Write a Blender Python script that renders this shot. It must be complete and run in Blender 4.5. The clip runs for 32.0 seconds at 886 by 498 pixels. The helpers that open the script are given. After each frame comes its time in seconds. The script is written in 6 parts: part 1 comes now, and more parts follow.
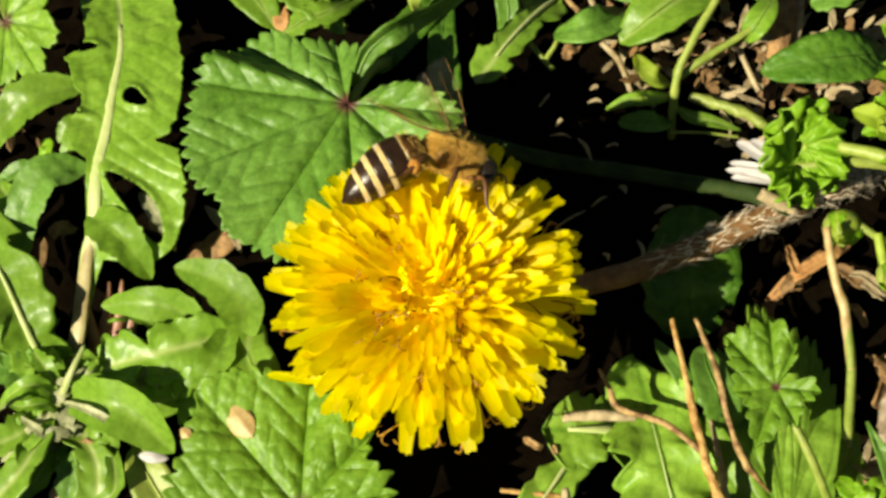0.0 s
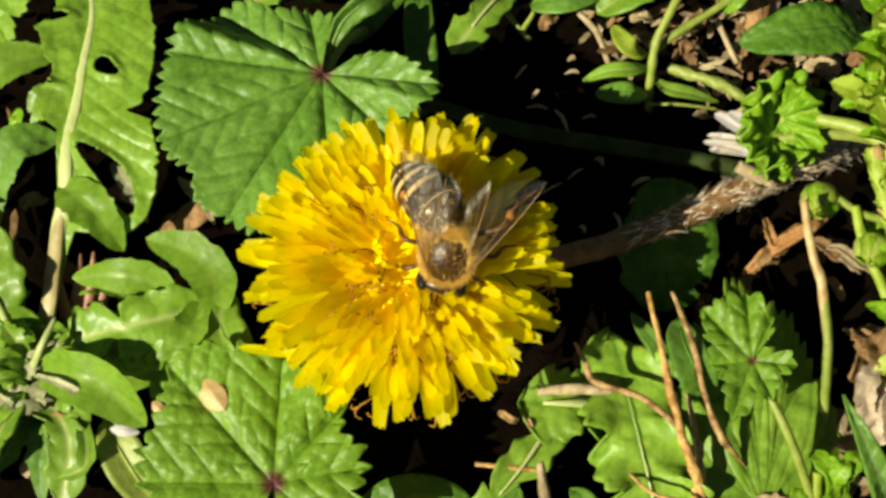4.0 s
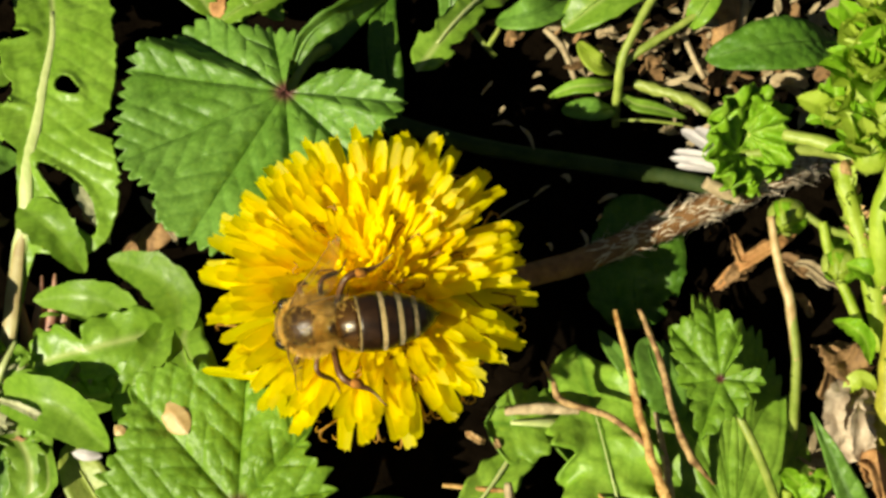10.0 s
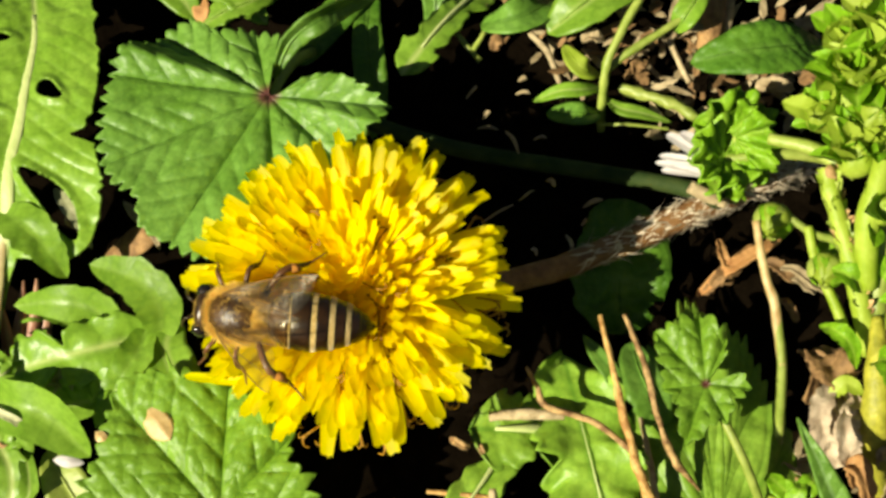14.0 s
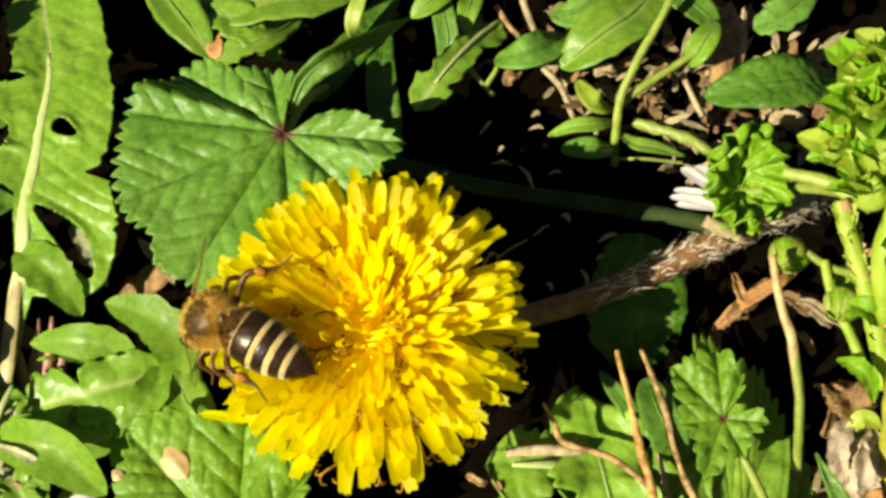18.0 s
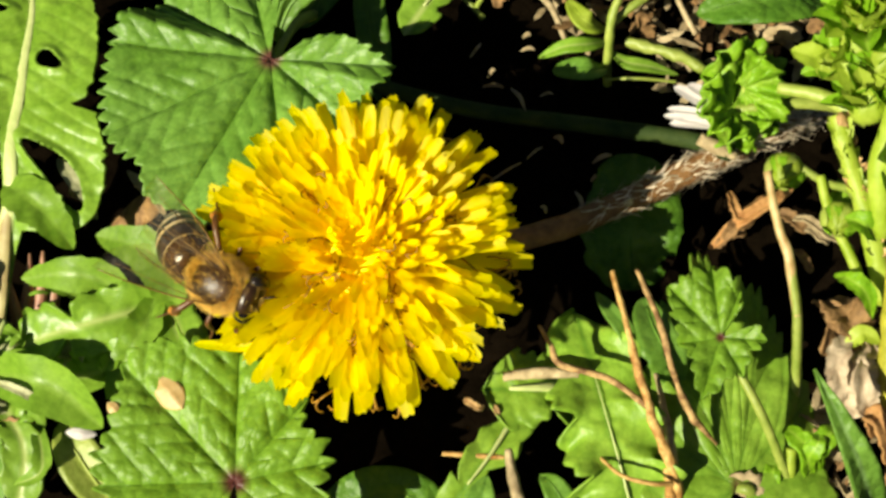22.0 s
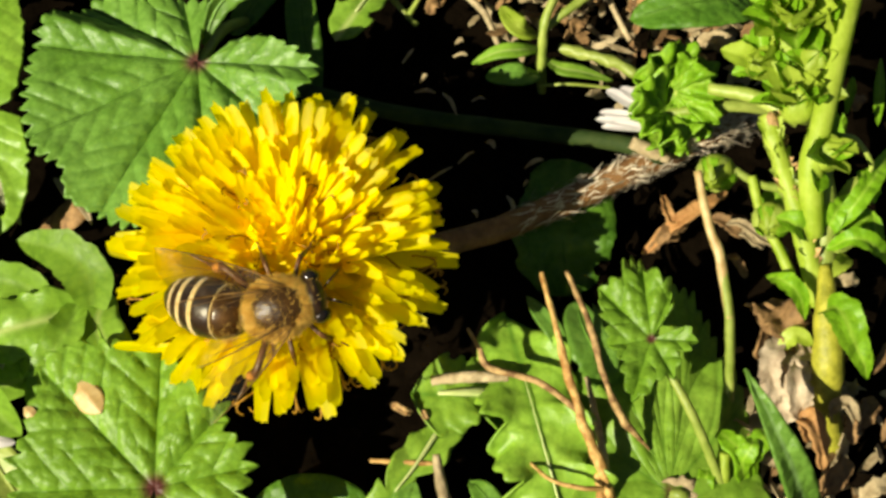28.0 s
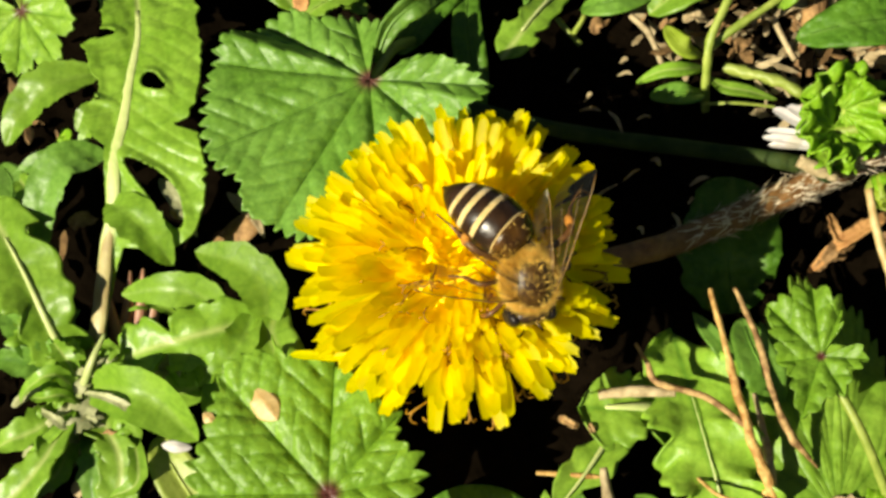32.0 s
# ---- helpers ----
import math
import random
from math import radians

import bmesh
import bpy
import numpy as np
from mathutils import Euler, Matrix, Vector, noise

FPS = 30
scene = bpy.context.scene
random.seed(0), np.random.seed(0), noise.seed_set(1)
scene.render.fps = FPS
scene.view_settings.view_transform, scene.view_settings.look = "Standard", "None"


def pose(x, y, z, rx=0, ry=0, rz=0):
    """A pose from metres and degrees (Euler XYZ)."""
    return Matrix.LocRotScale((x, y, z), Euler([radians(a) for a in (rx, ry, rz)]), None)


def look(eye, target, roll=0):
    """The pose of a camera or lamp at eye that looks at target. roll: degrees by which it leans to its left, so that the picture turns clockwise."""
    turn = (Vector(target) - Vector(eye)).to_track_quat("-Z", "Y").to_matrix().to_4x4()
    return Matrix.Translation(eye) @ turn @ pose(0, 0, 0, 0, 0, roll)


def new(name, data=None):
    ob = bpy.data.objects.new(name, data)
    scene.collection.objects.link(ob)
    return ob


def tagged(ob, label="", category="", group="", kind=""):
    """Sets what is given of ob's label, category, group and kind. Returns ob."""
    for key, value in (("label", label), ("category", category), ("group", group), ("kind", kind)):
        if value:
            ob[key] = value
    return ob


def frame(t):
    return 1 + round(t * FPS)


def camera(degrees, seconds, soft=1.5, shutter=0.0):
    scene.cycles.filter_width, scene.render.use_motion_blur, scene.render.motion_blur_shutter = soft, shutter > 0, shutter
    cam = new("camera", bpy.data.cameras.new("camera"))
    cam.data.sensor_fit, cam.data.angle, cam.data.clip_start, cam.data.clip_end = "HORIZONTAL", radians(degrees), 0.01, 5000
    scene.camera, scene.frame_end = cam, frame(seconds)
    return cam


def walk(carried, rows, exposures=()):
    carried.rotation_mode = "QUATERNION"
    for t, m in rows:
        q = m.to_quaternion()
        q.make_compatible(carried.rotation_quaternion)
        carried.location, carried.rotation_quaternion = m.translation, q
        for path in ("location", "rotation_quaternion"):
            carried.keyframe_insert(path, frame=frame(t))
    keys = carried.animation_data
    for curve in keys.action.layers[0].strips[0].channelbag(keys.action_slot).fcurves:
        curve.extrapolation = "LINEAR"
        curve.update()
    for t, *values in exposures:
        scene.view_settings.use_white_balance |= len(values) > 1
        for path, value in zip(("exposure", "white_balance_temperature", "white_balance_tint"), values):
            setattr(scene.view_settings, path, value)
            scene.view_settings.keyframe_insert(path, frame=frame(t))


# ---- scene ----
from mathutils.bvhtree import BVHTree

cam = camera(32, 32.0, soft=3.1)
PATH = [
    (0.0, pose(0.01055, -0.04443, 0.13875, 22.867, 3.567, 2.663)),
    (0.5, pose(0.01087, -0.04426, 0.13819, 22.829, 3.432, 2.658)),
    (1.0, pose(0.01073, -0.04455, 0.13811, 23.145, 3.273, 2.682)),
    (1.5, pose(0.01119, -0.04416, 0.13809, 23.207, 3.139, 2.623)),
    (2.0, pose(0.01115, -0.04423, 0.13798, 23.260, 2.592, 2.532)),
    (2.5, pose(0.01139, -0.04446, 0.13786, 22.068, 2.403, 2.210)),
    (4.5, pose(0.01083, -0.04378, 0.13732, 21.897, 2.922, 2.535)),
    (5.0, pose(0.01084, -0.04346, 0.13719, 22.125, 2.759, 2.491)),
    (5.5, pose(0.01105, -0.04325, 0.13715, 22.338, 2.660, 2.485)),
    (6.0, pose(0.01119, -0.04298, 0.13719, 22.448, 2.561, 2.375)),
    (6.5, pose(0.01123, -0.04311, 0.13706, 22.352, 2.521, 2.403)),
    (7.0, pose(0.01142, -0.04326, 0.13711, 22.383, 2.519, 2.345)),
    (7.5, pose(0.01157, -0.04344, 0.13682, 21.958, 2.397, 1.987)),
    (8.0, pose(0.01156, -0.04309, 0.13672, 21.954, 2.332, 1.851)),
    (8.5, pose(0.01162, -0.04316, 0.13678, 22.270, 2.474, 1.894)),
    (9.0, pose(0.01150, -0.04298, 0.13683, 22.243, 2.346, 1.883)),
    (9.5, pose(0.01157, -0.04278, 0.13689, 22.421, 2.214, 1.788)),
    (10.0, pose(0.01179, -0.04295, 0.13649, 22.293, 2.185, 1.766)),
    (10.5, pose(0.01253, -0.04264, 0.13565, 22.218, 1.611, 1.553)),
    (11.0, pose(0.01224, -0.04293, 0.13575, 22.184, 1.848, 1.593)),
    (11.5, pose(0.01205, -0.04311, 0.13597, 22.332, 2.149, 1.727)),
    (12.0, pose(0.01199, -0.04307, 0.13602, 22.397, 2.103, 1.675)),
    (12.5, pose(0.01177, -0.04306, 0.13596, 22.410, 2.108, 1.669)),
    (13.0, pose(0.01207, -0.04353, 0.13571, 22.212, 2.053, 1.696)),
    (13.5, pose(0.01239, -0.04277, 0.13585, 22.589, 1.827, 1.602)),
    (14.0, pose(0.01224, -0.04278, 0.13573, 22.521, 1.838, 1.590)),
    (14.5, pose(0.01226, -0.04281, 0.13563, 22.665, 1.891, 1.556)),
    (16.5, pose(0.01111, -0.04248, 0.13632, 23.195, 2.348, 1.594)),
    (17.0, pose(0.01126, -0.04238, 0.13635, 23.334, 2.414, 1.521)),
    (17.5, pose(0.01125, -0.04237, 0.13628, 23.358, 2.397, 1.479)),
    (18.0, pose(0.01137, -0.04228, 0.13592, 23.615, 2.170, 1.352)),
    (18.5, pose(0.01131, -0.04215, 0.13588, 23.635, 2.120, 1.327)),
    (19.0, pose(0.01129, -0.04190, 0.13614, 23.638, 2.302, 1.369)),
    (19.5, pose(0.01144, -0.04239, 0.13567, 23.178, 2.240, 0.506)),
    (20.0, pose(0.01160, -0.04258, 0.13539, 22.445, 2.559, 0.133)),
    (20.5, pose(0.01171, -0.04364, 0.13483, 20.681, 2.776, 0.264)),
    (21.0, pose(0.01152, -0.04382, 0.13475, 20.575, 2.719, 0.252)),
    (21.5, pose(0.01165, -0.04329, 0.13481, 21.102, 2.712, 0.219)),
    (22.0, pose(0.01193, -0.04288, 0.13424, 21.268, 2.664, 0.157)),
    (22.5, pose(0.01284, -0.04326, 0.13257, 20.786, 2.005, -0.004)),
    (23.0, pose(0.01244, -0.04292, 0.13338, 21.371, 2.420, 0.042)),
    (23.5, pose(0.01196, -0.04309, 0.13360, 21.231, 2.447, 0.049)),
    (24.0, pose(0.01205, -0.04305, 0.13351, 21.379, 2.522, 0.032)),
    (24.5, pose(0.01200, -0.04304, 0.13345, 21.742, 2.383, 0.009)),
    (25.0, pose(0.01205, -0.04270, 0.13339, 21.788, 2.312, -0.076)),
    (25.5, pose(0.01192, -0.04263, 0.13351, 21.825, 2.439, 0.026)),
    (27.5, pose(0.01484, -0.04769, 0.12991, 23.796, 2.916, 0.060)),
    (28.0, pose(0.01601, -0.04640, 0.13034, 23.357, 1.947, -0.312)),
    (28.5, pose(0.01563, -0.04670, 0.13010, 23.372, 2.065, -0.288)),
    (29.0, pose(0.01583, -0.04679, 0.13022, 23.467, 2.597, -0.126)),
    (29.5, pose(0.01551, -0.04645, 0.13050, 23.713, 2.496, -0.154)),
    (30.0, pose(0.01503, -0.04682, 0.13046, 23.603, 2.886, 0.093)),
    (30.5, pose(0.01289, -0.04734, 0.13164, 24.427, 4.231, 1.118)),
    (31.0, pose(0.01176, -0.04782, 0.13238, 24.637, 5.918, 2.126)),
    (31.5, pose(0.01224, -0.04760, 0.13259, 24.497, 6.126, 2.242)),
    (32.0, pose(0.01174, -0.04820, 0.13199, 24.504, 5.675, 2.026)),
]
walk(cam, PATH, [(t, 0.78 + e, 7400, 2) for t, e in ((0.0, -0.1), (2.0, -0.43), (5.0, -0.19), (6.0, -0.31), (9.0, -0.19), (11.0, -0.14), (13.0, 0.0), (17.0, 0.0), (20.0, 0.0), (21.0, 0.04), (23.0, -0.08), (25.0, -0.08), (28.0, -0.08), (29.0, -0.16), (30.0, -0.32), (31.0, 0.04), (32.0, 0.01))])

# ---- world and sun ----
SUN_FROM = Vector((-0.6, -0.46, 0.66)).normalized()
world = bpy.data.worlds.new("sky")
scene.world = world
world.use_nodes = True
wn = world.node_tree
sky = wn.nodes.new("ShaderNodeTexSky")
sky.sky_type = "NISHITA"
sky.sun_disc = False
sky.sun_elevation = math.asin(SUN_FROM.z)
sky.sun_rotation = math.atan2(SUN_FROM.x, SUN_FROM.y)
wn.links.new(sky.outputs[0], wn.nodes["Background"].inputs[0])
wn.nodes["Background"].inputs[1].default_value = 0.021
sun = new("sun", bpy.data.lights.new("sun", "SUN"))
sun.data.energy = 5.0
sun.data.angle = radians(0.53)
sun.data.color = (1.0, 0.95, 0.84)
sun.matrix_world = look(SUN_FROM * 2, (0, 0, 0))

MM = 0.001


def V(x, y, z):
    """A place in millimetres."""
    return Vector((x, y, z)) * MM


# ---- materials ----
def shader(name):
    m = bpy.data.materials.new(name)
    m.use_nodes = True
    nt = m.node_tree
    return m, nt, nt.nodes["Principled BSDF"]


def node(nt, kind, **values):
    n = nt.nodes.new(kind)
    for key, value in values.items():
        n.inputs[key.replace("_", " ")].default_value = value
    return n


def ramp(nt, fac, stops):
    r = nt.nodes.new("ShaderNodeValToRGB")
    while len(r.color_ramp.elements) < len(stops):
        r.color_ramp.elements.new(0.5)
    for e, (p, c) in zip(r.color_ramp.elements, stops):
        e.position, e.color = p, (*c, 1)
    nt.links.new(fac, r.inputs[0])
    return r.outputs[0]


def blend(nt, fac, a, b, mode="MIX"):
    m = nt.nodes.new("ShaderNodeMix")
    m.data_type, m.blend_type = "RGBA", mode
    for socket, value in ((m.inputs[0], fac), (m.inputs[6], a), (m.inputs[7], b)):
        if isinstance(value, (int, float)):
            socket.default_value = value
        elif isinstance(value, tuple):
            socket.default_value = (*value, 1)
        else:
            nt.links.new(value, socket)
    return m.outputs[2]


def speckle(nt, per_mm, detail=4.0, rough=0.6):
    co = nt.nodes.new("ShaderNodeTexCoord")
    n = node(nt, "ShaderNodeTexNoise", Scale=per_mm * 1000, Detail=detail, Roughness=rough)
    nt.links.new(co.outputs["Object"], n.inputs["Vector"])
    return n.outputs[0]


def attribute(nt, name):
    a = nt.nodes.new("ShaderNodeAttribute")
    a.attribute_name = name
    return a.outputs["Fac"]


def tint_random(nt, colour, low=0.82, high=1.15):
    info = nt.nodes.new("ShaderNodeObjectInfo")
    r = ramp(nt, info.outputs["Random"], [(0, (low, low, low)), (1, (high, high, high))])
    return blend(nt, 1.0, colour, r, "MULTIPLY")


def relief(nt, bsdf, height, strength, depth_mm):
    b = node(nt, "ShaderNodeBump", Strength=strength, Distance=depth_mm * MM)
    nt.links.new(height, b.inputs["Height"])
    nt.links.new(b.outputs[0], bsdf.inputs["Normal"])


def let_through(nt, bsdf, colour, share):
    """Mixes in light that shines through a thin leaf."""
    t = nt.nodes.new("ShaderNodeBsdfTranslucent")
    nt.links.new(colour, t.inputs[0])
    m = nt.nodes.new("ShaderNodeMixShader")
    m.inputs[0].default_value = share
    nt.links.new(bsdf.outputs[0], m.inputs[1])
    nt.links.new(t.outputs[0], m.inputs[2])
    nt.links.new(m.outputs[0], nt.nodes["Material Output"].inputs[0])


def leaf_material(name, deep, light, vein, rough=0.42, share=0.25, spot=(0.09, 0.03, 0.02), grain=0.9, quilt=0.85, pucker=-0.3):
    m, nt, b = shader(name)
    base = ramp(nt, speckle(nt, 0.18), [(0.3, deep), (0.7, light)])
    fine = ramp(nt, speckle(nt, grain * 2.2), [(0.25, (0.78, 0.8, 0.72)), (0.75, (1.15, 1.12, 1.1))])
    base = blend(nt, 1.0, base, fine, "MULTIPLY")
    base = tint_random(nt, base, 0.85, 1.12)
    where = nt.nodes.new("ShaderNodeTexCoord")
    warp = nt.nodes.new("ShaderNodeVectorMath")
    warp.operation = "MULTIPLY_ADD"
    wobble = node(nt, "ShaderNodeTexNoise", Scale=900.0, Detail=2.0)
    nt.links.new(where.outputs["Object"], wobble.inputs["Vector"])
    nt.links.new(wobble.outputs["Color"], warp.inputs[0])
    warp.inputs[1].default_value = (0.0012, 0.0012, 0.0012)
    nt.links.new(where.outputs["Object"], warp.inputs[2])
    net = node(nt, "ShaderNodeTexVoronoi", Scale=quilt * 800, Randomness=1.0)
    net.feature = "DISTANCE_TO_EDGE"
    nt.links.new(warp.outputs[0], net.inputs["Vector"])
    base = blend(nt, 1.0, base, ramp(nt, net.outputs["Distance"], [(0.0, (0.84, 0.88, 0.83)), (0.12, (1.03, 1.02, 1.03))]), "MULTIPLY")
    base = blend(nt, attribute(nt, "vein"), base, vein)
    base = blend(nt, attribute(nt, "spot"), base, spot)
    nt.links.new(base, b.inputs["Base Color"])
    b.inputs["Roughness"].default_value = rough
    b.inputs["Specular IOR Level"].default_value = 0.3
    co = nt.nodes.new("ShaderNodeTexCoord")
    cells = node(nt, "ShaderNodeTexVoronoi", Scale=quilt * 1000, Randomness=1.0)
    cells.feature = "SMOOTH_F1"
    cells.inputs["Smoothness"].default_value = 0.18
    nt.links.new(co.outputs["Object"], cells.inputs["Vector"])
    rough_height = nt.nodes.new("ShaderNodeMath")
    rough_height.operation = "MULTIPLY_ADD"
    nt.links.new(speckle(nt, grain, 5.0), rough_height.inputs[0])
    rough_height.inputs[1].default_value = 0.6
    nt.links.new(cells.outputs["Distance"], rough_height.inputs[2])
    relief(nt, b, rough_height.outputs[0], 0.9, pucker)
    let_through(nt, b, base, share)
    return m


def plain_material(name, a, b_, per_mm=0.8, rough=0.6, bump=0.3, share=0.0, lows=(0.3, 0.7), vary=True, sheen=0.0):
    m, nt, b = shader(name)
    base = ramp(nt, speckle(nt, per_mm), [(lows[0], a), (lows[1], b_)])
    if vary:
        base = tint_random(nt, base)
    nt.links.new(base, b.inputs["Base Color"])
    b.inputs["Roughness"].default_value = rough
    b.inputs["Sheen Weight"].default_value = sheen
    relief(nt, b, speckle(nt, per_mm * 2.5, 5.0), bump, 0.2)
    if share:
        let_through(nt, b, base, share)
    return m


# Nearly black: the deep shade between the plants is put into this colour.
SHADED_SOIL = plain_material("soil", (0.002, 0.0014, 0.0008), (0.007, 0.0047, 0.0028), 0.35, 1.0, 1.0, vary=False)
SHADED_SOIL.node_tree.nodes["Principled BSDF"].inputs["Specular IOR Level"].default_value = 0.0
MALLOW = leaf_material("mallow_green", (0.105, 0.235, 0.025), (0.18, 0.345, 0.065), (0.06, 0.15, 0.018), spot=(0.13, 0.05, 0.04), pucker=-0.14)
MALLOW_BRIGHT = leaf_material("bright_mallow_green", (0.135, 0.27, 0.02), (0.215, 0.39, 0.045), (0.075, 0.18, 0.015), spot=(0.1, 0.03, 0.025), pucker=-0.25)
MALLOW_PALE = leaf_material("pale_mallow_green", (0.175, 0.335, 0.03), (0.275, 0.455, 0.06), (0.1, 0.22, 0.02), 0.4, 0.22, quilt=0.6, pucker=-0.2)
MALLOW_YOUNG = leaf_material("young_mallow_green", (0.14, 0.32, 0.012), (0.25, 0.47, 0.03), (0.32, 0.5, 0.06), spot=(0.2, 0.36, 0.03))
DANDELION = leaf_material("dandelion_green", (0.165, 0.315, 0.028), (0.23, 0.395, 0.05), (0.4, 0.49, 0.15), 0.36, 0.28, (0.2, 0.08, 0.05), quilt=0.5, pucker=-0.1)
# Own green of one dark leaf; for the dim leaves, shade put into colour.
DEEP_AND_SHADED = leaf_material("deep_and_shaded_green", (0.05, 0.14, 0.013), (0.105, 0.23, 0.025), (0.13, 0.26, 0.04))
GRASS = leaf_material("grass_green", (0.10, 0.22, 0.03), (0.16, 0.31, 0.05), (0.2, 0.32, 0.12))
MIDRIB = plain_material("midrib", (0.33, 0.4, 0.13), (0.48, 0.52, 0.23), 0.5, 0.45, 0.4)
REDRIB = plain_material("reddish_leafstalk", (0.27, 0.19, 0.08), (0.42, 0.37, 0.16), 0.5, 0.45, 0.3)
PINKRIB = plain_material("pink_leafstalk", (0.2, 0.07, 0.045), (0.4, 0.22, 0.13), 0.5, 0.5, 0.4)
STALK = plain_material("fresh_stalk", (0.2, 0.28, 0.035), (0.36, 0.42, 0.09), 0.6, 0.45, 0.5, share=0.12)
OLIVE = plain_material("olive_stem", (0.24, 0.24, 0.02), (0.46, 0.43, 0.05), 0.9, 0.5, 0.6, share=0.1, lows=(0.35, 0.65))
LIME = plain_material("lime_stalk", (0.3, 0.43, 0.025), (0.5, 0.62, 0.09), 0.5, 0.5, 0.4, share=0.42)
SCAPE = plain_material("brown_green_scape", (0.15, 0.065, 0.02), (0.34, 0.17, 0.06), 0.9, 0.55, 0.8)
# Green taken almost to black: shade from flower and leaf is in the colour.
SHADED_STALK = plain_material("shade_darkened_stalk", (0.014, 0.035, 0.007), (0.045, 0.065, 0.016), 0.4, 0.75, 0.3)
SHADED_STALK.node_tree.nodes["Principled BSDF"].inputs["Specular IOR Level"].default_value = 0.15
HAIR = plain_material("pale_hair", (0.55, 0.44, 0.3), (0.8, 0.7, 0.55), 1.0, 0.6, 0.0)
STRAW = plain_material("straw", (0.3, 0.14, 0.03), (0.64, 0.4, 0.13), 0.9, 0.65, 1.0, lows=(0.38, 0.62))
TWIG = plain_material("dry_twig", (0.18, 0.09, 0.03), (0.5, 0.32, 0.13), 0.9, 0.7, 1.0, lows=(0.38, 0.62))
DRY = plain_material("dry_leaf", (0.13, 0.065, 0.022), (0.4, 0.23, 0.09), 0.8, 0.75, 1.0, share=0.1)
PAPER = plain_material("papery_leaf", (0.22, 0.155, 0.075), (0.58, 0.46, 0.27), 0.7, 0.75, 1.0, share=0.15)
ORANGE_DRY = plain_material("orange_dry_leaf", (0.28, 0.12, 0.035), (0.55, 0.3, 0.11), 0.7, 0.7, 1.0, share=0.1)
SHEATH = plain_material("papery_sheath", (0.22, 0.15, 0.09), (0.55, 0.45, 0.32), 0.5, 0.75, 1.0, share=0.15)
WITHERED = plain_material("withered_leaf", (0.2, 0.22, 0.08), (0.5, 0.49, 0.3), 0.6, 0.7, 0.8, share=0.15)
SEED = plain_material("pale_seed", (0.36, 0.22, 0.07), (0.62, 0.46, 0.22), 0.7, 0.5, 0.3)
WHITE = plain_material("white_petal", (0.55, 0.5, 0.5), (0.75, 0.71, 0.69), 0.5, 0.5, 0.2, share=0.25)
YELLOW = plain_material("yellow_petal", (0.96, 0.8, 0.001), (0.99, 0.895, 0.002), 0.45, 0.55, 0.15, share=0.72)
YOUNG = plain_material("young_petal", (0.95, 0.75, 0.001), (0.98, 0.85, 0.002), 0.6, 0.5, 0.25, share=0.6)
OCHRE = plain_material("ochre_stigma", (0.2, 0.09, 0.004), (0.42, 0.22, 0.008), 0.8, 0.6, 0.1)
HEART = plain_material("orange_heart", (0.95, 0.72, 0.002), (0.97, 0.82, 0.004), 0.8, 0.6, 0.3)
BRACT = plain_material("bract_green", (0.10, 0.17, 0.04), (0.18, 0.26, 0.07), 0.5, 0.5, 0.3)
CHITIN = plain_material("black_chitin", (0.01, 0.005, 0.0025), (0.04, 0.018, 0.007), 0.9, 0.3, 0.2, vary=False)
BAND = plain_material("tan_hair_band", (0.46, 0.31, 0.1), (0.72, 0.53, 0.22), 1.6, 0.7, 0.6, vary=False, sheen=0.4)
FUR = plain_material("tawny_fur", (0.64, 0.37, 0.045), (0.92, 0.62, 0.14), 1.2, 0.75, 0.8, vary=False, sheen=0.1)
AMBER = plain_material("amber_chitin", (0.03, 0.013, 0.003), (0.1, 0.045, 0.01), 0.9, 0.24, 0.2, vary=False)
BROWN = plain_material("brown_chitin", (0.03, 0.013, 0.003), (0.085, 0.038, 0.007), 0.8, 0.36, 0.5, vary=False)
LEG = plain_material("leg_chitin", (0.05, 0.018, 0.006), (0.17, 0.07, 0.02), 0.9, 0.4, 0.3, vary=False)
WING_VEIN = plain_material("wing_vein", (0.1, 0.045, 0.012), (0.3, 0.17, 0.05), 0.9, 0.4, 0.1, vary=False)
POLLEN = plain_material("orange_pollen", (0.36, 0.13, 0.015), (0.5, 0.22, 0.03), 1.5, 0.9, 0.8, vary=False)
EYE = plain_material("compound_eye", (0.008, 0.006, 0.005), (0.02, 0.014, 0.01), 2.0, 0.15, 0.1, vary=False)


def wing_material():
    m, nt, b = shader("clear_wing")
    nt.nodes.remove(b)
    gloss = node(nt, "ShaderNodeBsdfGlossy", Roughness=0.45)
    gloss.inputs["Color"].default_value = (0.95, 0.9, 0.75, 1)
    relief(nt, gloss, speckle(nt, 1.2, 3.0), 0.7, 0.2)
    clear = nt.nodes.new("ShaderNodeBsdfTransparent")
    clear.inputs[0].default_value = (0.91, 0.87, 0.74, 1)
    mix = nt.nodes.new("ShaderNodeMixShader")
    mix.inputs[0].default_value = 0.06
    nt.links.new(clear.outputs[0], mix.inputs[1])
    nt.links.new(gloss.outputs[0], mix.inputs[2])
    nt.links.new(mix.outputs[0], nt.nodes["Material Output"].inputs[0])
    return m


WING = wing_material()


# ---- mesh helpers ----
def mesh_of(name, verts, faces, material, smooth=True, **layers):
    me = bpy.data.meshes.new(name)
    me.from_pydata([tuple(v) for v in verts], [], faces)
    me.materials.append(material)
    if smooth:
        me.polygons.foreach_set("use_smooth", [True] * len(me.polygons))
    for key, values in layers.items():
        me.attributes.new(key, "FLOAT", "POINT").data.foreach_set("value", values)
    me.update()
    return me


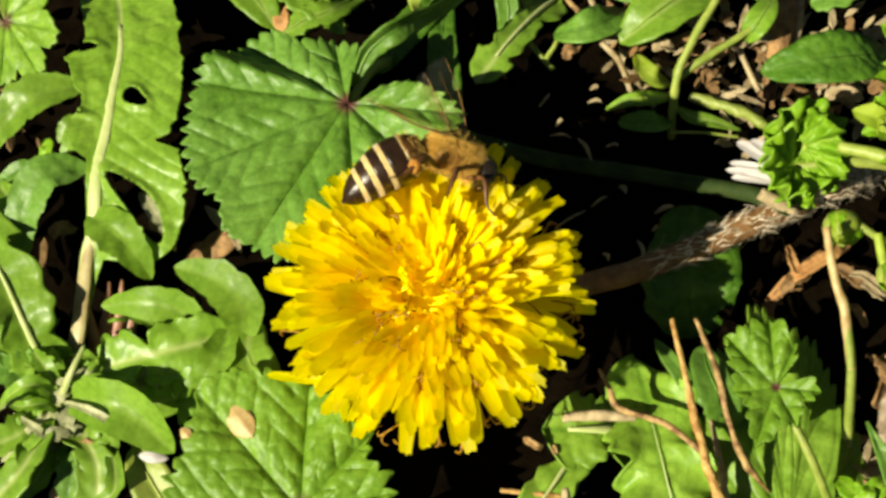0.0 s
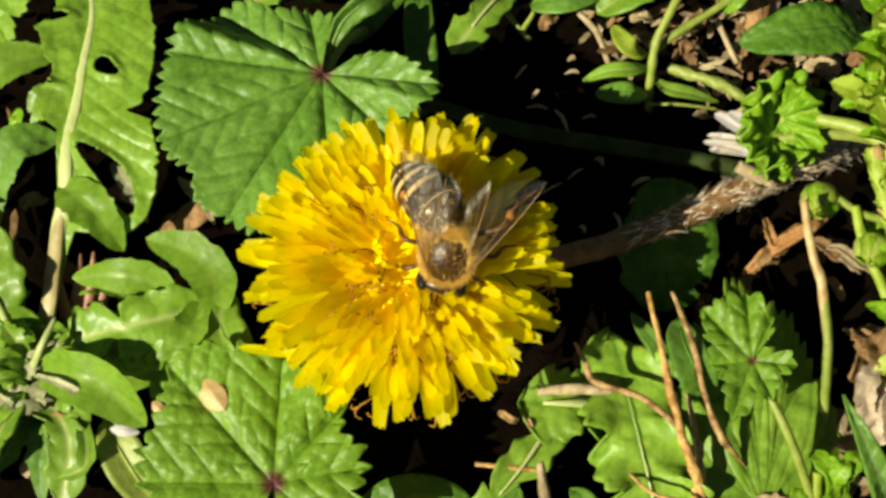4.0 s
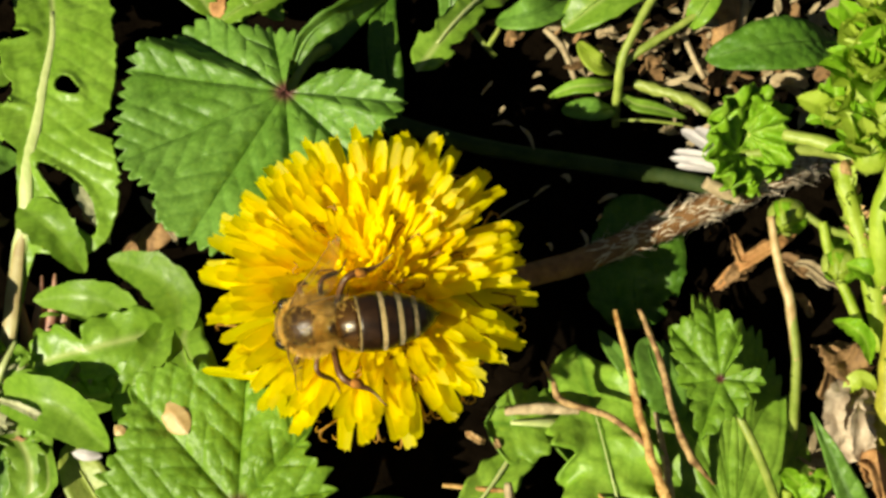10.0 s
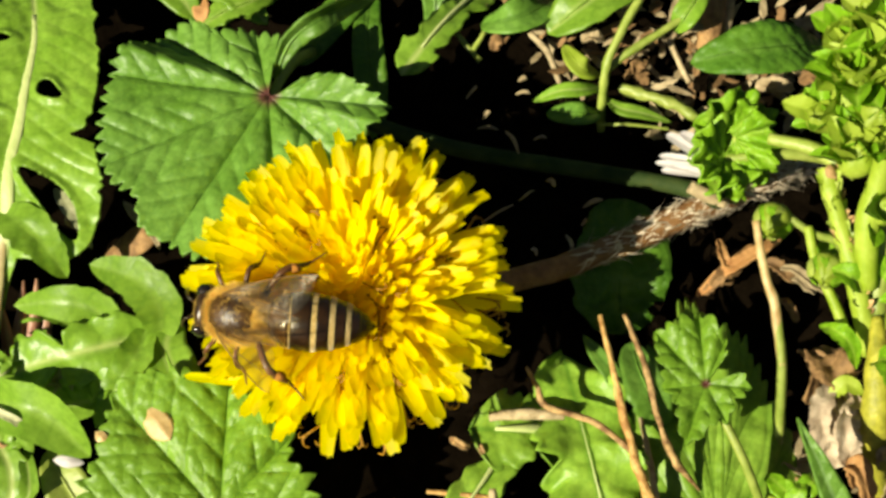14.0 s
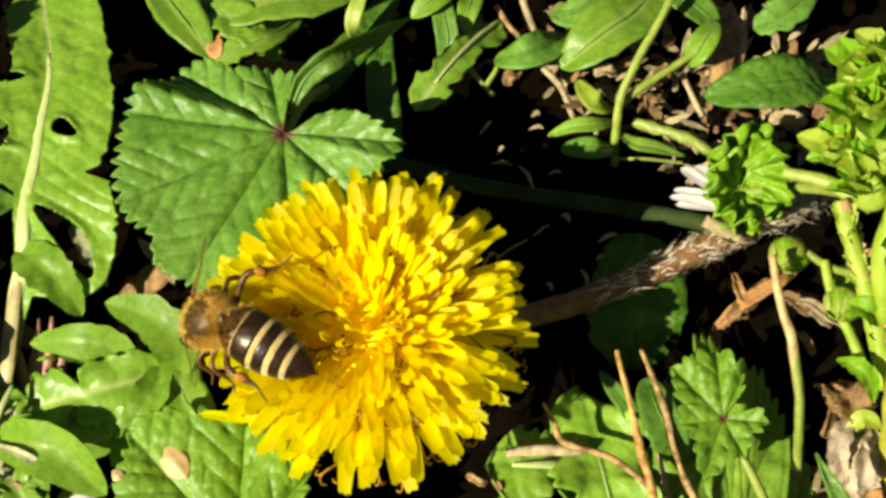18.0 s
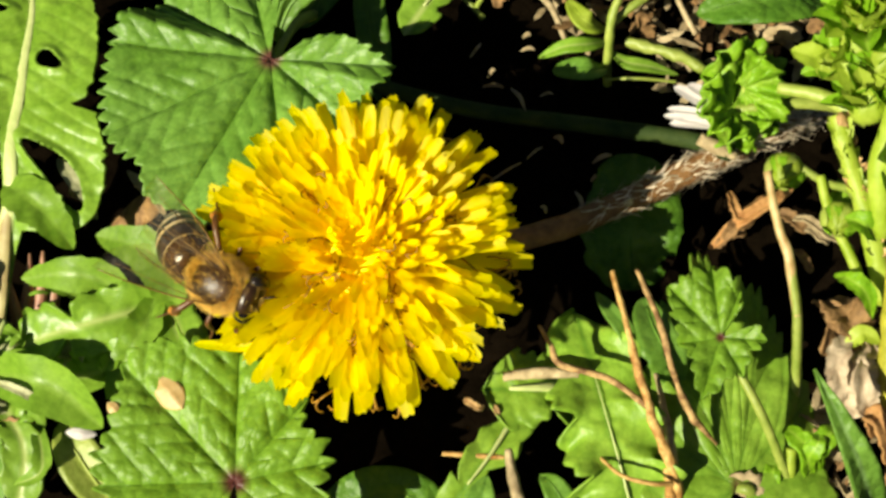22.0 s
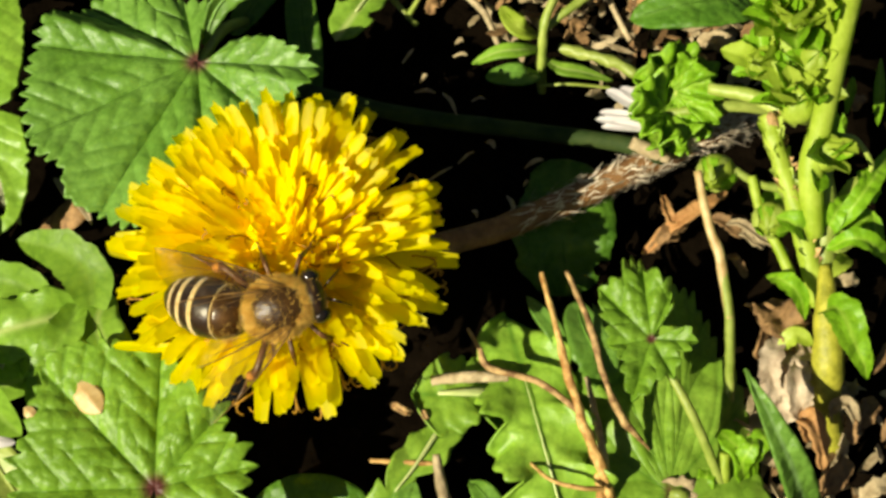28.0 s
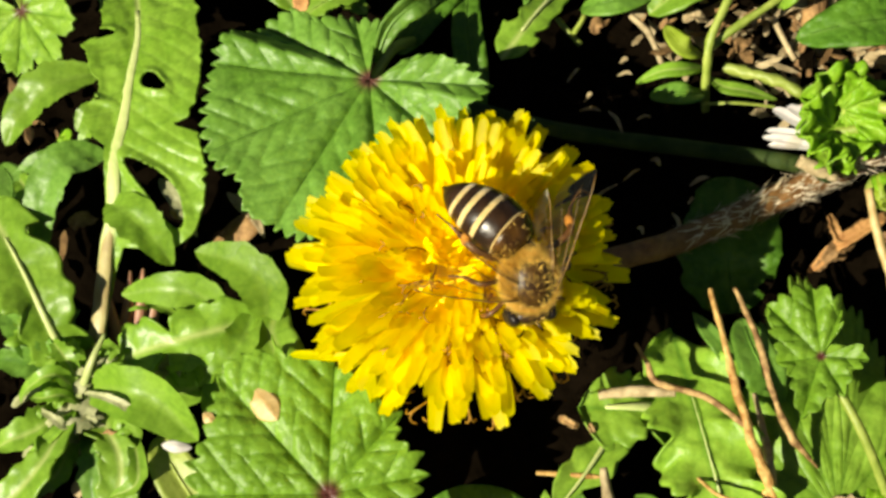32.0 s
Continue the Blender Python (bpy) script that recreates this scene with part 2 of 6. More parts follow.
def thing(name, label, category, at=(0, 0, 0), group="", kind=""):
    ob = new(name)
    ob.empty_display_size = 0.002
    ob.location = at
    return tagged(ob, label, category, group, kind)


def part(name, me, parent, label="", m=None):
    """A mesh as one part under its thing; m is the pose in the thing's own space."""
    ob = new(name, me)
    ob.parent = parent
    if m is not None:
        ob.matrix_basis = m
    if label:
        ob["label"] = label
    return ob


def bend(points, n):
    """n + 1 places on a smooth line through the points."""
    pts = [points[0] * 2 - points[1], *points, points[-1] * 2 - points[-2]]
    out = []
    for k in range(n + 1):
        s = k / n * (len(points) - 1)
        i = min(int(s), len(points) - 2)
        f = s - i
        a, b, c, d = pts[i : i + 4]
        out.append(0.5 * (2 * b + (c - a) * f + (2 * a - 5 * b + 4 * c - d) * f * f + (3 * b - a - 3 * c + d) * f**3))
    return out


def tube_data(points, radii, sides=8, steps=12, flat=1.0, rough=0.0):
    """Vertices and faces of a round rod along the points; radii in metres."""
    line = bend(points, steps)
    verts, faces = [], []
    side = None
    for k, p in enumerate(line):
        d = (line[min(k + 1, steps)] - line[max(k - 1, 0)]).normalized()
        if side is None:
            side = d.cross(Vector((0, 0, 1)))
            side = side.normalized() if side.length > 0.1 else d.orthogonal().normalized()
        side = (side - d * side.dot(d)).normalized()
        other = d.cross(side)
        s = k / steps * (len(radii) - 1)
        i = min(int(s), len(radii) - 2)
        r = radii[i] + (radii[i + 1] - radii[i]) * (s - i)
        for j in range(sides):
            a = 2 * math.pi * j / sides
            w = r * (1 + rough * noise.noise(p * 900 + Vector((a, 0, 0))))
            verts.append(p + side * math.cos(a) * w + other * math.sin(a) * w * flat)
    for k in range(steps):
        for j in range(sides):
            a, b = k * sides + j, k * sides + (j + 1) % sides
            faces.append((a, b, b + sides, a + sides))
    faces.append(tuple(range(sides))[::-1])
    faces.append(tuple(range(steps * sides, (steps + 1) * sides)))
    return verts, faces


def tube(name, points, radii, material, sides=8, steps=12, flat=1.0, rough=0.0):
    return mesh_of(name, *tube_data(points, radii, sides, steps, flat, rough), material)


def joined(name, pieces, material, smooth=True, **layers):
    verts, faces = [], []
    for v, f in pieces:
        n = len(verts)
        verts += v
        faces += [tuple(i + n for i in face) for face in f]
    return mesh_of(name, verts, faces, material, smooth, **layers)


def thicken(ob, mm):
    s = ob.modifiers.new("thickness", "SOLIDIFY")
    s.thickness = mm * MM
    s.offset = -1
    return ob


# ---- leaves ----
def mallow_blade(name, node_, tip, side, material, lobes=7, teeth=7, depth=0.2, sinus=25, cup=0.05, crease=0.05, ruffle=0.03, seed=0, rings=34, curl=0.0, reach=(), waves=40, tooth_size=0.055):
    """A round lobed mallow leaf: node_ where the stalk joins, tip the end of the middle lobe, side the edge a quarter turn clockwise."""
    up_v, right_v = tip - node_, side - node_
    normal = right_v.cross(up_v).normalized()
    size = up_v.length
    span = math.radians(180 - sinus)
    cols = lobes * teeth * 6
    verts, faces, vein, spot = [], [], [], []
    rnd = random.Random(seed)
    lobe_len = [(reach[k] if reach else 1.0) * rnd.uniform(0.96, 1.04) for k in range(lobes)]
    tooth_len = [rnd.uniform(0.35, 1.5) for _ in range(lobes * teeth + 1)]

    def lobe_reach(l):
        k = min(int(l), lobes - 1)
        inside = l - k - 0.5
        near = min(max(k + (1 if inside > 0 else -1), 0), lobes - 1)
        w = max(0.0, abs(inside) - 0.2) / 0.6
        return lobe_len[k] * (1 - w) + lobe_len[near] * w
    shape_seed = Vector((seed * 3.1, seed * 1.7, 0.3))
    for r in range(rings + 1):
        f = (r / rings) ** 0.85
        for c in range(cols + 1):
            q = c / cols
            a = -span + 2 * span * q
            l = q * lobes
            k = min(int(l), lobes - 1)
            inside = l - k - 0.5
            dip = depth * (2 * abs(inside)) ** 2.2
            plain = lobe_reach(l) * (1 - dip)
            saw = l * teeth
            tooth = tooth_size * (1 - abs(2 * (saw - int(saw)) - 1) ** 1.15) * tooth_len[min(int(saw), lobes * teeth)] * 1.15
            tooth += 0.03 * noise.noise(Vector((saw * 0.9, seed, 4.2))) + 0.014 * noise.noise(Vector((saw * 3.1, seed, 1.2)))
            rad = f * plain + max(0.0, (f - 0.88) / 0.12) * tooth
            u, v = math.sin(a) * rad, math.cos(a) * rad
            off = -crease * f * (1 - (2 * abs(inside)) ** 0.8) * 1.2 + crease * 0.6 * f
            off += cup * rad * rad + ruffle * f * f * math.sin(q * waves + seed) - curl * f**3
            off += 0.45 * max(0.0, ruffle - 0.08) * f * math.sin(f * 13 + 3 * math.sin(q * 29 + seed))
            p = node_ + right_v * u + up_v * v
            off += 0.05 * noise.noise(p * 150 + shape_seed) * f
            rib = abs(math.sin((abs(inside) * 3.2 - f * 2.6) * math.pi))
            off += 0.014 * rib**0.6 * f + 0.012 * noise.noise(p * 520 + shape_seed)
            verts.append(p + normal * off * size)
            main = abs(inside) * 2 * span / lobes * rad * size * 1000
            fork = abs(inside) * span / lobes * 2
            branch = max(0.0, 1 - rib * 3.5) * (1 if f > 0.15 else 0) * (1 if 0.02 < fork else 0)
            vein.append(min(1.0, 0.85 * max(0.0, 1 - main / 0.42) * (1 - 0.35 * f) + 0.6 * branch))
            spot.append(min(1.0, 1.6 * max(0.0, 1 - f * size * 1000 / 1.5)))
    for r in range(rings):
        for c in range(cols):
            a = r * (cols + 1) + c
            faces.append((a, a + cols + 1, a + cols + 2, a + 1))
    return mesh_of(name, verts, faces, material, vein=vein, spot=spot)


def pleated_blade(name, node_, tilt, margin, veins, material, pitch=1.1, tooth=0.4, pleat=0.5, seed=0, rings=46, lift=(), sub=2.2, heart=1.5):
    """A mallow leaf with pleats between its main veins. tilt: rise per mm towards x and y; margin: (degrees clockwise from y, reach
    in mm); veins: degrees; lift: (degrees, mm by which the margin is raised)."""
    rnd = random.Random(seed)
    first, last = margin[0][0], margin[-1][0]
    cols = int(sum(math.radians(b[0] - a[0]) * (a[1] + b[1]) / 2 + abs(b[1] - a[1]) for a, b in zip(margin, margin[1:])) / 0.19)
    rim = [step_between(margin, first + (last - first) * c / cols) for c in range(cols + 1)]
    rim = [sum(rim[max(0, c - 3) : c + 4]) / len(rim[max(0, c - 3) : c + 4]) for c in range(cols + 1)]
    run, along = 0.0, []
    for c in range(cols + 1):
        run += math.hypot(math.radians((last - first) / cols) * rim[c], rim[c] - rim[max(0, c - 1)])
        along.append(run)
    big = [rnd.uniform(0.35, 1.6) for _ in range(int(run / pitch) + 3)]
    verts, faces, vein, spot = [], [], [], []
    shift = Vector((seed * 3.1, seed * 1.7, 0.3))
    for r in range(rings + 1):
        f = (r / rings) ** 0.8
        for c in range(cols + 1):
            deg = first + (last - first) * c / cols
            u = along[c] / pitch + 0.25 * noise.noise(Vector((along[c] * 0.6, seed, 0)))
            notch = tooth * big[max(0, int(u))] * (1.25 * (1 - abs(2 * (u - math.floor(u)) - 1) ** 1.3) - 0.7)
            rad = f * rim[c] * (1 + 0.05 * f * noise.noise(Vector((along[c] * 0.3, seed, 5)))) + notch * max(0.0, (f - 0.8) / 0.2)
            x, y = math.sin(math.radians(deg)) * rad, math.cos(math.radians(deg)) * rad
            near = min(veins, key=lambda v: abs(v - deg))
            off_deg = abs(deg - near)
            others = [v for v in veins if (v > deg) != (near > deg) or v == near]
            gap = min((abs(v - near) for v in others if v != near), default=50)
            frac = min(1.0, off_deg / max(gap, 1))
            d = rad * math.radians(min(off_deg, 80))
            h = pleat * math.sin(math.pi * min(0.5, frac)) ** 0.7 * min(1.0, rad / 5)
            rib = abs(math.sin(math.pi * (rad - 1.05 * d) / sub))
            h += 0.26 * rib**0.6 * min(1.0, d / 0.7) * min(1.0, rad / 3)
            p = node_ + V(x, y, tilt[0] * x + tilt[1] * y)
            h += 0.5 * noise.noise(p * 160 + shift) * f + 0.14 * noise.noise(p * 480 + shift) + 0.07 * noise.noise(p * 1200)
            if lift:
                h += step_between(lift, deg) * f**1.3
            verts.append(p + V(0, 0, h))
            vein.append(min(1.0, 0.8 * max(0.0, 1 - d / 0.22) + 0.65 * max(0.0, 1 - rib * 5) * (1 if d > 0.15 and rad > 1.5 else 0)))
            spot.append(min(1.0, 1.8 * max(0.0, 1 - rad / heart)))
    for r in range(rings):
        for c in range(cols):
            a = r * (cols + 1) + c
            faces.append((a, a + cols + 1, a + cols + 2, a + 1))
    return mesh_of(name, verts, faces, material, vein=vein, spot=spot)


def dew_mesh():
    m, nt, b = shader("water")
    b.inputs["Base Color"].default_value = (1, 1, 1, 1)
    b.inputs["Roughness"].default_value = 0.03
    b.inputs["IOR"].default_value = 1.33
    b.inputs["Transmission Weight"].default_value = 1.0
    verts, faces = [], []
    for k in range(6):
        b_ = math.pi / 2 * k / 5
        for j in range(12):
            a = math.pi * j / 6
            verts.append(V(0.3 * math.cos(b_) * math.cos(a), 0.3 * math.cos(b_) * math.sin(a), 0.2 * math.sin(b_) + 0.02))
    for k in range(5):
        for j in range(12):
            a, c = k * 12 + j, k * 12 + (j + 1) % 12
            faces.append((a, c, c + 12, a + 12))
    faces.append(tuple(range(12))[::-1])
    return mesh_of("water_drop", verts, faces, m)


DEW_MESH = dew_mesh()


def mallow_leaf(label, blade, node_, foot, group="mallow leaves", stalk=0.55, dew=0):
    ob = thing("mallow_leaf", label, "leaf", (foot.x, foot.y, foot.z), group)
    inv = Matrix.Translation(-foot)
    blade.transform(inv)
    thicken(part("blade", blade, ob), 0.22)
    low = (node_ + foot) / 2 + Vector((0, 0, 0.002))
    st = tube("leafstalk", [foot, low, node_ - Vector((0, 0, 0.0003))], [stalk * MM, stalk * MM, stalk * 0.8 * MM], STALK)
    st.transform(inv)
    part("leafstalk", st, ob, "slender green leafstalk")
    rnd = random.Random(int(node_.x * 1e5))
    count = len(blade.vertices)
    for _ in range(dew):
        v = blade.vertices[rnd.randrange(count // 4, count - count // 6)]
        drop = new("water_drop", DEW_MESH)
        r = rnd.uniform(0.6, 1.3)
        drop.matrix_world = Matrix.Translation(foot + v.co) @ v.normal.to_track_quat("Z", "Y").to_matrix().to_4x4()
        drop.scale = (r, r, r)
        tagged(drop, "clear round dew drop on the mallow leaf", "water drop", "dew drops")
    return ob


def on_leaf(leaf, at, low):
    """The place where the line from one place down to another meets a leaf's blade, a little proud of it."""
    me = leaf.children[0].data
    tree = BVHTree.FromPolygons([v.co + leaf.location for v in me.vertices], [tuple(p.vertices) for p in me.polygons])
    found = tree.ray_cast(at, (low - at).normalized())[0]
    return (found if found else at) + V(0, 0, 0.15)


def runcinate_blade(name, points, width, material, normal=(0, 0, 1), lobes=5, cut=0.75, sweep=0.6, seed=0, steps=90, across=8, end=0.9, fold=0.25, start=0.12, wave=0.06, notch_width=0.2):
    """A toothed dandelion leaf along the points, its lobes swept back to the base; width: the half width in millimetres."""
    rnd = random.Random(seed)
    line = bend(points, steps)
    n0 = Vector(normal).normalized()
    verts, faces, vein, spot = [], [], [], []
    w0 = width * MM
    phase = [rnd.uniform(-0.2, 0.2) for _ in range(2)]
    size = [[rnd.uniform(0.75, 1.15) for _ in range(int(lobes) + 3)] for _ in range(2)]
    for k, p in enumerate(line):
        s = k / steps
        d = (line[min(k + 1, steps)] - line[max(k - 1, 0)]).normalized()
        right = d.cross(n0).normalized()
        up = right.cross(d)
        env = min(1.0, (s / max(start, 0.01)) ** 1.2 * 0.35 + max(0.0, s - start) * 1.6) * (1 if s < end else math.sqrt(max(0.0, 1 - ((s - end) / (1 - end)) ** 2)))
        env = max(env, 0.02)
        for j in range(-across, across + 1):
            q = j / across
            h = 0 if q < 0 else 1
            l = s * lobes + phase[h]
            i = int(l) if l >= 0 else 0
            f = l - math.floor(l)
            notch = math.exp(-((f / notch_width) ** 2)) + math.exp(-(((1 - f) / 0.07) ** 2))
            tooth = 1 - cut * min(1.0, notch) if s < end - 0.06 else 1.0
            tooth *= size[h][min(i, int(lobes) + 2)] if s < end - 0.06 else 1.0
            jag = 1 + 0.07 * math.sin(s * lobes * 19 + seed + h)
            lat = w0 * env * tooth * jag * abs(q)
            back = sweep * lat * abs(q)
            x = p + right * lat * (1 if q > 0 else -1) - d * back
            lift = fold * lat + wave * w0 * math.sin(s * lobes * 6.28 + h * 2) * q * q * 2
            lift += w0 * 0.18 * noise.noise(x * 250 + Vector((seed, 0, 0))) * abs(q) + w0 * 0.06 * noise.noise(x * 900)
            verts.append(x + up * lift)
            vein.append(max(0.0, 1 - lat * 1000 / 0.45))
            spot.append(0.35 * max(0.0, 1 - lat * 1000 / 0.6) * max(0.0, 1 - s * 3))
    cols = 2 * across + 1
    for k in range(steps):
        for j in range(cols - 1):
            a = k * cols + j
            faces.append((a, a + 1, a + cols + 1, a + cols))
    return mesh_of(name, verts, faces, material, vein=vein, spot=spot)


def step_between(stops, x):
    """Straight steps between (place, value) stops."""
    if x <= stops[0][0]:
        return stops[0][1]
    for (a, u), (b, v) in zip(stops, stops[1:]):
        if x <= b:
            f = (x - a) / max(b - a, 1e-6)
            return u + (v - u) * f
    return stops[-1][1]


def gap_edge(e, f, shift):
    """How far a gap's uneven edge reaches in the direction e, f."""
    a = math.atan2(f, e)
    return 1 + 0.1 * math.sin(2 * a + shift * 40) + 0.09 * math.sin(3 * a + shift * 90)


def cut_blade(name, points, right, left, gaps, material, normal=(0, 0, 1), seed=0, lift=0.1, cell=0.16, curl=0.0):
    """A broad dandelion leaf along the points with open gaps in it. right, left: its half widths (share of the length, mm);
    gaps: ellipses (share of the length, mm to the right, half length, half breadth, degrees)."""
    steps = 300
    line = bend(points, steps)
    size = sum((b - a).length for a, b in zip(line, line[1:])) / MM
    n0 = Vector(normal).normalized()
    rows = int(size / cell)
    half = int(max(w for _, w in right + left) / cell)
    verts, faces, vein, spot, flat = [], [], [], [], []
    for r in range(rows + 1):
        s = r / rows
        k = s * steps
        i = min(int(k), steps - 1)
        p = line[i].lerp(line[i + 1], k - i)
        d = (line[min(i + 4, steps)] - line[max(i - 4, 0)]).normalized()
        across = d.cross(n0).normalized()
        up = across.cross(d)
        for j in range(-half, half + 1):
            q = abs(j) / half
            w = step_between(right if j > 0 else left, s)
            w *= 1 + 0.05 * noise.noise(Vector((s * 60, seed, 1 if j > 0 else 7))) + 0.02 * noise.noise(Vector((s * 90, seed, 1 if j > 0 else 7)))
            x, y = s * size, q * w * (1 if j > 0 else -1)
            for gs, gl, ga, gb, turn in gaps:
                c, n = math.cos(radians(turn)), math.sin(radians(turn))
                dx, dy = x - gs * size, y - gl
                e, f = (dx * c + dy * n) / ga, (dy * c - dx * n) / gb
                v = math.hypot(e, f) / gap_edge(e, f, gs)
                if abs(v - 1) * min(ga, gb) < 0.6 * cell:
                    e, f = e / v, f / v
                    x = gs * size + e * ga * c - f * gb * n
                    y = gl + e * ga * n + f * gb * c
            flat.append((x, y))
            o = p + d * (x - s * size) * MM + across * y * MM
            h = lift * abs(y) - curl * q**3 * w + 0.45 * noise.noise(o * 210 + Vector((seed, 0, 0))) * min(1.0, abs(y) / 2) + 0.16 * noise.noise(o * 450 + Vector((0, seed, 0))) * min(1.0, abs(y)) + 0.1 * noise.noise(o * 1100)
            side = abs(math.sin((x * 0.42 + abs(y) * 0.3) * math.pi))
            h += 0.12 * side**0.6 * min(1.0, abs(y) / 1.5)
            for gs, gl, ga, gb, turn in gaps:
                c, n = math.cos(radians(turn)), math.sin(radians(turn))
                dx, dy = x - gs * size, y - gl
                e, f = (dx * c + dy * n) / ga, (dy * c - dx * n) / gb
                v = math.hypot(e, f) / gap_edge(e, f, gs)
                h += 0.35 * max(0.0, 1 - abs(v - 1) * min(ga, gb) / 0.7)
            verts.append(o + up * h * MM)
            vein.append(max(0.0, 1 - abs(y) / 0.4) + 0.25 * max(0.0, 1 - side * 7) * min(1.0, abs(y)) * max(0.0, 1 - q))
            spot.append(0.0)
    cols = 2 * half + 1
    for r in range(rows):
        for j in range(cols - 1):
            a = r * cols + j
            quad = (a, a + 1, a + cols + 1, a + cols)
            x = sum(flat[v][0] for v in quad) / 4
            y = sum(flat[v][1] for v in quad) / 4
            for gs, gl, ga, gb, turn in gaps:
                c, n = math.cos(radians(turn)), math.sin(radians(turn))
                dx, dy = x - gs * size, y - gl
                e, f = (dx * c + dy * n) / ga, (dy * c - dx * n) / gb
                if math.hypot(e, f) < gap_edge(e, f, gs):
                    break
            else:
                faces.append(quad)
    return mesh_of(name, verts, faces, material, vein=vein, spot=spot)


def simple_blade(name, points, width, material, normal=(0, 0, 1), steps=26, across=4, power=0.8, fold=0.2, seed=0, tooth=0.0, peak=0.45, crumple=0.1, rib=0.7):
    """A plain pointed leaf or grass blade along the points."""
    line = bend(points, steps)
    n0 = Vector(normal).normalized()
    verts, faces, vein, spot = [], [], [], []
    for k, p in enumerate(line):
        s = k / steps
        d = (line[min(k + 1, steps)] - line[max(k - 1, 0)]).normalized()
        right = d.cross(n0).normalized()
        up = right.cross(d)
        w = (s / peak if s < peak else (1 - s) / (1 - peak))
        w = width * MM * max(0.03, math.sin(max(0.0, w) * math.pi / 2) ** power)
        jag = [1 + tooth * (2.2 * noise.noise(Vector((s * 11, seed * 1.7, h * 5))) + 1.3 * noise.noise(Vector((s * 34, seed, h * 5)))) for h in (0, 1)]
        for j in range(-across, across + 1):
            q = j / across
            x = p + right * w * q * jag[q > 0]
            verts.append(x + up * (fold * w * abs(q) + width * MM * crumple * (noise.noise(x * 300 + Vector((seed, 0, 0))) + 0.5 * noise.noise(x * 900 + Vector((0, seed, 0))))))
            vein.append(max(0.0, 1 - abs(q) * 4) * rib)
            spot.append(0.0)
    cols = 2 * across + 1
    for k in range(steps):
        for j in range(cols - 1):
            a = k * cols + j
            faces.append((a, a + 1, a + cols + 1, a + cols))
    return mesh_of(name, verts, faces, material, vein=vein, spot=spot)


def local(me, at):
    me.transform(Matrix.Translation(-Vector(at)))
    return me


# ---- the ground ----
def ground():
    edge = [-40000, -8000, -1500, -400, -160]
    fine = [-110 + 2.0 * k for k in range(116)]
    axis = edge + fine + [170, 400, 1500, 8000, 40000]
    verts, faces = [], []
    n = len(axis)
    for y in axis:
        for x in axis:
            p = Vector((x, y, 0))
            z = 1.6 * noise.noise(p * 0.05) + 0.9 * noise.noise(p * 0.21) + 0.5 * noise.noise(p * 0.6)
            verts.append(V(x, y, z - 1.5 if abs(x) < 150 and abs(y) < 150 else -1.5))
    for r in range(n - 1):
        for c in range(n - 1):
            a = r * n + c
            faces.append((a, a + 1, a + n + 1, a + n))
    ob = new("ground", mesh_of("ground", verts, faces, SHADED_SOIL))
    return tagged(ob, "crumbly garden soil under the weeds, blackened for deep shade", "ground", kind="structure")


ground()


# ---- dandelion flower ----
AXIS = Vector((-0.03, -0.05, 1.0)).normalized()
HEAD = V(-0.3, 2.5, 17.0)


def petal_mesh(length, width, a0, a1, curl, seed):
    """A strap petal from its foot, in the plane of x (out) and z (the flower's axis); angles from the axis in degrees."""
    rnd = random.Random(seed)
    steps, cols = 9, 5
    verts, faces = [], []
    x = z = 0.0
    twist = rnd.uniform(-0.5, 0.5)
    swing = rnd.uniform(-0.1, 0.1) * length
    teeth = [rnd.uniform(-0.1, 0.42) for _ in range(cols + 1)]
    for k in range(steps + 1):
        s = k / steps
        a = math.radians(a0 + (a1 - a0) * s + curl * max(0.0, s - 0.65) * 70)
        if k:
            x += math.sin(a) * length / steps
            z += math.cos(a) * length / steps
        w = width * (0.55 + 0.45 * min(1.0, s * 2.2)) * (1.0 - 0.32 * max(0.0, s - 0.72) / 0.28)
        for j in range(cols + 1):
            q = j / cols * 2 - 1
            tip = teeth[j] - 0.22 * abs(q) ** 3 if k == steps else 0.0
            trough = 0.12 * width * q * q * (1.1 - 0.5 * s) + twist * s * q * width * 0.35
            verts.append(V(x + tip * math.sin(a) - trough * math.cos(a) * 0.6, q * w / 2 + swing * s * s, z + tip * math.cos(a) + trough * math.sin(a)))
    for k in range(steps):
        for j in range(cols):
            b = k * (cols + 1) + j
            faces.append((b, b + 1, b + cols + 2, b + cols + 1))
    return mesh_of("petal", verts, faces, YELLOW)


def stigma_mesh(seed):
    """A thin leaning style with a curled, forked end."""
    rnd = random.Random(seed)
    out = rnd.uniform(0.7, 1.5)
    base = [V(0, 0, 0), V(out * 0.35, 0, 1.3), V(out, 0, 2.2)]
    pieces = [tube_data(base, [0.085 * MM] * 2, 5, 5)]
    for side in (-1, 1):
        c = rnd.uniform(0.25, 0.7)
        curl = [V(out, 0, 2.2), V(out + 0.5, side * 0.25 * c, 2.45), V(out + 0.85, side * 0.8 * c, 2.3), V(out + 0.8, side * 1.3 * c, 2.0)]
        pieces.append(tube_data(curl, [0.085 * MM, 0.06 * MM], 5, 7))
    return joined("stigma", pieces, OCHRE)


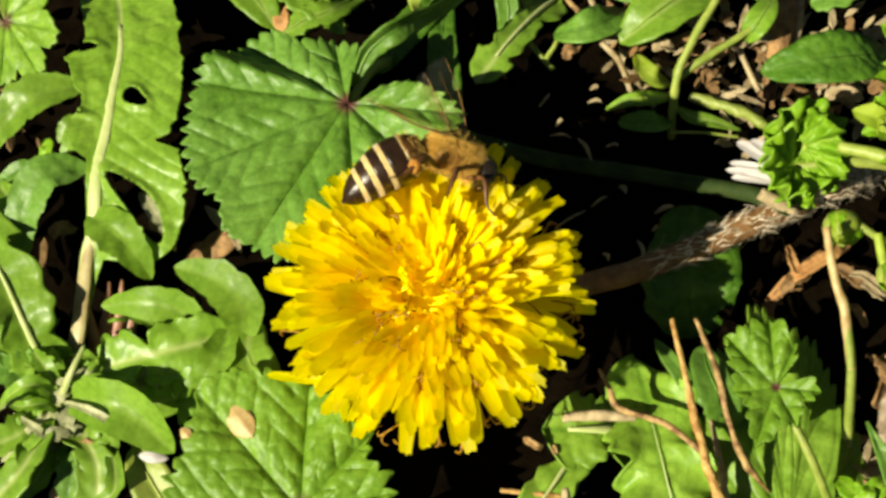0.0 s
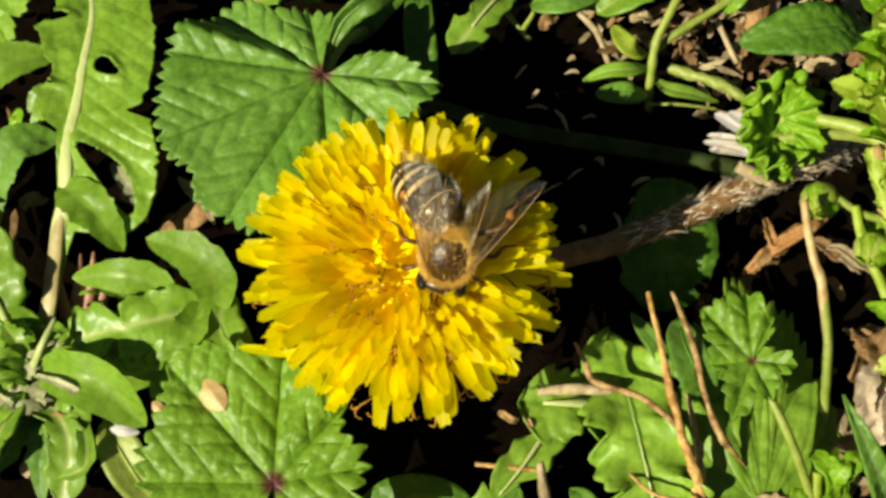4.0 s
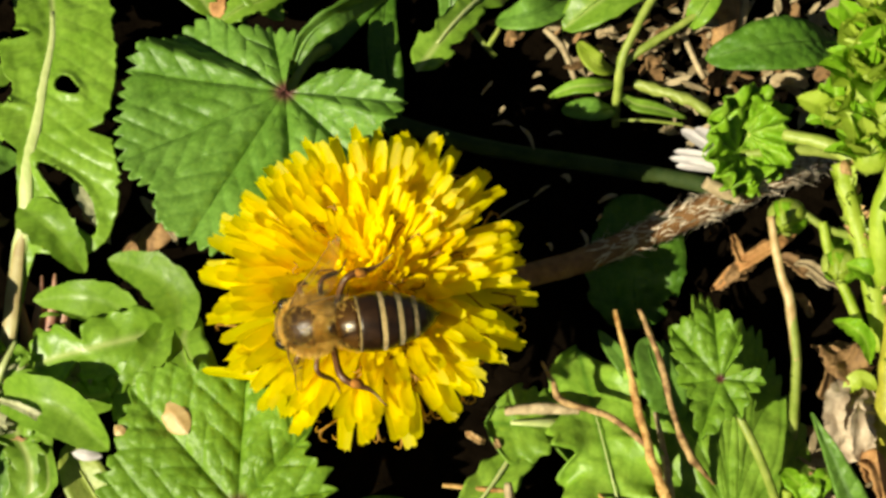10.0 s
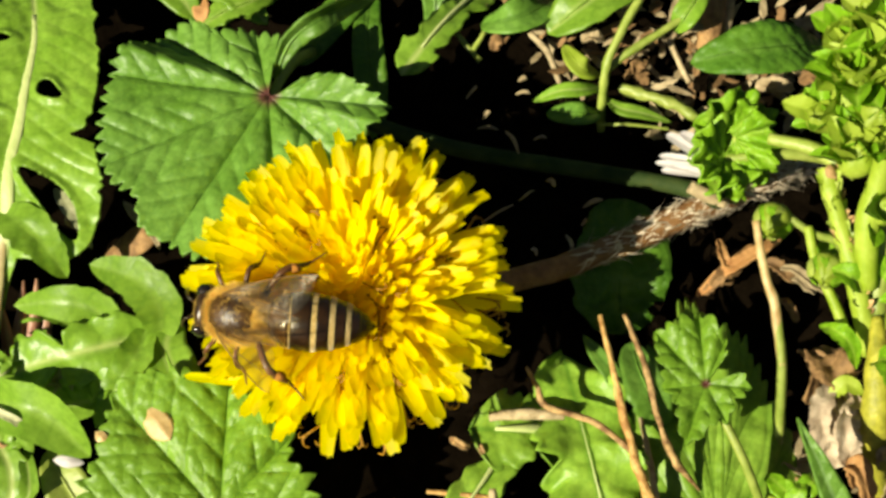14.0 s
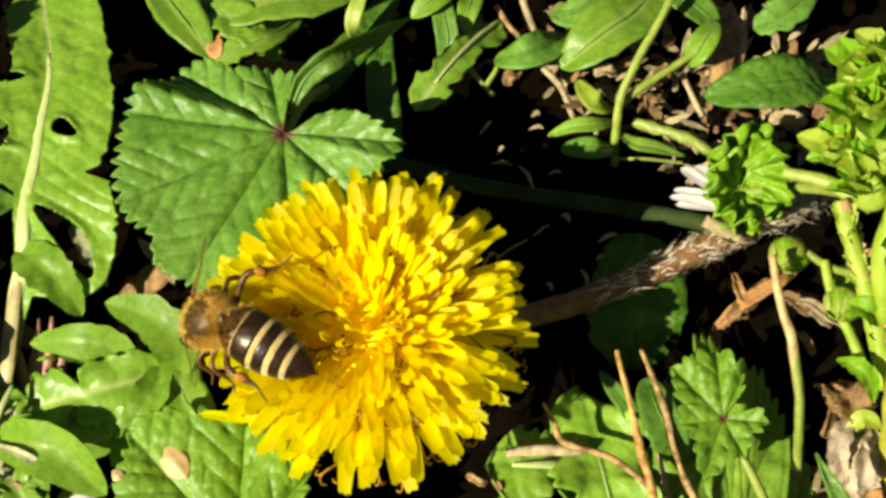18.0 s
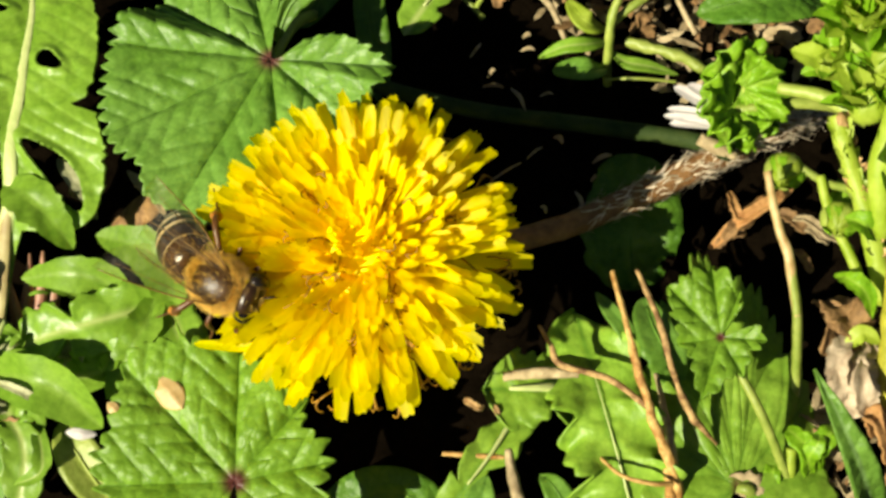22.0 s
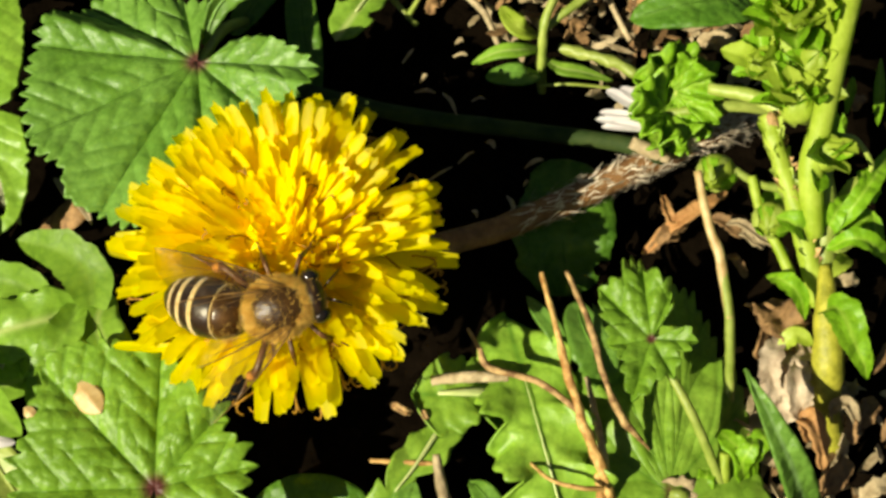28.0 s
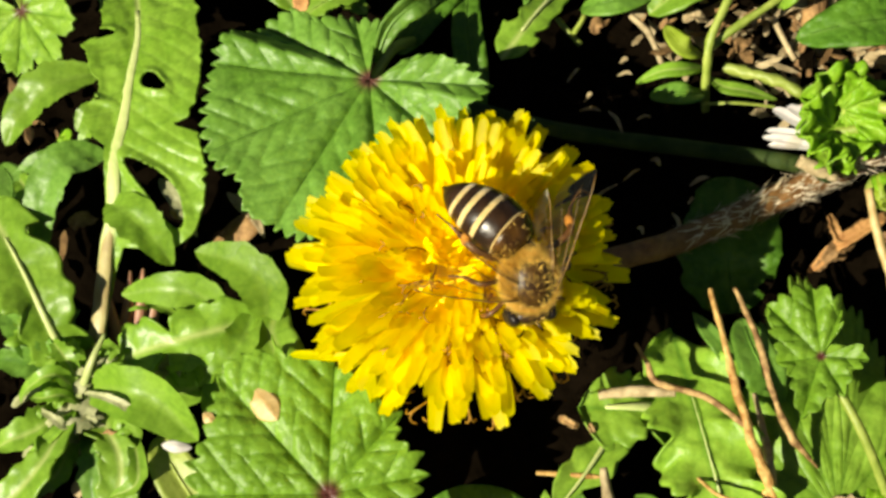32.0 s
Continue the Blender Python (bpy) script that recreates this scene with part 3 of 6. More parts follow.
def dandelion():
    turn = AXIS.to_track_quat("Z", "Y").to_matrix().to_4x4()
    ob = thing("dandelion", "yellow dandelion in full bloom on a hairy brown stem", "flower")
    ob.matrix_world = Matrix.Translation(HEAD) @ turn
    rnd = random.Random(4)
    total, young = 560, 282
    kinds = {}
    inner = []
    for k in range(total):
        f = (k + 0.5) / total
        ring = int(f * 9.999)
        if (ring, k % 7) not in kinds:
            g = (ring + 0.5) / 10
            lean = 6 + 72 * g**0.8
            kinds[ring, k % 7] = petal_mesh((4.5 + 5.1 * g**0.8) * rnd.uniform(0.84, 1.09), (0.62 + 0.85 * g) * rnd.uniform(0.88, 1.15), lean - 8 + rnd.uniform(-6, 6), lean + 10 + 10 * g + rnd.uniform(-10, 10), rnd.uniform(-1.0, 0.4) * (0.3 + g), 10 * ring + k % 7)
        a = 137.508 * k + rnd.uniform(-7, 7)
        rb = 4.3 * math.sqrt(f)
        c, s = math.cos(radians(a)), math.sin(radians(a))
        m = pose(rb * c * MM, rb * s * MM, 1.1 * (1 - f) * MM, rnd.uniform(-13, 13), rnd.uniform(-6, 6), a + rnd.uniform(-9, 9))
        if k >= young:
            part("petal", kinds[ring, k % 7], ob, m=m)
        else:
            me = kinds[ring, k % 7]
            inner.append(([m @ v.co for v in me.vertices], [tuple(p.vertices) for p in me.polygons]))
    tagged(part("young_petals", joined("young_petals", inner, YOUNG), ob, "crowded short inner petals"), kind="stuff")
    long_ones = [petal_mesh(10.5 + 0.25 * k, 1.55, 78, 92 + 4 * k, -0.2, 300 + k) for k in range(3)]
    for k, a in enumerate((-12, -27, -41, -52, -66, -83, -95, 9, 24, 58, 75, 93, 112, 139, 160, 178, 199, 220)):
        part("petal", long_ones[k % 3], ob, m=pose(3.0 * math.cos(radians(a)) * MM, 3.0 * math.sin(radians(a)) * MM, 0, rnd.uniform(-12, 12), rnd.uniform(-6, 6), a + rnd.uniform(-4, 4)))
    stigmas = [stigma_mesh(k) for k in range(6)]
    for k in range(170):
        a = 137.5 * k + rnd.uniform(-25, 25)
        rr = 1.0 + 9.6 * ((k + 0.5) / 170) ** 0.62
        z = 5.2 - rr * rr * 0.048
        m = pose(rr * math.cos(radians(a)) * MM, rr * math.sin(radians(a)) * MM, (z - 1.7) * MM, rnd.uniform(-25, 25), 5.0 * rr, a + rnd.uniform(-50, 50))
        part("stigma", stigmas[k % 6], ob, m=m)
    inv = ob.matrix_world.inverted()
    for points, width in (([V(-4.0, -3.2, 17.5), V(-5.7, -5.1, 16.5), V(-7.5, -5.9, 13.5), V(-9.0, -7.1, 9.0)], 1.25), ([V(-5.0, -4.6, 17.2), V(-9.2, -5.6, 17.6), V(-11.7, -5.1, 16.5), V(-14.1, -4.4, 15.0)], 0.42)):
        part("petal", simple_blade("petal", [inv @ p for p in points], width, YELLOW, power=0.35, peak=0.7, steps=14, across=3, fold=0.3), ob)
    dome, faces = [], []
    for k in range(9):
        b = k / 8 * math.pi / 2
        for j in range(20):
            a = j / 20 * 2 * math.pi
            dome.append(V(6.2 * math.sin(b) * math.cos(a), 6.2 * math.sin(b) * math.sin(a), 4.0 * math.cos(b) - 0.2))
    for k in range(8):
        for j in range(20):
            a, b = k * 20 + j, k * 20 + (j + 1) % 20
            faces.append((a, a + 20, b + 20, b))
    part("floret_core", mesh_of("floret_core", dome, faces, HEART), ob, "dense orange heart of young florets")
    cup = [(4.4, 0.3), (4.6, -1.5), (4.2, -3.5), (3.0, -5.2), (1.4, -6.2), (0.6, -6.4)]
    verts = [V(r * math.cos(j * math.pi / 8), r * math.sin(j * math.pi / 8), z) for r, z in cup for j in range(16)]
    faces = [(k * 16 + j, k * 16 + (j + 1) % 16, k * 16 + 16 + (j + 1) % 16, k * 16 + 16 + j) for k in range(5) for j in range(16)]
    part("flower_cup", mesh_of("flower_cup", verts, faces, BRACT), ob, "green cup under the petals")
    bract = simple_blade("bract", [V(4.3, 0, -4), V(5.4, 0, -2), V(6.6, 0, -2.6), V(8, 0, -5)], 1.0, BRACT)
    for k in range(13):
        part("bract", bract, ob, m=pose(0, 0, 0, 0, rnd.uniform(-8, 8), k * 27.7))
    path = [HEAD - AXIS * 6.0 * MM, V(14.2, 7.9, 7.0), V(20.8, 11.0, 5.4), V(29.6, 15.7, 4.4), V(36.4, 19.6, 2.8), V(41.7, 23.4, -2.0)]
    stem = tube("stem", [p for p in path], [1.05 * MM, 1.1 * MM, 1.2 * MM, 1.3 * MM, 1.25 * MM, 1.2 * MM], SCAPE, 12, 40, rough=0.12)
    stem.transform(inv)
    stem_ob = part("stem", stem, ob, "brown stem with white hairs")
    hairs = []
    line = bend(path, 200)
    for k in range(1100):
        i = rnd.randrange(60 + rnd.randrange(80), 197)
        d = (line[i + 1] - line[i]).normalized()
        out = Vector((rnd.gauss(0, 1), rnd.gauss(0, 1), rnd.gauss(0.3, 1)))
        out = (out - d * out.dot(d)).normalized()
        p = line[i] + out * 1.2 * MM
        q = p + (out * rnd.uniform(0.0, 0.6) + d.cross(out) * rnd.gauss(0, 0.5) + d * rnd.choice((-1.3, 0.9))) * MM * rnd.uniform(0.6, 1.7)
        w = d.cross(out) * 0.1 * MM
        hairs.append(([p - w, p + w, q], [(0, 1, 2)]))
    hair = joined("stem_hair", hairs, HAIR, False)
    hair.transform(inv)
    part("stem_hair", hair, stem_ob, "matted white hairs")
    return ob


dandelion()


# ---- mallow leaves ----
LARGE_NODE, LOWER_NODE, SMALL_NODE = V(-9.4, 23.1, 12.0), V(-11.0, -14.8, 10.0), V(29.4, -2.7, 9.5)
mallow_leaf("large green round mallow leaf with toothed edge", pleated_blade(
    "blade", LARGE_NODE, (0.05, -0.03),
    [(73, 3.2), (77, 6.2), (86, 8.6), (96, 10.6), (106, 11.3), (114, 11.0), (126, 9.6), (148, 11.0), (163, 13.6), (180, 15.6), (196, 16.6), (213, 17.0), (227, 15.0), (241, 16.3), (253, 15.2), (268, 14.6), (282, 14.5), (291, 13.8), (300, 12.8), (311, 12.2), (317, 12.0), (322, 9.0), (340, 7.4), (366, 6.2)],
    (98, 134, 172, 207, 243, 277, 304, 345), MALLOW, seed=2, pitch=1.25, tooth=0.62, pleat=0.75,
    lift=((73, 1.2), (98, 0.6), (112, 1.6), (124, -0.8), (207, 0.0), (268, 0.6), (287, 1.8), (299, -1.6), (322, -1.2), (366, -0.6))), LARGE_NODE, V(-6.7, 35.6, -1.0), dew=40)
LOWER_LEAF = mallow_leaf("broad green mallow leaf lying under the flower", pleated_blade(
    "blade", LOWER_NODE, (-0.05, 0.08),
    [(-165, 8.0), (-140, 9.5), (-124, 10.4), (-108, 10.2), (-93, 11.1), (-77, 11.6), (-67, 11.4), (-53, 12.4), (-42, 14.3), (-30, 13.6), (-17, 12.2), (0, 11.0), (14, 10.0), (28, 8.6), (42, 8.7), (52, 7.0), (67, 7.9), (82, 8.0), (95, 7.2), (114, 8.4), (139, 8.0), (166, 7.2)],
    (-140, -92, -45, 0, 40, 78, 130), MALLOW_BRIGHT, seed=5, pitch=1.5, tooth=0.75, pleat=0.6), LOWER_NODE, V(-8.2, -20.3, -1.0), dew=12)
mallow_leaf("small bright mallow leaf with deep shiny lobes", pleated_blade(
    "blade", SMALL_NODE, (0.1, 0.02),
    [(73, 2.4), (82, 3.4), (98, 3.8), (112, 3.3), (125, 2.5), (142, 3.5), (160, 3.7), (177, 3.6), (191, 5.2), (206, 5.3), (218, 4.0), (232, 3.3), (251, 3.3), (272, 3.9), (287, 3.6), (305, 5.2), (320, 6.2), (333, 5.6), (349, 6.0), (363, 6.1), (370, 5.2), (381, 4.9), (393, 3.7), (398, 2.0)],
    (98, 155, 200, 262, 318, 356, 384), MALLOW_BRIGHT, seed=7, pitch=1.3, tooth=0.6, pleat=0.9, sub=1.7, heart=0.6), SMALL_NODE, V(36.3, -14.8, 0.0), stalk=0.42)
PALE_NODE = V(30.8, -14.0, 3.0)
mallow_leaf("pale green mallow leaf in the lower layer", mallow_blade("blade", PALE_NODE, V(29.5, 5.9, 4.0), V(39.0, -12.9, 2.0), MALLOW_PALE, lobes=7, teeth=6, seed=9, cup=-0.05, sinus=60, depth=0.08, crease=0.015), PALE_NODE, V(33.1, -14.5, -1.0))
for label, node_, tip, side, seed, cup, sinus in (
    ("young crinkled mallow leaf, bright green", V(32.7, 21.8, 5.5), V(28.6, 19.8, 7.0), V(32.3, 26.5, 7.0), 11, 0.25, 4),
    ("small ruffled mallow leaf folded over the young one", V(32.1, 19.9, 7.0), V(30.7, 15.7, 8.0), V(28.8, 20.2, 8.5), 12, 0.3, 10),
    ("small ruffled mallow leaf folded beside the young one", V(33.1, 21.7, 7.5), V(35.4, 18.6, 9.0), V(34.5, 24.0, 9.5), 14, 0.3, 10),
):
    blade = mallow_blade("blade", node_, tip, side, MALLOW_YOUNG, lobes=7, teeth=4, seed=seed, crease=0.1, ruffle=0.2, sinus=sinus, depth=0.05, cup=cup, waves=63, rings=24, tooth_size=0.07)
    mallow_leaf(label, blade, node_, V(45.8, 20.3, 4.0), stalk=0.55)
SIDE_NODE = V(-44.7, 33.6, 9.0)
mallow_leaf("crinkled mallow leaf growing beside the rosette", mallow_blade("blade", SIDE_NODE, V(-40.8, 28.3, 8.0), V(-48.9, 30.4, 7.0), MALLOW_PALE, lobes=7, teeth=5, seed=13, crease=0.12, ruffle=0.06, sinus=25, depth=0.25), SIDE_NODE, V(-52.0, 46.0, -1.0))


def leaf_thing(label, points, width, material, group="", name="leaf", thick=0.2, **shape):
    at = Vector(points[0])
    ob = new(name, local(simple_blade(name, points, width, material, **shape), at))
    ob.location = at
    thicken(ob, thick)
    if width >= 1.1 and name == "leaf":
        line = bend(points, 10)[:10]
        rib = tube("midrib", [p + V(0, 0, 0.04) for p in line], [0.2 * MM, 0.13 * MM, 0.05 * MM], material, 6, 14, 0.6)
        part("midrib", local(rib, at), ob)
    return tagged(ob, label, "leaf" if name != "grass" else "grass", group)


def toothed_leaf(label, points, width, material, rib=0.0, **shape):
    at = Vector(points[0])
    ob = new("dandelion_leaf", local(runcinate_blade("dandelion_leaf", points, width, material, **shape), at))
    ob.location = at
    thicken(ob, 0.2)
    if rib:
        rm = tube("midrib", [p + V(0, 0, 0.3) for p in bend(points, 10)[:9]], [rib * MM, rib * 0.8 * MM, rib * 0.3 * MM], MIDRIB, 8, 24, 0.7)
        part("midrib", local(rm, at), ob, "pale midrib")
    return tagged(ob, label, "leaf")


def stick(name, label, points, radii, material, category="stalk", group="", sides=8, steps=48, rough=0.25):
    at = Vector(points[0])
    ob = new(name, local(tube(name, points, [r * MM for r in radii], material, sides, steps, 1.0, rough), at))
    ob.location = at
    return tagged(ob, label, category, group)


# ---- dandelion rosette ----
ROOT = V(-36.8, -1.9, -1.0)


def rosette():
    ob = thing("dandelion_rosette", "dandelion leaf rosette with jagged bright green leaves", "plant", tuple(ROOT))

    def leaf(points, width, material=DANDELION, rib=0.0, label="", **shape):
        me = local(runcinate_blade("leaf", points, width, material, **shape), ROOT)
        blade = thicken(part("leaf", me, ob, label), 0.22)
        if rib:
            reach = bend(points, 10)[:9]
            low = tube("midrib", [p + V(0, 0, 0.25) for p in reach], [rib * MM, rib * 0.85 * MM, rib * 0.6 * MM, rib * 0.25 * MM], MIDRIB, 8, 30, 0.75)
            part("midrib", local(low, ROOT), blade, "pale thick midrib")
        return blade

    spine = [ROOT + V(1.5, 1.5, 3), V(-34.2, 7.5, 5.0), V(-33.6, 12.5, 7.0), V(-33.5, 17.7, 8.5), V(-33.0, 22.3, 9.0), V(-32.8, 27.9, 9.0), V(-33.4, 33.9, 8.0), V(-35.9, 42.4, 6.0)]
    right = [(0.0, 0.4), (0.14, 1.0), (0.2, 1.5), (0.215, 6.6), (0.24, 7.9), (0.27, 8.5), (0.32, 8.9), (0.40, 8.9), (0.47, 8.3), (0.518, 7.7), (0.532, 5.4), (0.54, 5.1), (0.553, 6.3), (0.6, 6.9), (0.65, 6.9), (0.74, 6.5), (0.81, 5.8), (0.824, 6.3), (0.84, 5.7), (0.92, 5.6), (0.97, 5.0), (1.0, 3.0)]
    left = [(0.0, 0.4), (0.3, 0.7), (0.455, 1.1), (0.478, 2.5), (0.515, 3.6), (0.575, 3.8), (0.59, 3.0), (0.62, 2.8), (0.65, 3.0), (0.67, 3.9), (0.73, 4.6), (0.76, 5.4), (0.79, 3.6), (0.84, 3.4), (0.92, 3.8), (0.97, 3.6), (1.0, 2.0)]
    gaps = [(0.645, 2.3, 1.35, 1.0, 115), (0.345, 4.3, 4.2, 1.45, 140), (0.79, -3.2, 0.75, 1.2, 0), (0.60, -3.4, 0.35, 0.9, 20)]
    big = thicken(part("leaf", local(cut_blade("leaf", spine, right, left, gaps, DANDELION, seed=1), ROOT), ob, "broad lobed leaf with open gaps between the lobes"), 0.22)
    rm = tube("midrib", [p + V(0.1 * math.sin(k * 1.9), 0, 0.06) for k, p in enumerate(bend(spine, 14)[:13])], [0.8 * MM, 0.75 * MM, 0.62 * MM, 0.45 * MM, 0.22 * MM], MIDRIB, 10, 40, 0.3, 0.12)
    part("midrib", local(rm, ROOT), big, "pale thick midrib")
    foot = tube("leafstalk", [ROOT + V(0.8, 0.4, 2.0), V(-34.6, 2.2, 3.9), V(-34.2, 7.5, 5.4), V(-33.6, 13.0, 7.2)], [0.85 * MM, 0.85 * MM, 0.75 * MM, 0.3 * MM], REDRIB, 10, 24, 0.35, 0.12)
    part("leafstalk", local(foot, ROOT), ob, "reddish flushed leafstalk")
    leaf([ROOT + V(0, 0, 2), V(-30.9, -0.8, 5.0), V(-24.8, 0.3, 7.0), V(-18.5, 2.3, 6.0)], 2.6, seed=3, lobes=3.6, cut=0.7, normal=(0, -0.25, 1), fold=0.2, sweep=0.5)
    part("leaf", local(simple_blade("leaf", [V(-22.6, 2.1, 5.5), V(-23.7, 3.8, 7.0), V(-27.3, 4.7, 7.4), V(-32.2, 5.0, 5.5)], 1.8, DANDELION, fold=0.3, power=0.6, normal=(0, -0.5, 1), tooth=0.06, seed=31, rib=0.1), ROOT), ob)
    part("leaf", local(simple_blade("leaf", [V(-18.4, 1.5, 6.0), V(-18.1, 3.7, 9.0), V(-20.4, 6.2, 9.4), V(-25.0, 8.1, 8.0)], 2.1, DANDELION, fold=0.25, power=0.55, normal=(0.2, -0.4, 1), tooth=0.07, seed=33, rib=0.1), ROOT), ob)
    part("leaf", local(simple_blade("leaf", [V(-35.4, -3.3, 3.0), V(-30.5, -5.1, 8.0), V(-26.7, -6.5, 8.5), V(-23.5, -9.0, 6.0)], 2.4, DANDELION, fold=0.45, power=0.6, normal=(-0.25, -0.3, 1), peak=0.55, rib=0.15, tooth=0.04), ROOT), ob)
    for pts, w, material, seed in (
        ([V(-34.0, 13.6, 7.4), V(-31.6, 11.8, 8.4), V(-29.4, 9.8, 8.2), V(-27.4, 7.4, 6.5)], 2.1, DANDELION, 34),
        ([V(-19.6, 3.4, 6.2), V(-20.0, 0.0, 7.6), V(-21.4, -2.8, 7.6), V(-23.4, -6.3, 5.5)], 1.6, DANDELION, 35),
        ([V(-29.9, 16.6, 6.0), V(-28.2, 14.4, 7.2), V(-26.6, 12.4, 7.2), V(-25.6, 10.4, 6.0)], 0.7, WITHERED, 36),
        ([V(-36.0, 26.8, 8.5), V(-40.6, 25.5, 8.6), V(-43.4, 23.6, 7.5), V(-45.6, 20.6, 5.5)], 2.3, DANDELION, 37),
        ([V(-34.4, 18.2, 8.0), V(-38.0, 16.8, 9.0), V(-40.2, 13.8, 7.5), V(-40.6, 9.4, 5.0)], 2.2, MALLOW, 38),
        ([V(-35.6, 23.2, 8.0), V(-37.2, 22.6, 8.0), V(-38.2, 21.2, 7.0)], 0.9, DANDELION, 39),
        ([V(-35.0, 20.8, 8.0), V(-36.6, 20.6, 8.0), V(-37.6, 19.2, 7.0)], 0.8, DANDELION, 40),
    ):
        part("leaf", local(simple_blade("leaf", pts, w, material, fold=0.25, power=0.6, peak=0.4, tooth=0.09, seed=seed, crumple=0.2, rib=0.1, steps=30, across=6), ROOT), ob)
    leaf([ROOT + V(0, 0, 2), V(-38.6, 2.1, 6.0), V(-41.6, 7.3, 7.0), V(-46.8, 14.8, 6.0)], 3.3, seed=8, lobes=2.3, cut=0.4, rib=0.42, sweep=0.7)
    leaf([ROOT + V(0, 0, 1.5), V(-36.6, -8.7, 5.0), V(-38.6, -12.3, 5.0), V(-42.4, -15.4, 3.0)], 1.9, seed=9, lobes=2, cut=0.3, normal=(-0.4, -0.2, 1))
    leaf([ROOT + V(0, 0, 1.5), V(-32.4, -7.4, 4.0), V(-30.7, -11.0, 4.0), V(-31.5, -15.5, 2.0)], 2.0, seed=12, lobes=2.2, cut=0.5, sweep=0.8)
    leaf([ROOT + V(0, 0, 1.0), V(-37.4, -3.7, 4.0), V(-39.5, -3.8, 4.5), V(-42.4, -4.6, 2.0)], 0.45, WITHERED, label="withered greyish leaf", seed=14, lobes=2, cut=0.3)
    leaf([ROOT + V(0, 0, 1.0), V(-36.3, -5.3, 4.0), V(-38.1, -6.7, 3.5), V(-41.0, -9.1, 1.0)], 0.4, WITHERED, label="withered greyish leaf", seed=15, lobes=2, cut=0.3)
    leaf([ROOT + V(0, 0, 1.0), V(-36.4, -1.0, 4.0), V(-38.8, 0.7, 4.0), V(-40.7, 3.9, 3.0)], 1.1, DANDELION, seed=16, lobes=2, cut=0.3)
    for pts, w, seed in (([ROOT + V(0, 0, 0.5), V(-36.5, -10.2, 3.0), V(-38.3, -12.3, 3.0), V(-41.0, -14.1, 2.0)], 1.3, 61), ([ROOT + V(0, 0, 0.5), V(-33.9, -8.6, 3.0), V(-33.7, -11.7, 3.0), V(-33.4, -15.3, 1.0)], 1.2, 62), ([ROOT + V(0, 0, 0.5), V(-37.9, -6.0, 3.0), V(-40.3, -7.8, 3.5), V(-44.4, -8.9, 2.0)], 1.6, 63), ([ROOT + V(0, 0, 0.5), V(-39.3, -1.7, 3.0), V(-42.1, -0.6, 3.0), V(-45.8, -0.2, 2.0)], 1.5, 64), ([ROOT + V(0, 0, 0.2), V(-30.9, -3.0, 2.0), V(-25.9, -3.3, 3.0), V(-22.4, -1.7, 3.0)], 1.8, 65), ([ROOT + V(0, 0, 0.5), V(-40.7, 0.5, 3.0), V(-43.3, 3.3, 3.0), V(-46.4, 6.6, 2.0)], 1.3, 66)):
        part("leaf", local(simple_blade("leaf", pts, w, DANDELION if seed % 2 else MALLOW, fold=0.35, power=0.6, tooth=0.14, seed=seed, crumple=0.4), ROOT), ob)
    for pts, w, material, seed in (
        ([V(-34.9, -4.3, 5.0), V(-31.2, -6.0, 8.5), V(-29.1, -7.0, 8.5), V(-27.7, -7.7, 6.0)], 0.4, WITHERED, 71),
        ([V(-35.3, -3.7, 4.0), V(-35.8, -2.2, 6.0), V(-36.9, -0.8, 6.5), V(-38.8, 1.1, 5.0)], 0.8, DANDELION, 72),
        ([V(-35.4, -3.9, 4.0), V(-36.6, -3.4, 7.0), V(-38.4, -3.9, 7.0), V(-40.9, -4.9, 4.0)], 0.8, DANDELION, 73),
        ([V(-35.3, -5.0, 4.0), V(-36.3, -4.9, 6.0), V(-38.0, -5.2, 6.0), V(-40.2, -4.2, 4.0)], 0.6, DANDELION, 74),
        ([V(-35.8, -6.0, 3.0), V(-36.0, -7.4, 5.0), V(-37.1, -6.7, 5.0), V(-39.9, -4.9, 3.0)], 0.4, WITHERED, 75),
        ([V(-35.3, -5.5, 4.0), V(-36.2, -7.4, 5.0), V(-37.8, -9.0, 5.0), V(-39.9, -9.8, 3.0)], 0.5, MALLOW_PALE, 76),
        ([V(-24.9, -3.3, 3.0), V(-23.3, -3.0, 6.5), V(-21.9, -2.9, 7.0), V(-21.2, -4.0, 5.0)], 1.4, DANDELION, 77),
        ([V(-30.4, -7.6, 3.0), V(-29.0, -10.2, 5.0), V(-28.9, -12.8, 5.0), V(-31.6, -13.5, 4.0)], 0.8, DANDELION, 78),
        ([V(-47.0, 18.5, 1.0), V(-43.6, 19.9, 3.0), V(-41.9, 20.2, 3.0), V(-40.5, 19.8, 2.0)], 0.9, MALLOW, 79),
        ([V(-44.4, 13.0, 1.0), V(-43.1, 15.0, 3.0), V(-43.7, 16.8, 3.0), V(-45.6, 19.2, 2.0)], 1.3, DANDELION, 80),
        ([V(-42.1, 22.9, 2.0), V(-40.7, 22.7, 3.5), V(-40.7, 21.8, 3.5), V(-41.6, 21.3, 2.0)], 0.7, MALLOW_YOUNG, 81),
    ):
        part("young_leaf", local(simple_blade("young_leaf", pts, w, material, fold=0.4, power=0.55, tooth=0.12, seed=seed, crumple=0.5, steps=20), ROOT), ob)
    part("leafstalk", local(tube("leafstalk", [V(-35.4, -4.2, 4.0), V(-33.7, -2.3, 7.0), V(-32.6, 0.4, 7.5)], [0.45 * MM, 0.4 * MM, 0.2 * MM], MIDRIB, 8, 12, 0.7, 0.1), ROOT), ob, "pale leafstalk")
    rnd = random.Random(21)
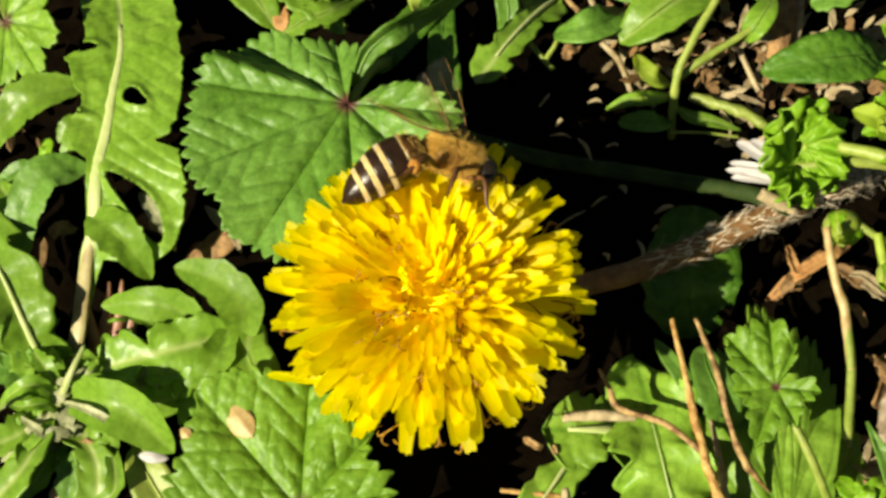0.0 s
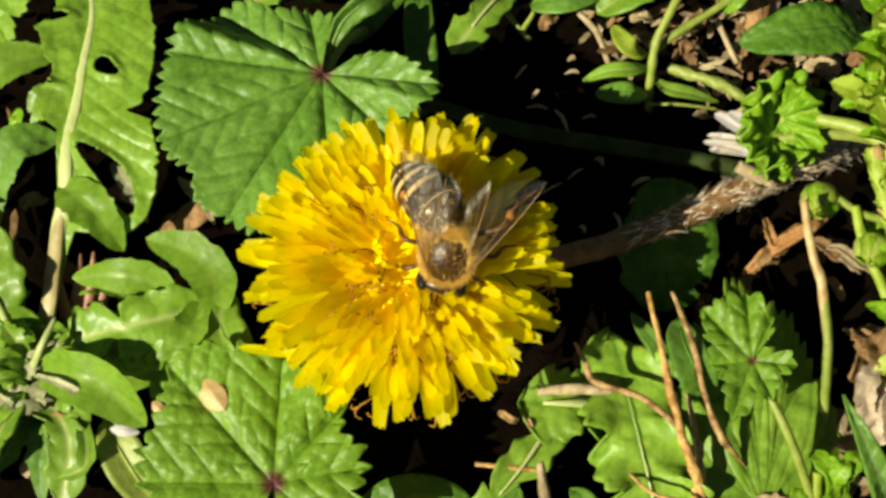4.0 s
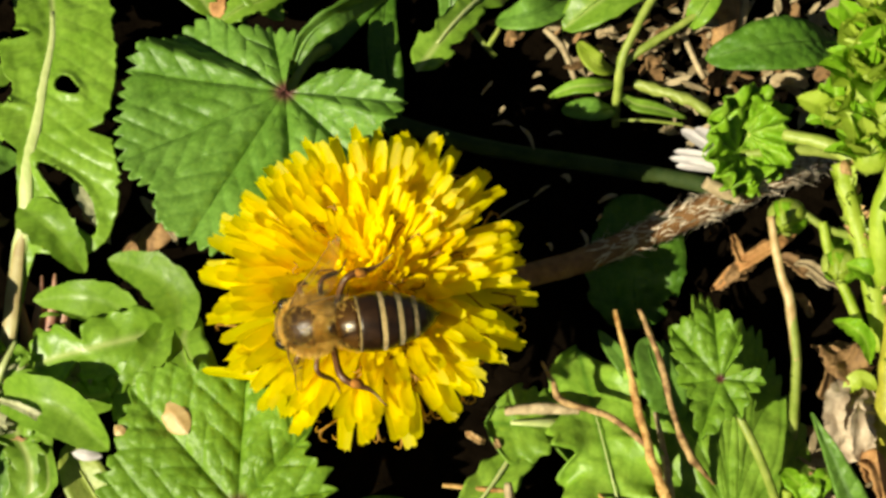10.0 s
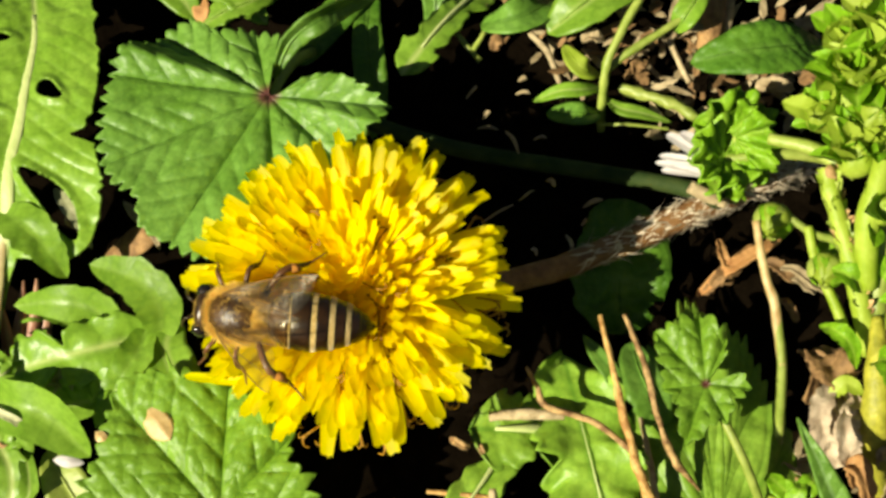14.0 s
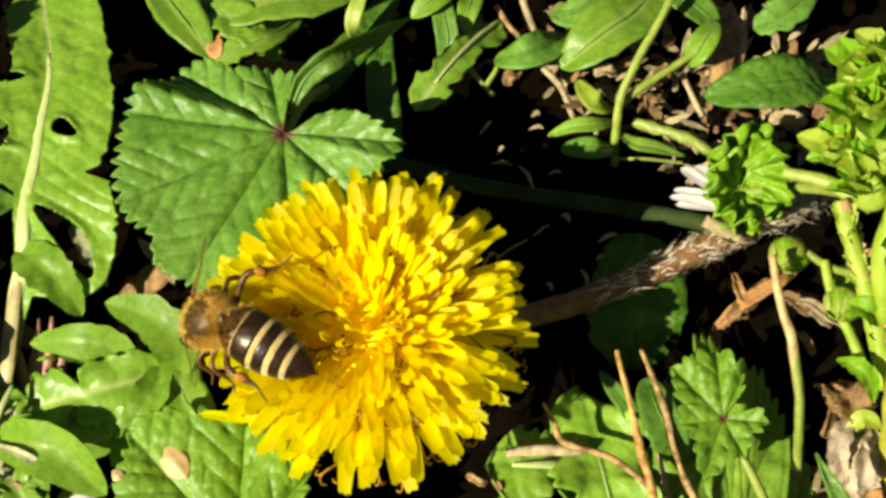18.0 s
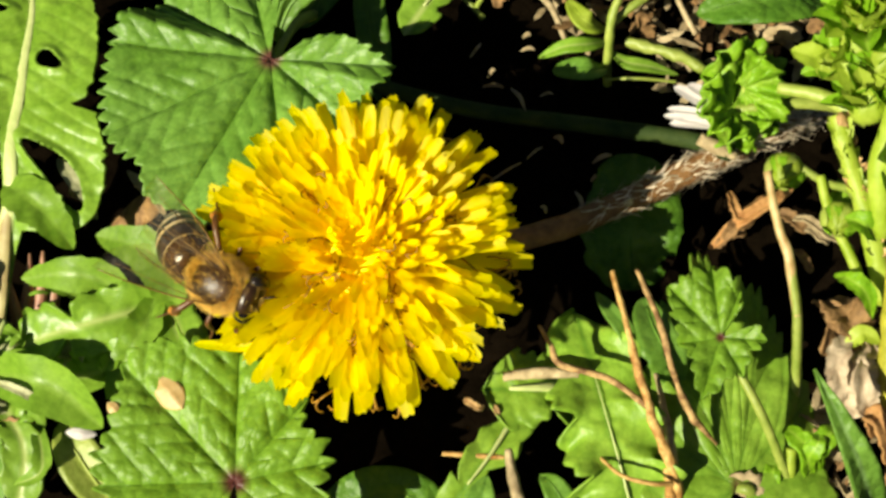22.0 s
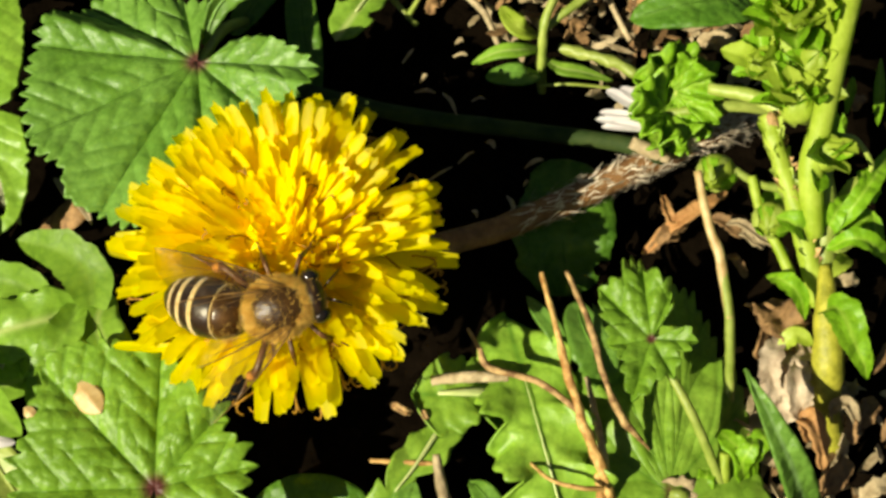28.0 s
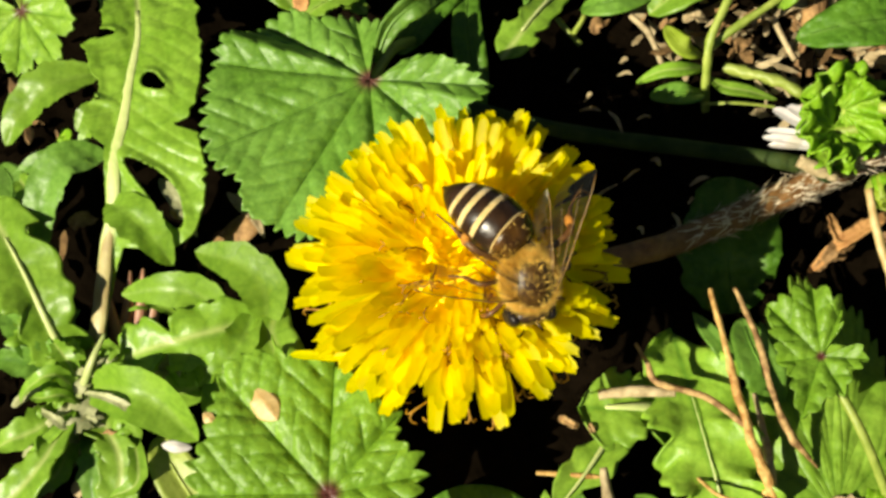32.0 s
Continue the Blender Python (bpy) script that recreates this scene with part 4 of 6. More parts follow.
    centre = [V(-36.9, -1.0, 4.0), V(-38.1, -4.2, 4.0), V(-33.8, -2.4, 5.0), V(-31.6, -1.3, 5.0), V(-37.9, 1.8, 4.0), V(-34.7, -5.8, 4.0), V(-30.2, -6.3, 4.0), V(-39.7, -1.1, 3.0), V(-25.6, -1.1, 5.0), V(-27.7, -1.5, 4.0), V(-41.0, 2.2, 3.0), V(-32.5, -9.1, 3.0), V(-37.0, -8.9, 2.0), V(-30.3, 2.9, 4.0)]
    for k in range(110):
        p = centre[k % len(centre)] + V(rnd.uniform(-1.6, 1.6), rnd.uniform(-1.6, 1.6), rnd.uniform(-1.5, 1.0))
        a = rnd.uniform(0, 6.28)
        d = V(math.cos(a) * rnd.uniform(1.4, 3.4), math.sin(a) * rnd.uniform(1.2, 3.0), rnd.uniform(-0.8, 1.2))
        me = simple_blade("young_leaf", [p - d * 0.5, p + V(0, 0, 0.5), p + d * 0.5], rnd.uniform(0.3, 0.8) if k < 64 else rnd.uniform(0.15, 0.4), (DANDELION, MALLOW_PALE, WITHERED, DANDELION, MALLOW, WITHERED, DANDELION)[k % 7], seed=k, steps=10, across=3, tooth=0.22, crumple=0.6, rib=0.2, fold=rnd.uniform(-0.2, 0.6), power=0.5)
        part("young_leaf", local(me, ROOT), ob)
    for k, (p, q) in enumerate(((V(-33.5, 1.1, 0.0), V(-32.2, 8.0, 4.0)), (V(-32.2, 1.6, 0.0), V(-31.0, 8.2, 4.0)), (V(-31.5, 2.0, -1.0), V(-29.9, 7.2, 3.0)), (V(-33.8, 0.5, 0.0), V(-34.0, 5.7, 4.0)))):
        part("leafstalk", local(tube("leafstalk", [p, (p + q) / 2 + V(0.3, 0, 0.2), q], [0.7 * MM, 0.6 * MM, 0.15 * MM], PINKRIB, 8, 10, 1, 0.1), ROOT), ob, "pink leafstalk base")


rosette()
leaf_thing("small pale leaf low on the soil", [V(-47.3, 14.7, 0.0), V(-45.7, 16.1, 2.0), V(-46.0, 18.6, 2.0), V(-47.9, 21.0, 1.0)], 1.6, MALLOW, power=0.5, seed=6)
leaf_thing("olive leaf with a pale midrib, half withered", [V(-21.7, -16.4, 0.0), V(-24.4, -13.2, 3.0), V(-26.4, -10.4, 4.0), V(-28.3, -7.8, 3.0)], 2.0, STALK, power=0.6, seed=5, fold=0.35)
leaf_thing("curled brown dead leaf under the mallow", [V(-25.8, 11.6, 1.0), V(-23.2, 12.4, 3.0), V(-21.4, 13.1, 4.0), V(-20.2, 15.3, 3.0)], 1.5, DRY, power=0.5, seed=8, fold=-0.4, group="dead leaves", name="dead_leaf")
leaf_thing("thin brown dead leaf edge", [V(-24.7, 17.6, 1.0), V(-22.7, 15.3, 3.0), V(-20.9, 13.4, 4.0), V(-19.8, 11.3, 4.0)], 0.6, PAPER, seed=9, group="dead leaves", name="dead_leaf")

# leaves behind the large mallow leaf
leaf_thing("bright torn leaf behind the mallow", [V(-24.0, 47.2, 2.0), V(-18.6, 40.6, 6.0), V(-15.0, 38.0, 6.5), V(-11.3, 35.0, 5.0)], 2.2, DANDELION, seed=81, power=0.5, tooth=0.16, crumple=0.3)
leaf_thing("small browned leaf tip behind the mallow", [V(-19.3, 40.5, 4.0), V(-18.0, 37.2, 6.2), V(-17.6, 35.4, 6.4), V(-17.9, 34.1, 5.5)], 0.8, ORANGE_DRY, seed=82, power=0.5, tooth=0.2, crumple=0.5, group="dead leaves", name="dead_leaf")
leaf_thing("bright leaf with a browned tip", [V(-27.5, 50.0, 1.0), V(-23.3, 41.9, 6.0), V(-20.1, 37.4, 7.0), V(-18.2, 34.7, 6.0)], 2.2, DANDELION, seed=11, power=0.6, tooth=0.05)
leaf_thing("wide bright leaf behind the mallow", [V(-1.3, 49.3, 1.0), V(-6.9, 42.6, 6.0), V(-12.8, 40.6, 7.0), V(-19.1, 39.3, 6.0)], 3.0, DANDELION, seed=12, power=0.5, tooth=0.06)
leaf_thing("pale lobed leaf tip with torn edge", [V(-10.0, 41.2, 3.0), V(-12.7, 37.0, 6.0), V(-15.3, 35.5, 6.5), V(-17.8, 33.8, 6.0)], 1.5, DANDELION, seed=13, power=0.4, tooth=0.25)
leaf_thing("folded crinkled mallow leaf standing on edge", [V(-9.2, 25.6, 11.0), V(-7.5, 28.1, 13.5), V(-4.4, 30.0, 14.8), V(1.5, 37.3, 9.0)], 1.2, MALLOW, seed=14, power=0.75, tooth=0.1, fold=0.5, normal=(0.25, -0.75, 0.5), peak=0.6)
leaf_thing("narrow leaf rising behind", [V(-4.1, 37.9, 3.0), V(-4.4, 38.6, 6.0), V(-3.6, 41.3, 7.0), V(-3.1, 45.9, 6.0)], 0.8, STALK, seed=15)
# Takes the darker green, so its colour carries the shade back here.
leaf_thing("mallow leaf behind, its green darkened for shade", [V(-8.5, 32.6, 1.0), V(-6.0, 35.4, 3.0), V(-2.9, 39.9, 3.0), V(0.1, 46.5, 2.0)], 1.8, DEEP_AND_SHADED, seed=16, power=0.5)
toothed_leaf("lit dandelion leaf tip beside deep shade", [V(10.5, 43.0, 0.0), V(7.7, 38.5, 3.0), V(5.1, 34.1, 5.0), V(2.0, 29.4, 5.0)], 2.0, DANDELION, seed=17, lobes=2.5, cut=0.35, sweep=0.4, rib=0.3)
leaf_thing("leaf edge at the back", [V(6.4, 49.2, 1.0), V(4.8, 44.5, 4.0), V(3.2, 41.9, 5.0), V(1.2, 40.5, 4.0)], 1.6, DANDELION, seed=18, power=0.6)
leaf_thing("leaf edge at the back", [V(4.3, 36.4, 0.0), V(4.9, 38.5, 3.0), V(4.3, 41.8, 4.0), V(3.6, 47.9, 3.0)], 1.2, MALLOW, seed=19, power=0.6)
leaf_thing("leaf edge at the back", [V(8.1, 48.5, 0.0), V(7.4, 43.8, 3.0), V(6.9, 41.2, 4.0), V(6.6, 39.2, 3.0)], 1.2, DANDELION, seed=20, power=0.6)
leaf_thing("broad leaf far back, coloured dim for deep shade", [V(-0.5, 24.8, -1.0), V(-1.0, 29.5, 2.0), V(-1.7, 35.3, 3.0), V(-1.5, 43.1, 2.0)], 1.6, DEEP_AND_SHADED, seed=21, power=0.6)

# ---- small weeds by the litter ----
leaf_thing("oval bright leaf lying on litter", [V(16.5, 40.4, 1.0), V(15.3, 37.6, 4.0), V(12.5, 35.7, 5.0), V(9.5, 36.2, 3.0)], 1.9, MALLOW, seed=22, power=0.45)
leaf_thing("large bright leaf above the litter", [V(28.0, 49.2, 1.0), V(23.9, 41.2, 5.0), V(19.9, 37.3, 6.0), V(16.1, 34.7, 4.0)], 3.0, DANDELION, seed=23, power=0.5, tooth=0.04)
leaf_thing("dark leaf above the litter", [V(23.3, 48.5, 1.0), V(20.1, 42.5, 5.0), V(17.2, 40.5, 5.0), V(15.3, 41.2, 4.0)], 2.0, MALLOW, seed=24, power=0.5)
stick("weed_sprig", "olive green curved weed stem", [V(21.5, 26.7, -1.0), V(21.5, 29.0, 3.0), V(22.2, 31.7, 6.0), V(26.3, 39.0, 9.0), V(28.1, 43.8, 9.0)], [0.42, 0.46, 0.42, 0.38], STALK, "stem", "weed stems")
stick("weed_sprig", "pale green side stem", [V(22.0, 30.9, 4.0), V(24.2, 32.3, 5.0), V(28.7, 35.1, 6.0), V(30.3, 36.7, 6.0)], [0.42, 0.42, 0.36, 0.3], STALK, "stem", "weed stems")
leaf_thing("small lit leaf on the side stem", [V(28.4, 34.4, 5.0), V(29.1, 35.1, 6.5), V(30.2, 36.7, 7.0), V(31.2, 38.9, 6.0)], 1.3, DANDELION, seed=25, power=0.5)
leaf_thing("small leaf at the back", [V(31.3, 38.6, 5.0), V(29.9, 39.9, 6.0), V(27.7, 41.2, 6.5), V(24.5, 43.2, 6.0)], 1.5, MALLOW, seed=26, power=0.5)
leaf_thing("pointed dark green leaf", [V(43.9, 34.6, 2.0), V(39.2, 32.3, 6.0), V(34.2, 31.4, 6.5), V(29.8, 31.3, 4.5)], 2.9, DEEP_AND_SHADED, seed=27, power=0.6, fold=0.1, tooth=0.03)
leaf_thing("pale mallow leaf edge at the back", [V(42.4, 46.4, 3.0), V(39.3, 41.2, 6.0), V(36.9, 39.2, 6.0), V(34.9, 38.6, 5.0)], 1.8, MALLOW, seed=28, power=0.4, tooth=0.12)
leaf_thing("small yellow green leaf on the soil", [V(21.2, 32.0, 1.0), V(20.0, 31.2, 3.0), V(18.9, 31.8, 3.5), V(17.7, 34.0, 3.0)], 1.1, LIME, seed=29, power=0.5)
leaf_thing("thin curved seedling leaf", [V(21.4, 29.8, 2.0), V(19.4, 28.8, 3.5), V(17.2, 28.6, 3.5), V(14.8, 28.3, 2.0)], 0.8, DANDELION, seed=30, power=0.6)
leaf_thing("round seedling leaf in half shade", [V(21.1, 27.7, 1.0), V(19.9, 26.7, 2.5), V(18.0, 26.7, 2.5), V(16.1, 27.2, 1.5)], 1.2, MALLOW, seed=31, power=0.45)
leaf_thing("thin leaf in the shade", [V(21.7, 29.4, 1.0), V(23.2, 27.3, 2.5), V(25.4, 26.8, 2.5), V(28.2, 26.4, 1.5)], 0.7, DANDELION, seed=32)
stick("plant_fibre", "thin green plant fibre on soil", [V(21.1, 26.3, 1.0), V(24.3, 25.8, 2.0), V(27.9, 25.9, 1.0)], [0.15, 0.15], STALK, "fibre", rough=0.0)
stick("broken_stalk", "pale broken green stalk lying on soil", [V(23.3, 30.3, 1.2), V(26.1, 29.1, 1.6), V(28.8, 28.0, 1.6), V(31.2, 26.7, 1.0)], [0.6, 0.52, 0.56, 0.4], STALK, "stalk", rough=0.7)
stick("straw", "tan piece of straw on the soil", [V(14.4, 35.6, 2.5), V(16.2, 33.5, 2.2), V(17.4, 30.8, 1.0)], [0.32, 0.34, 0.3], PAPER, "straw", "straws")
stick("straw", "pale straw stub on litter", [V(12.0, 45.8, 2.0), V(12.8, 42.4, 2.0), V(13.7, 40.1, 1.5)], [0.34, 0.4, 0.3], PAPER, "straw", "straws")
stick("straw", "thin brown straw on litter", [V(9.7, 43.4, 1.5), V(10.8, 41.4, 1.5), V(12.0, 40.1, 1.0)], [0.3, 0.3], TWIG, "straw", "straws")
stick("straw", "curved tan straw on litter", [V(28.3, 35.8, 1.0), V(29.0, 33.3, 1.5), V(30.1, 31.0, 1.0)], [0.32, 0.28], PAPER, "straw", "straws")
stick("twig", "small forked olive twig", [V(7.2, 35.7, 2.0), V(8.3, 34.2, 2.0), V(9.5, 33.3, 1.0)], [0.3, 0.3], STALK, "twig", "twigs")
stick("twig", "small olive twig on soil", [V(8.8, 33.9, 2.0), V(9.7, 35.3, 2.4), V(10.1, 36.6, 2.0)], [0.28, 0.25], STALK, "twig", "twigs")
leaf_thing("rolled brown strip of bark", [V(31.3, 33.6, 1.0), V(32.1, 35.9, 3.0), V(32.6, 39.2, 4.0), V(33.2, 43.1, 3.0)], 1.2, DRY, seed=33, fold=-0.7, power=0.3, group="dead leaves", name="dead_leaf")
leaf_thing("thin brown strip of bark", [V(33.6, 35.8, 1.0), V(34.0, 38.2, 2.5), V(34.5, 42.4, 3.0)], 0.6, PAPER, seed=34, fold=-0.7, power=0.3, group="dead leaves", name="dead_leaf")

# ---- smooth stalk with a closed white blossom ----
def white_blossom():
    root = V(-4.0, 28.5, -1.0)
    ob = thing("white_blossom", "closed white blossom on a green stalk darkened for shade", "flower", tuple(root))
    path = [root, V(-0.2, 24.9, 3.0), V(8.6, 21.3, 5.0), V(19.2, 19.9, 4.2), V(28.2, 18.1, 4.6), V(31.9, 16.0, 6.0)]
    part("stalk", local(tube("stalk", path, [0.7 * MM, 0.75 * MM, 0.8 * MM, 0.85 * MM], SHADED_STALK, 10, 40, 1, 0.08), root), ob, "smooth green stalk, coloured dark for shade")
    part("calyx", local(tube("calyx", [V(32.4, 15.6, 6.0), V(30.6, 16.4, 6.4), V(29.0, 17.1, 6.8)], [0.4 * MM, 0.7 * MM, 0.6 * MM], PAPER, 10, 8), root), ob, "pale calyx")
    for k, (a, b, w) in enumerate(((V(30.9, 19.3, 7.0), V(27.0, 22.3, 7.0), 0.7), (V(30.9, 18.7, 7.0), V(26.3, 20.2, 6.8), 0.5), (V(30.8, 18.0, 7.2), V(25.9, 19.4, 7.0), 0.5), (V(30.9, 19.9, 7.6), V(28.2, 22.2, 7.6), 0.6), (V(31.3, 17.7, 7.4), V(26.4, 18.6, 7.0), 0.5))):
        part("petal", local(simple_blade("petal", [a, (a * 2 + b) / 3 + V(0, 0, 0.5), b], w, WHITE, seed=k, power=0.4, fold=0.3, peak=0.6), root), ob)


white_blossom()


# ---- lime green weed with buds ----
def bud_mesh(name, size, material, seed):
    """A small plump ribbed bud with a pointed top."""
    rnd = random.Random(seed)
    verts, faces = [], []
    n, k = 15, 8
    lean = rnd.uniform(-0.3, 0.3)
    for r in range(k + 1):
        s = r / k
        rad = size * (0.12 + 0.85 * math.sin(math.pi * s**0.8) ** 0.8)
        for j in range(n):
            a = 2 * math.pi * j / n
            w = rad * (1 + 0.07 * math.cos(5 * a + s * 1.5) * (0.4 + s))
            verts.append(V(w * math.cos(a) + lean * s * s * size, w * math.sin(a), 2.1 * size * s + 0.25 * size * math.cos(5 * a) * s * s))
    for r in range(k):
        for j in range(n):
            a, b = r * n + j, r * n + (j + 1) % n
            faces.append((a, b, b + n, a + n))
    faces += [tuple(range(n))[::-1], tuple(range(k * n, k * n + n))]
    return mesh_of(name, verts, faces, material)


def lime_weed():
    root = V(45.6, -9.7, -1.0)
    ob = thing("weed", "lime green weed with thick stem and crowded buds", "plant", tuple(root))
    inv = Matrix.Translation(-root)

    def limb(name, points, radii, material=LIME, label="", rough=0.1):
        return part(name, local(tube(name, points, [r * MM for r in radii], material, 12, 36, 1.0, rough), root), ob, label)

    limb("stem", [root, V(44.4, -6.9, 2.5), V(44.2, -4.3, 7.0), V(44.2, -0.6, 8.8), V(44.3, 3.6, 9.6)], [1.3, 1.45, 1.35, 1.15, 0.5], OLIVE, "thick ribbed olive stem", 0.12)
    limb("side_stem", [V(44.1, 1.2, 7.0), V(42.8, 5.2, 10.0), V(41.6, 9.0, 12.0), V(40.5, 12.8, 13.0), V(39.8, 15.7, 14.0)], [0.95, 0.85, 0.8, 0.8, 0.75], label="knobbly side stem with a dry cut top", rough=0.35)
    limb("side_stem", [V(44.3, 1.2, 7.0), V(44.5, 5.1, 9.0), V(44.7, 8.1, 10.5), V(44.0, 11.1, 13.0)], [1.1, 1.0, 1.0, 1.0], STALK)
    limb("side_stem", [V(43.4, 6.0, 10.5), V(42.9, 10.3, 14.5), V(43.7, 13.4, 16.5), V(45.1, 18.4, 17.5), V(46.7, 23.7, 18.5), V(48.9, 30.4, 18.5)], [0.9, 1.1, 0.95, 1.0, 0.95, 0.9], label="smooth bright side stem", rough=0.03)
    limb("side_stem", [V(42.8, 0.2, 7.0), V(41.0, 4.6, 9.0), V(39.4, 7.9, 10.0), V(38.6, 11.4, 11.0)], [0.5, 0.45, 0.4])
    limb("side_stem", [V(42.6, 15.5, 13.5), V(41.3, 16.2, 13.5), V(38.8, 17.8, 13.5), V(35.4, 19.2, 12.5)], [0.8, 0.75, 0.65, 0.5], STALK)
    part("cut_top", local(tube("cut_top", [V(40.5, 14.4, 13.4), V(40.0, 15.2, 14.2), V(39.7, 15.5, 14.4)], [0.62 * MM, 0.66 * MM, 0.4 * MM], TWIG, 10, 8, 1, 0.3), root), ob, "dry brown cut end")
    rnd = random.Random(8)
    knob = bend([V(44.1, 1.2, 7.0), V(42.8, 5.2, 10.0), V(41.6, 9.0, 12.0), V(40.5, 12.8, 13.0), V(39.8, 15.7, 14.0)], 60)
    for k in range(70):
        p = knob[10 + (k * 7) % 46]
        d = Vector((rnd.uniform(-1, 1), rnd.uniform(-1, 1), rnd.uniform(0, 1))).normalized()
        q = p + d * rnd.uniform(1.0, 1.6) * MM
        part("bristle", local(simple_blade("bristle", [p + d * 0.4 * MM, (p + q) / 2, q + V(0, 0.5, 0)], 0.4, (LIME, STALK, TWIG)[k % 3], seed=k, steps=6, across=2, fold=0.4), root), ob)
    for k in range(16):
        p = (V(41.8, 6.8, 8.0)).lerp(V(48.2, 4.1, 8.0), rnd.random()) + V(rnd.uniform(-5, 4), rnd.uniform(-2, 8), rnd.uniform(-3, 3))
        a = rnd.uniform(0, 6.28)
        q = p + V(math.cos(a) * 3.4, math.sin(a) * 3.4, rnd.uniform(-1, 2))
        part("leaf", local(simple_blade("leaf", [p, (p + q) / 2 + V(0, 0, 0.6), q], rnd.uniform(0.5, 1.2), (MALLOW_YOUNG, LIME, STALK)[k % 3], seed=k, steps=14, across=3, tooth=0.15, fold=0.4, crumple=0.5), root), ob)
    buds = [bud_mesh("bud", 1.25 + 0.16 * k, LIME, k) for k in range(5)]
    heads = ((V(40.9, 18.4, 14.5), 1.15), (V(42.7, 22.8, 16.0), 1.35), (V(41.3, 21.7, 15.0), 1.0), (V(42.6, 15.1, 15.0), 1.2), (V(43.6, 19.2, 15.5), 0.9), (V(41.8, 16.5, 14.8), 1.0), (V(44.0, 23.9, 16.5), 1.1), (V(40.4, 20.7, 14.0), 0.9), (V(43.1, 11.8, 14.5), 1.0), (V(41.8, 25.3, 15.5), 1.2), (V(43.2, 21.1, 16.0), 1.0), (V(43.0, 28.3, 15.5), 1.3), (V(45.6, 27.5, 16.5), 1.1))
    sepals = [simple_blade("sepal", [V(0.3, 0, 0.1), V(1.0, 0, 1.0), V(1.7, 0, 1.9), V(2.3 + 0.2 * k, 0, 2.5)], 0.72 + 0.08 * k, LIME if k % 3 else MALLOW_YOUNG, seed=k, steps=18, across=6, fold=0.6, power=0.65, crumple=0.5, tooth=0.1, peak=0.55) for k in range(4)]
    for k, (p, size) in enumerate(heads):
        m = Matrix.Translation(p - root) @ pose(0, 0, -0.0008, rnd.uniform(-35, 20), rnd.uniform(-30, 25), rnd.uniform(0, 360))
        part("bud", buds[k % 5], ob, m=m)
        for j in range(13):
            grown = Matrix.Diagonal((size * rnd.uniform(0.8, 1.3),) * 3 + (1,))
            part("sepal", sepals[(j + k) % 4], ob, m=m @ pose(0, 0, 0.0005 * (j % 3), 0, rnd.uniform(-45, 18), j * 27.7 + rnd.uniform(-9, 9)) @ grown)
    for at, r, label in ((V(36.0, 14.0, 9.2), 1.6, "round green bud"), (V(40.1, 8.9, 10.2), 1.5, "green bud with folded sepals")):
        m = Matrix.Translation(at - root) @ pose(0.0006, 0, -0.001, 35, -50, 20)
        bud = part("bud", bud_mesh("bud", r * 1.05, LIME, 77), ob, label, m)
        hug = [V(r * 1.12 * math.sin(a), 0, r * (1.05 - 1.08 * math.cos(a))) for a in (0.25, 0.9, 1.6, 2.3, 2.7)]
        for j in range(6):
            part("sepal", simple_blade("sepal", hug, r * 0.5, MALLOW_YOUNG if j % 2 else STALK, normal=(1, 0, 0.2), seed=j, steps=16, across=4, fold=-0.3, power=0.6, crumple=0.35, tooth=0.12), bud, m=pose(0, 0, 0, 0, 0, j * 60))
    limb("bud_stalk", [V(41.3, 9.6, 12.0), V(39.2, 11.1, 10.2), V(37.0, 13.4, 9.2)], [0.4, 0.35, 0.35], STALK)
    for pts, w, seed in (([V(43.7, -0.3, 9.0), V(44.7, -1.1, 11.0), V(45.6, -3.3, 11.0), V(47.2, -6.0, 8.0)], 1.5, 3), ([V(42.4, -0.8, 8.5), V(41.5, 0.9, 10.5), V(40.5, 1.9, 10.5), V(39.4, 3.1, 9.0)], 0.9, 4), ([V(44.7, 6.6, 9.0), V(44.9, 7.0, 11.0), V(45.6, 8.1, 11.5), V(47.5, 10.1, 10.0)], 0.9, 5), ([V(44.4, 5.9, 10.0), V(46.8, 8.1, 12.0), V(49.1, 11.2, 12.0), V(51.4, 14.8, 10.0)], 0.9, 7), ([V(44.3, 4.9, 10.0), V(46.5, 5.0, 12.0), V(48.5, 4.3, 11.0), V(50.5, 3.5, 8.0)], 0.9, 8)):
        part("leaf", local(simple_blade("leaf", pts, w, MALLOW_YOUNG, seed=seed, power=0.7, tooth=0.1, fold=0.35, crumple=0.4), root), ob)
    for pts, w, seed in (([V(41.3, -8.0, 3.0), V(40.5, -6.0, 5.0), V(41.1, -3.9, 6.0), V(42.6, -1.2, 6.0)], 1.9, 1), ([V(40.1, -7.1, 3.5), V(39.4, -5.4, 6.0), V(39.5, -3.4, 7.5), V(40.9, -1.4, 6.0)], 0.9, 2), ([V(43.2, -9.5, 2.5), V(42.0, -7.5, 5.5), V(41.6, -5.5, 6.5), V(42.6, -3.5, 6.0)], 1.1, 6)):
        part("sheath", (local(simple_blade("sheath", pts, w, SHEATH, seed=seed, power=0.4, fold=0.5, tooth=0.2, crumple=0.8, steps=40, across=6), root)), ob, "dry papery leaf sheath")
    part("sheath", local(simple_blade("sheath", [V(40.3, -2.8, 6.8), V(41.6, -1.9, 7.8), V(43.0, -2.7, 7.5)], 0.8, LIME, seed=9, power=0.5, fold=0.3, crumple=0.4), root), ob, "yellow top of the sheath")
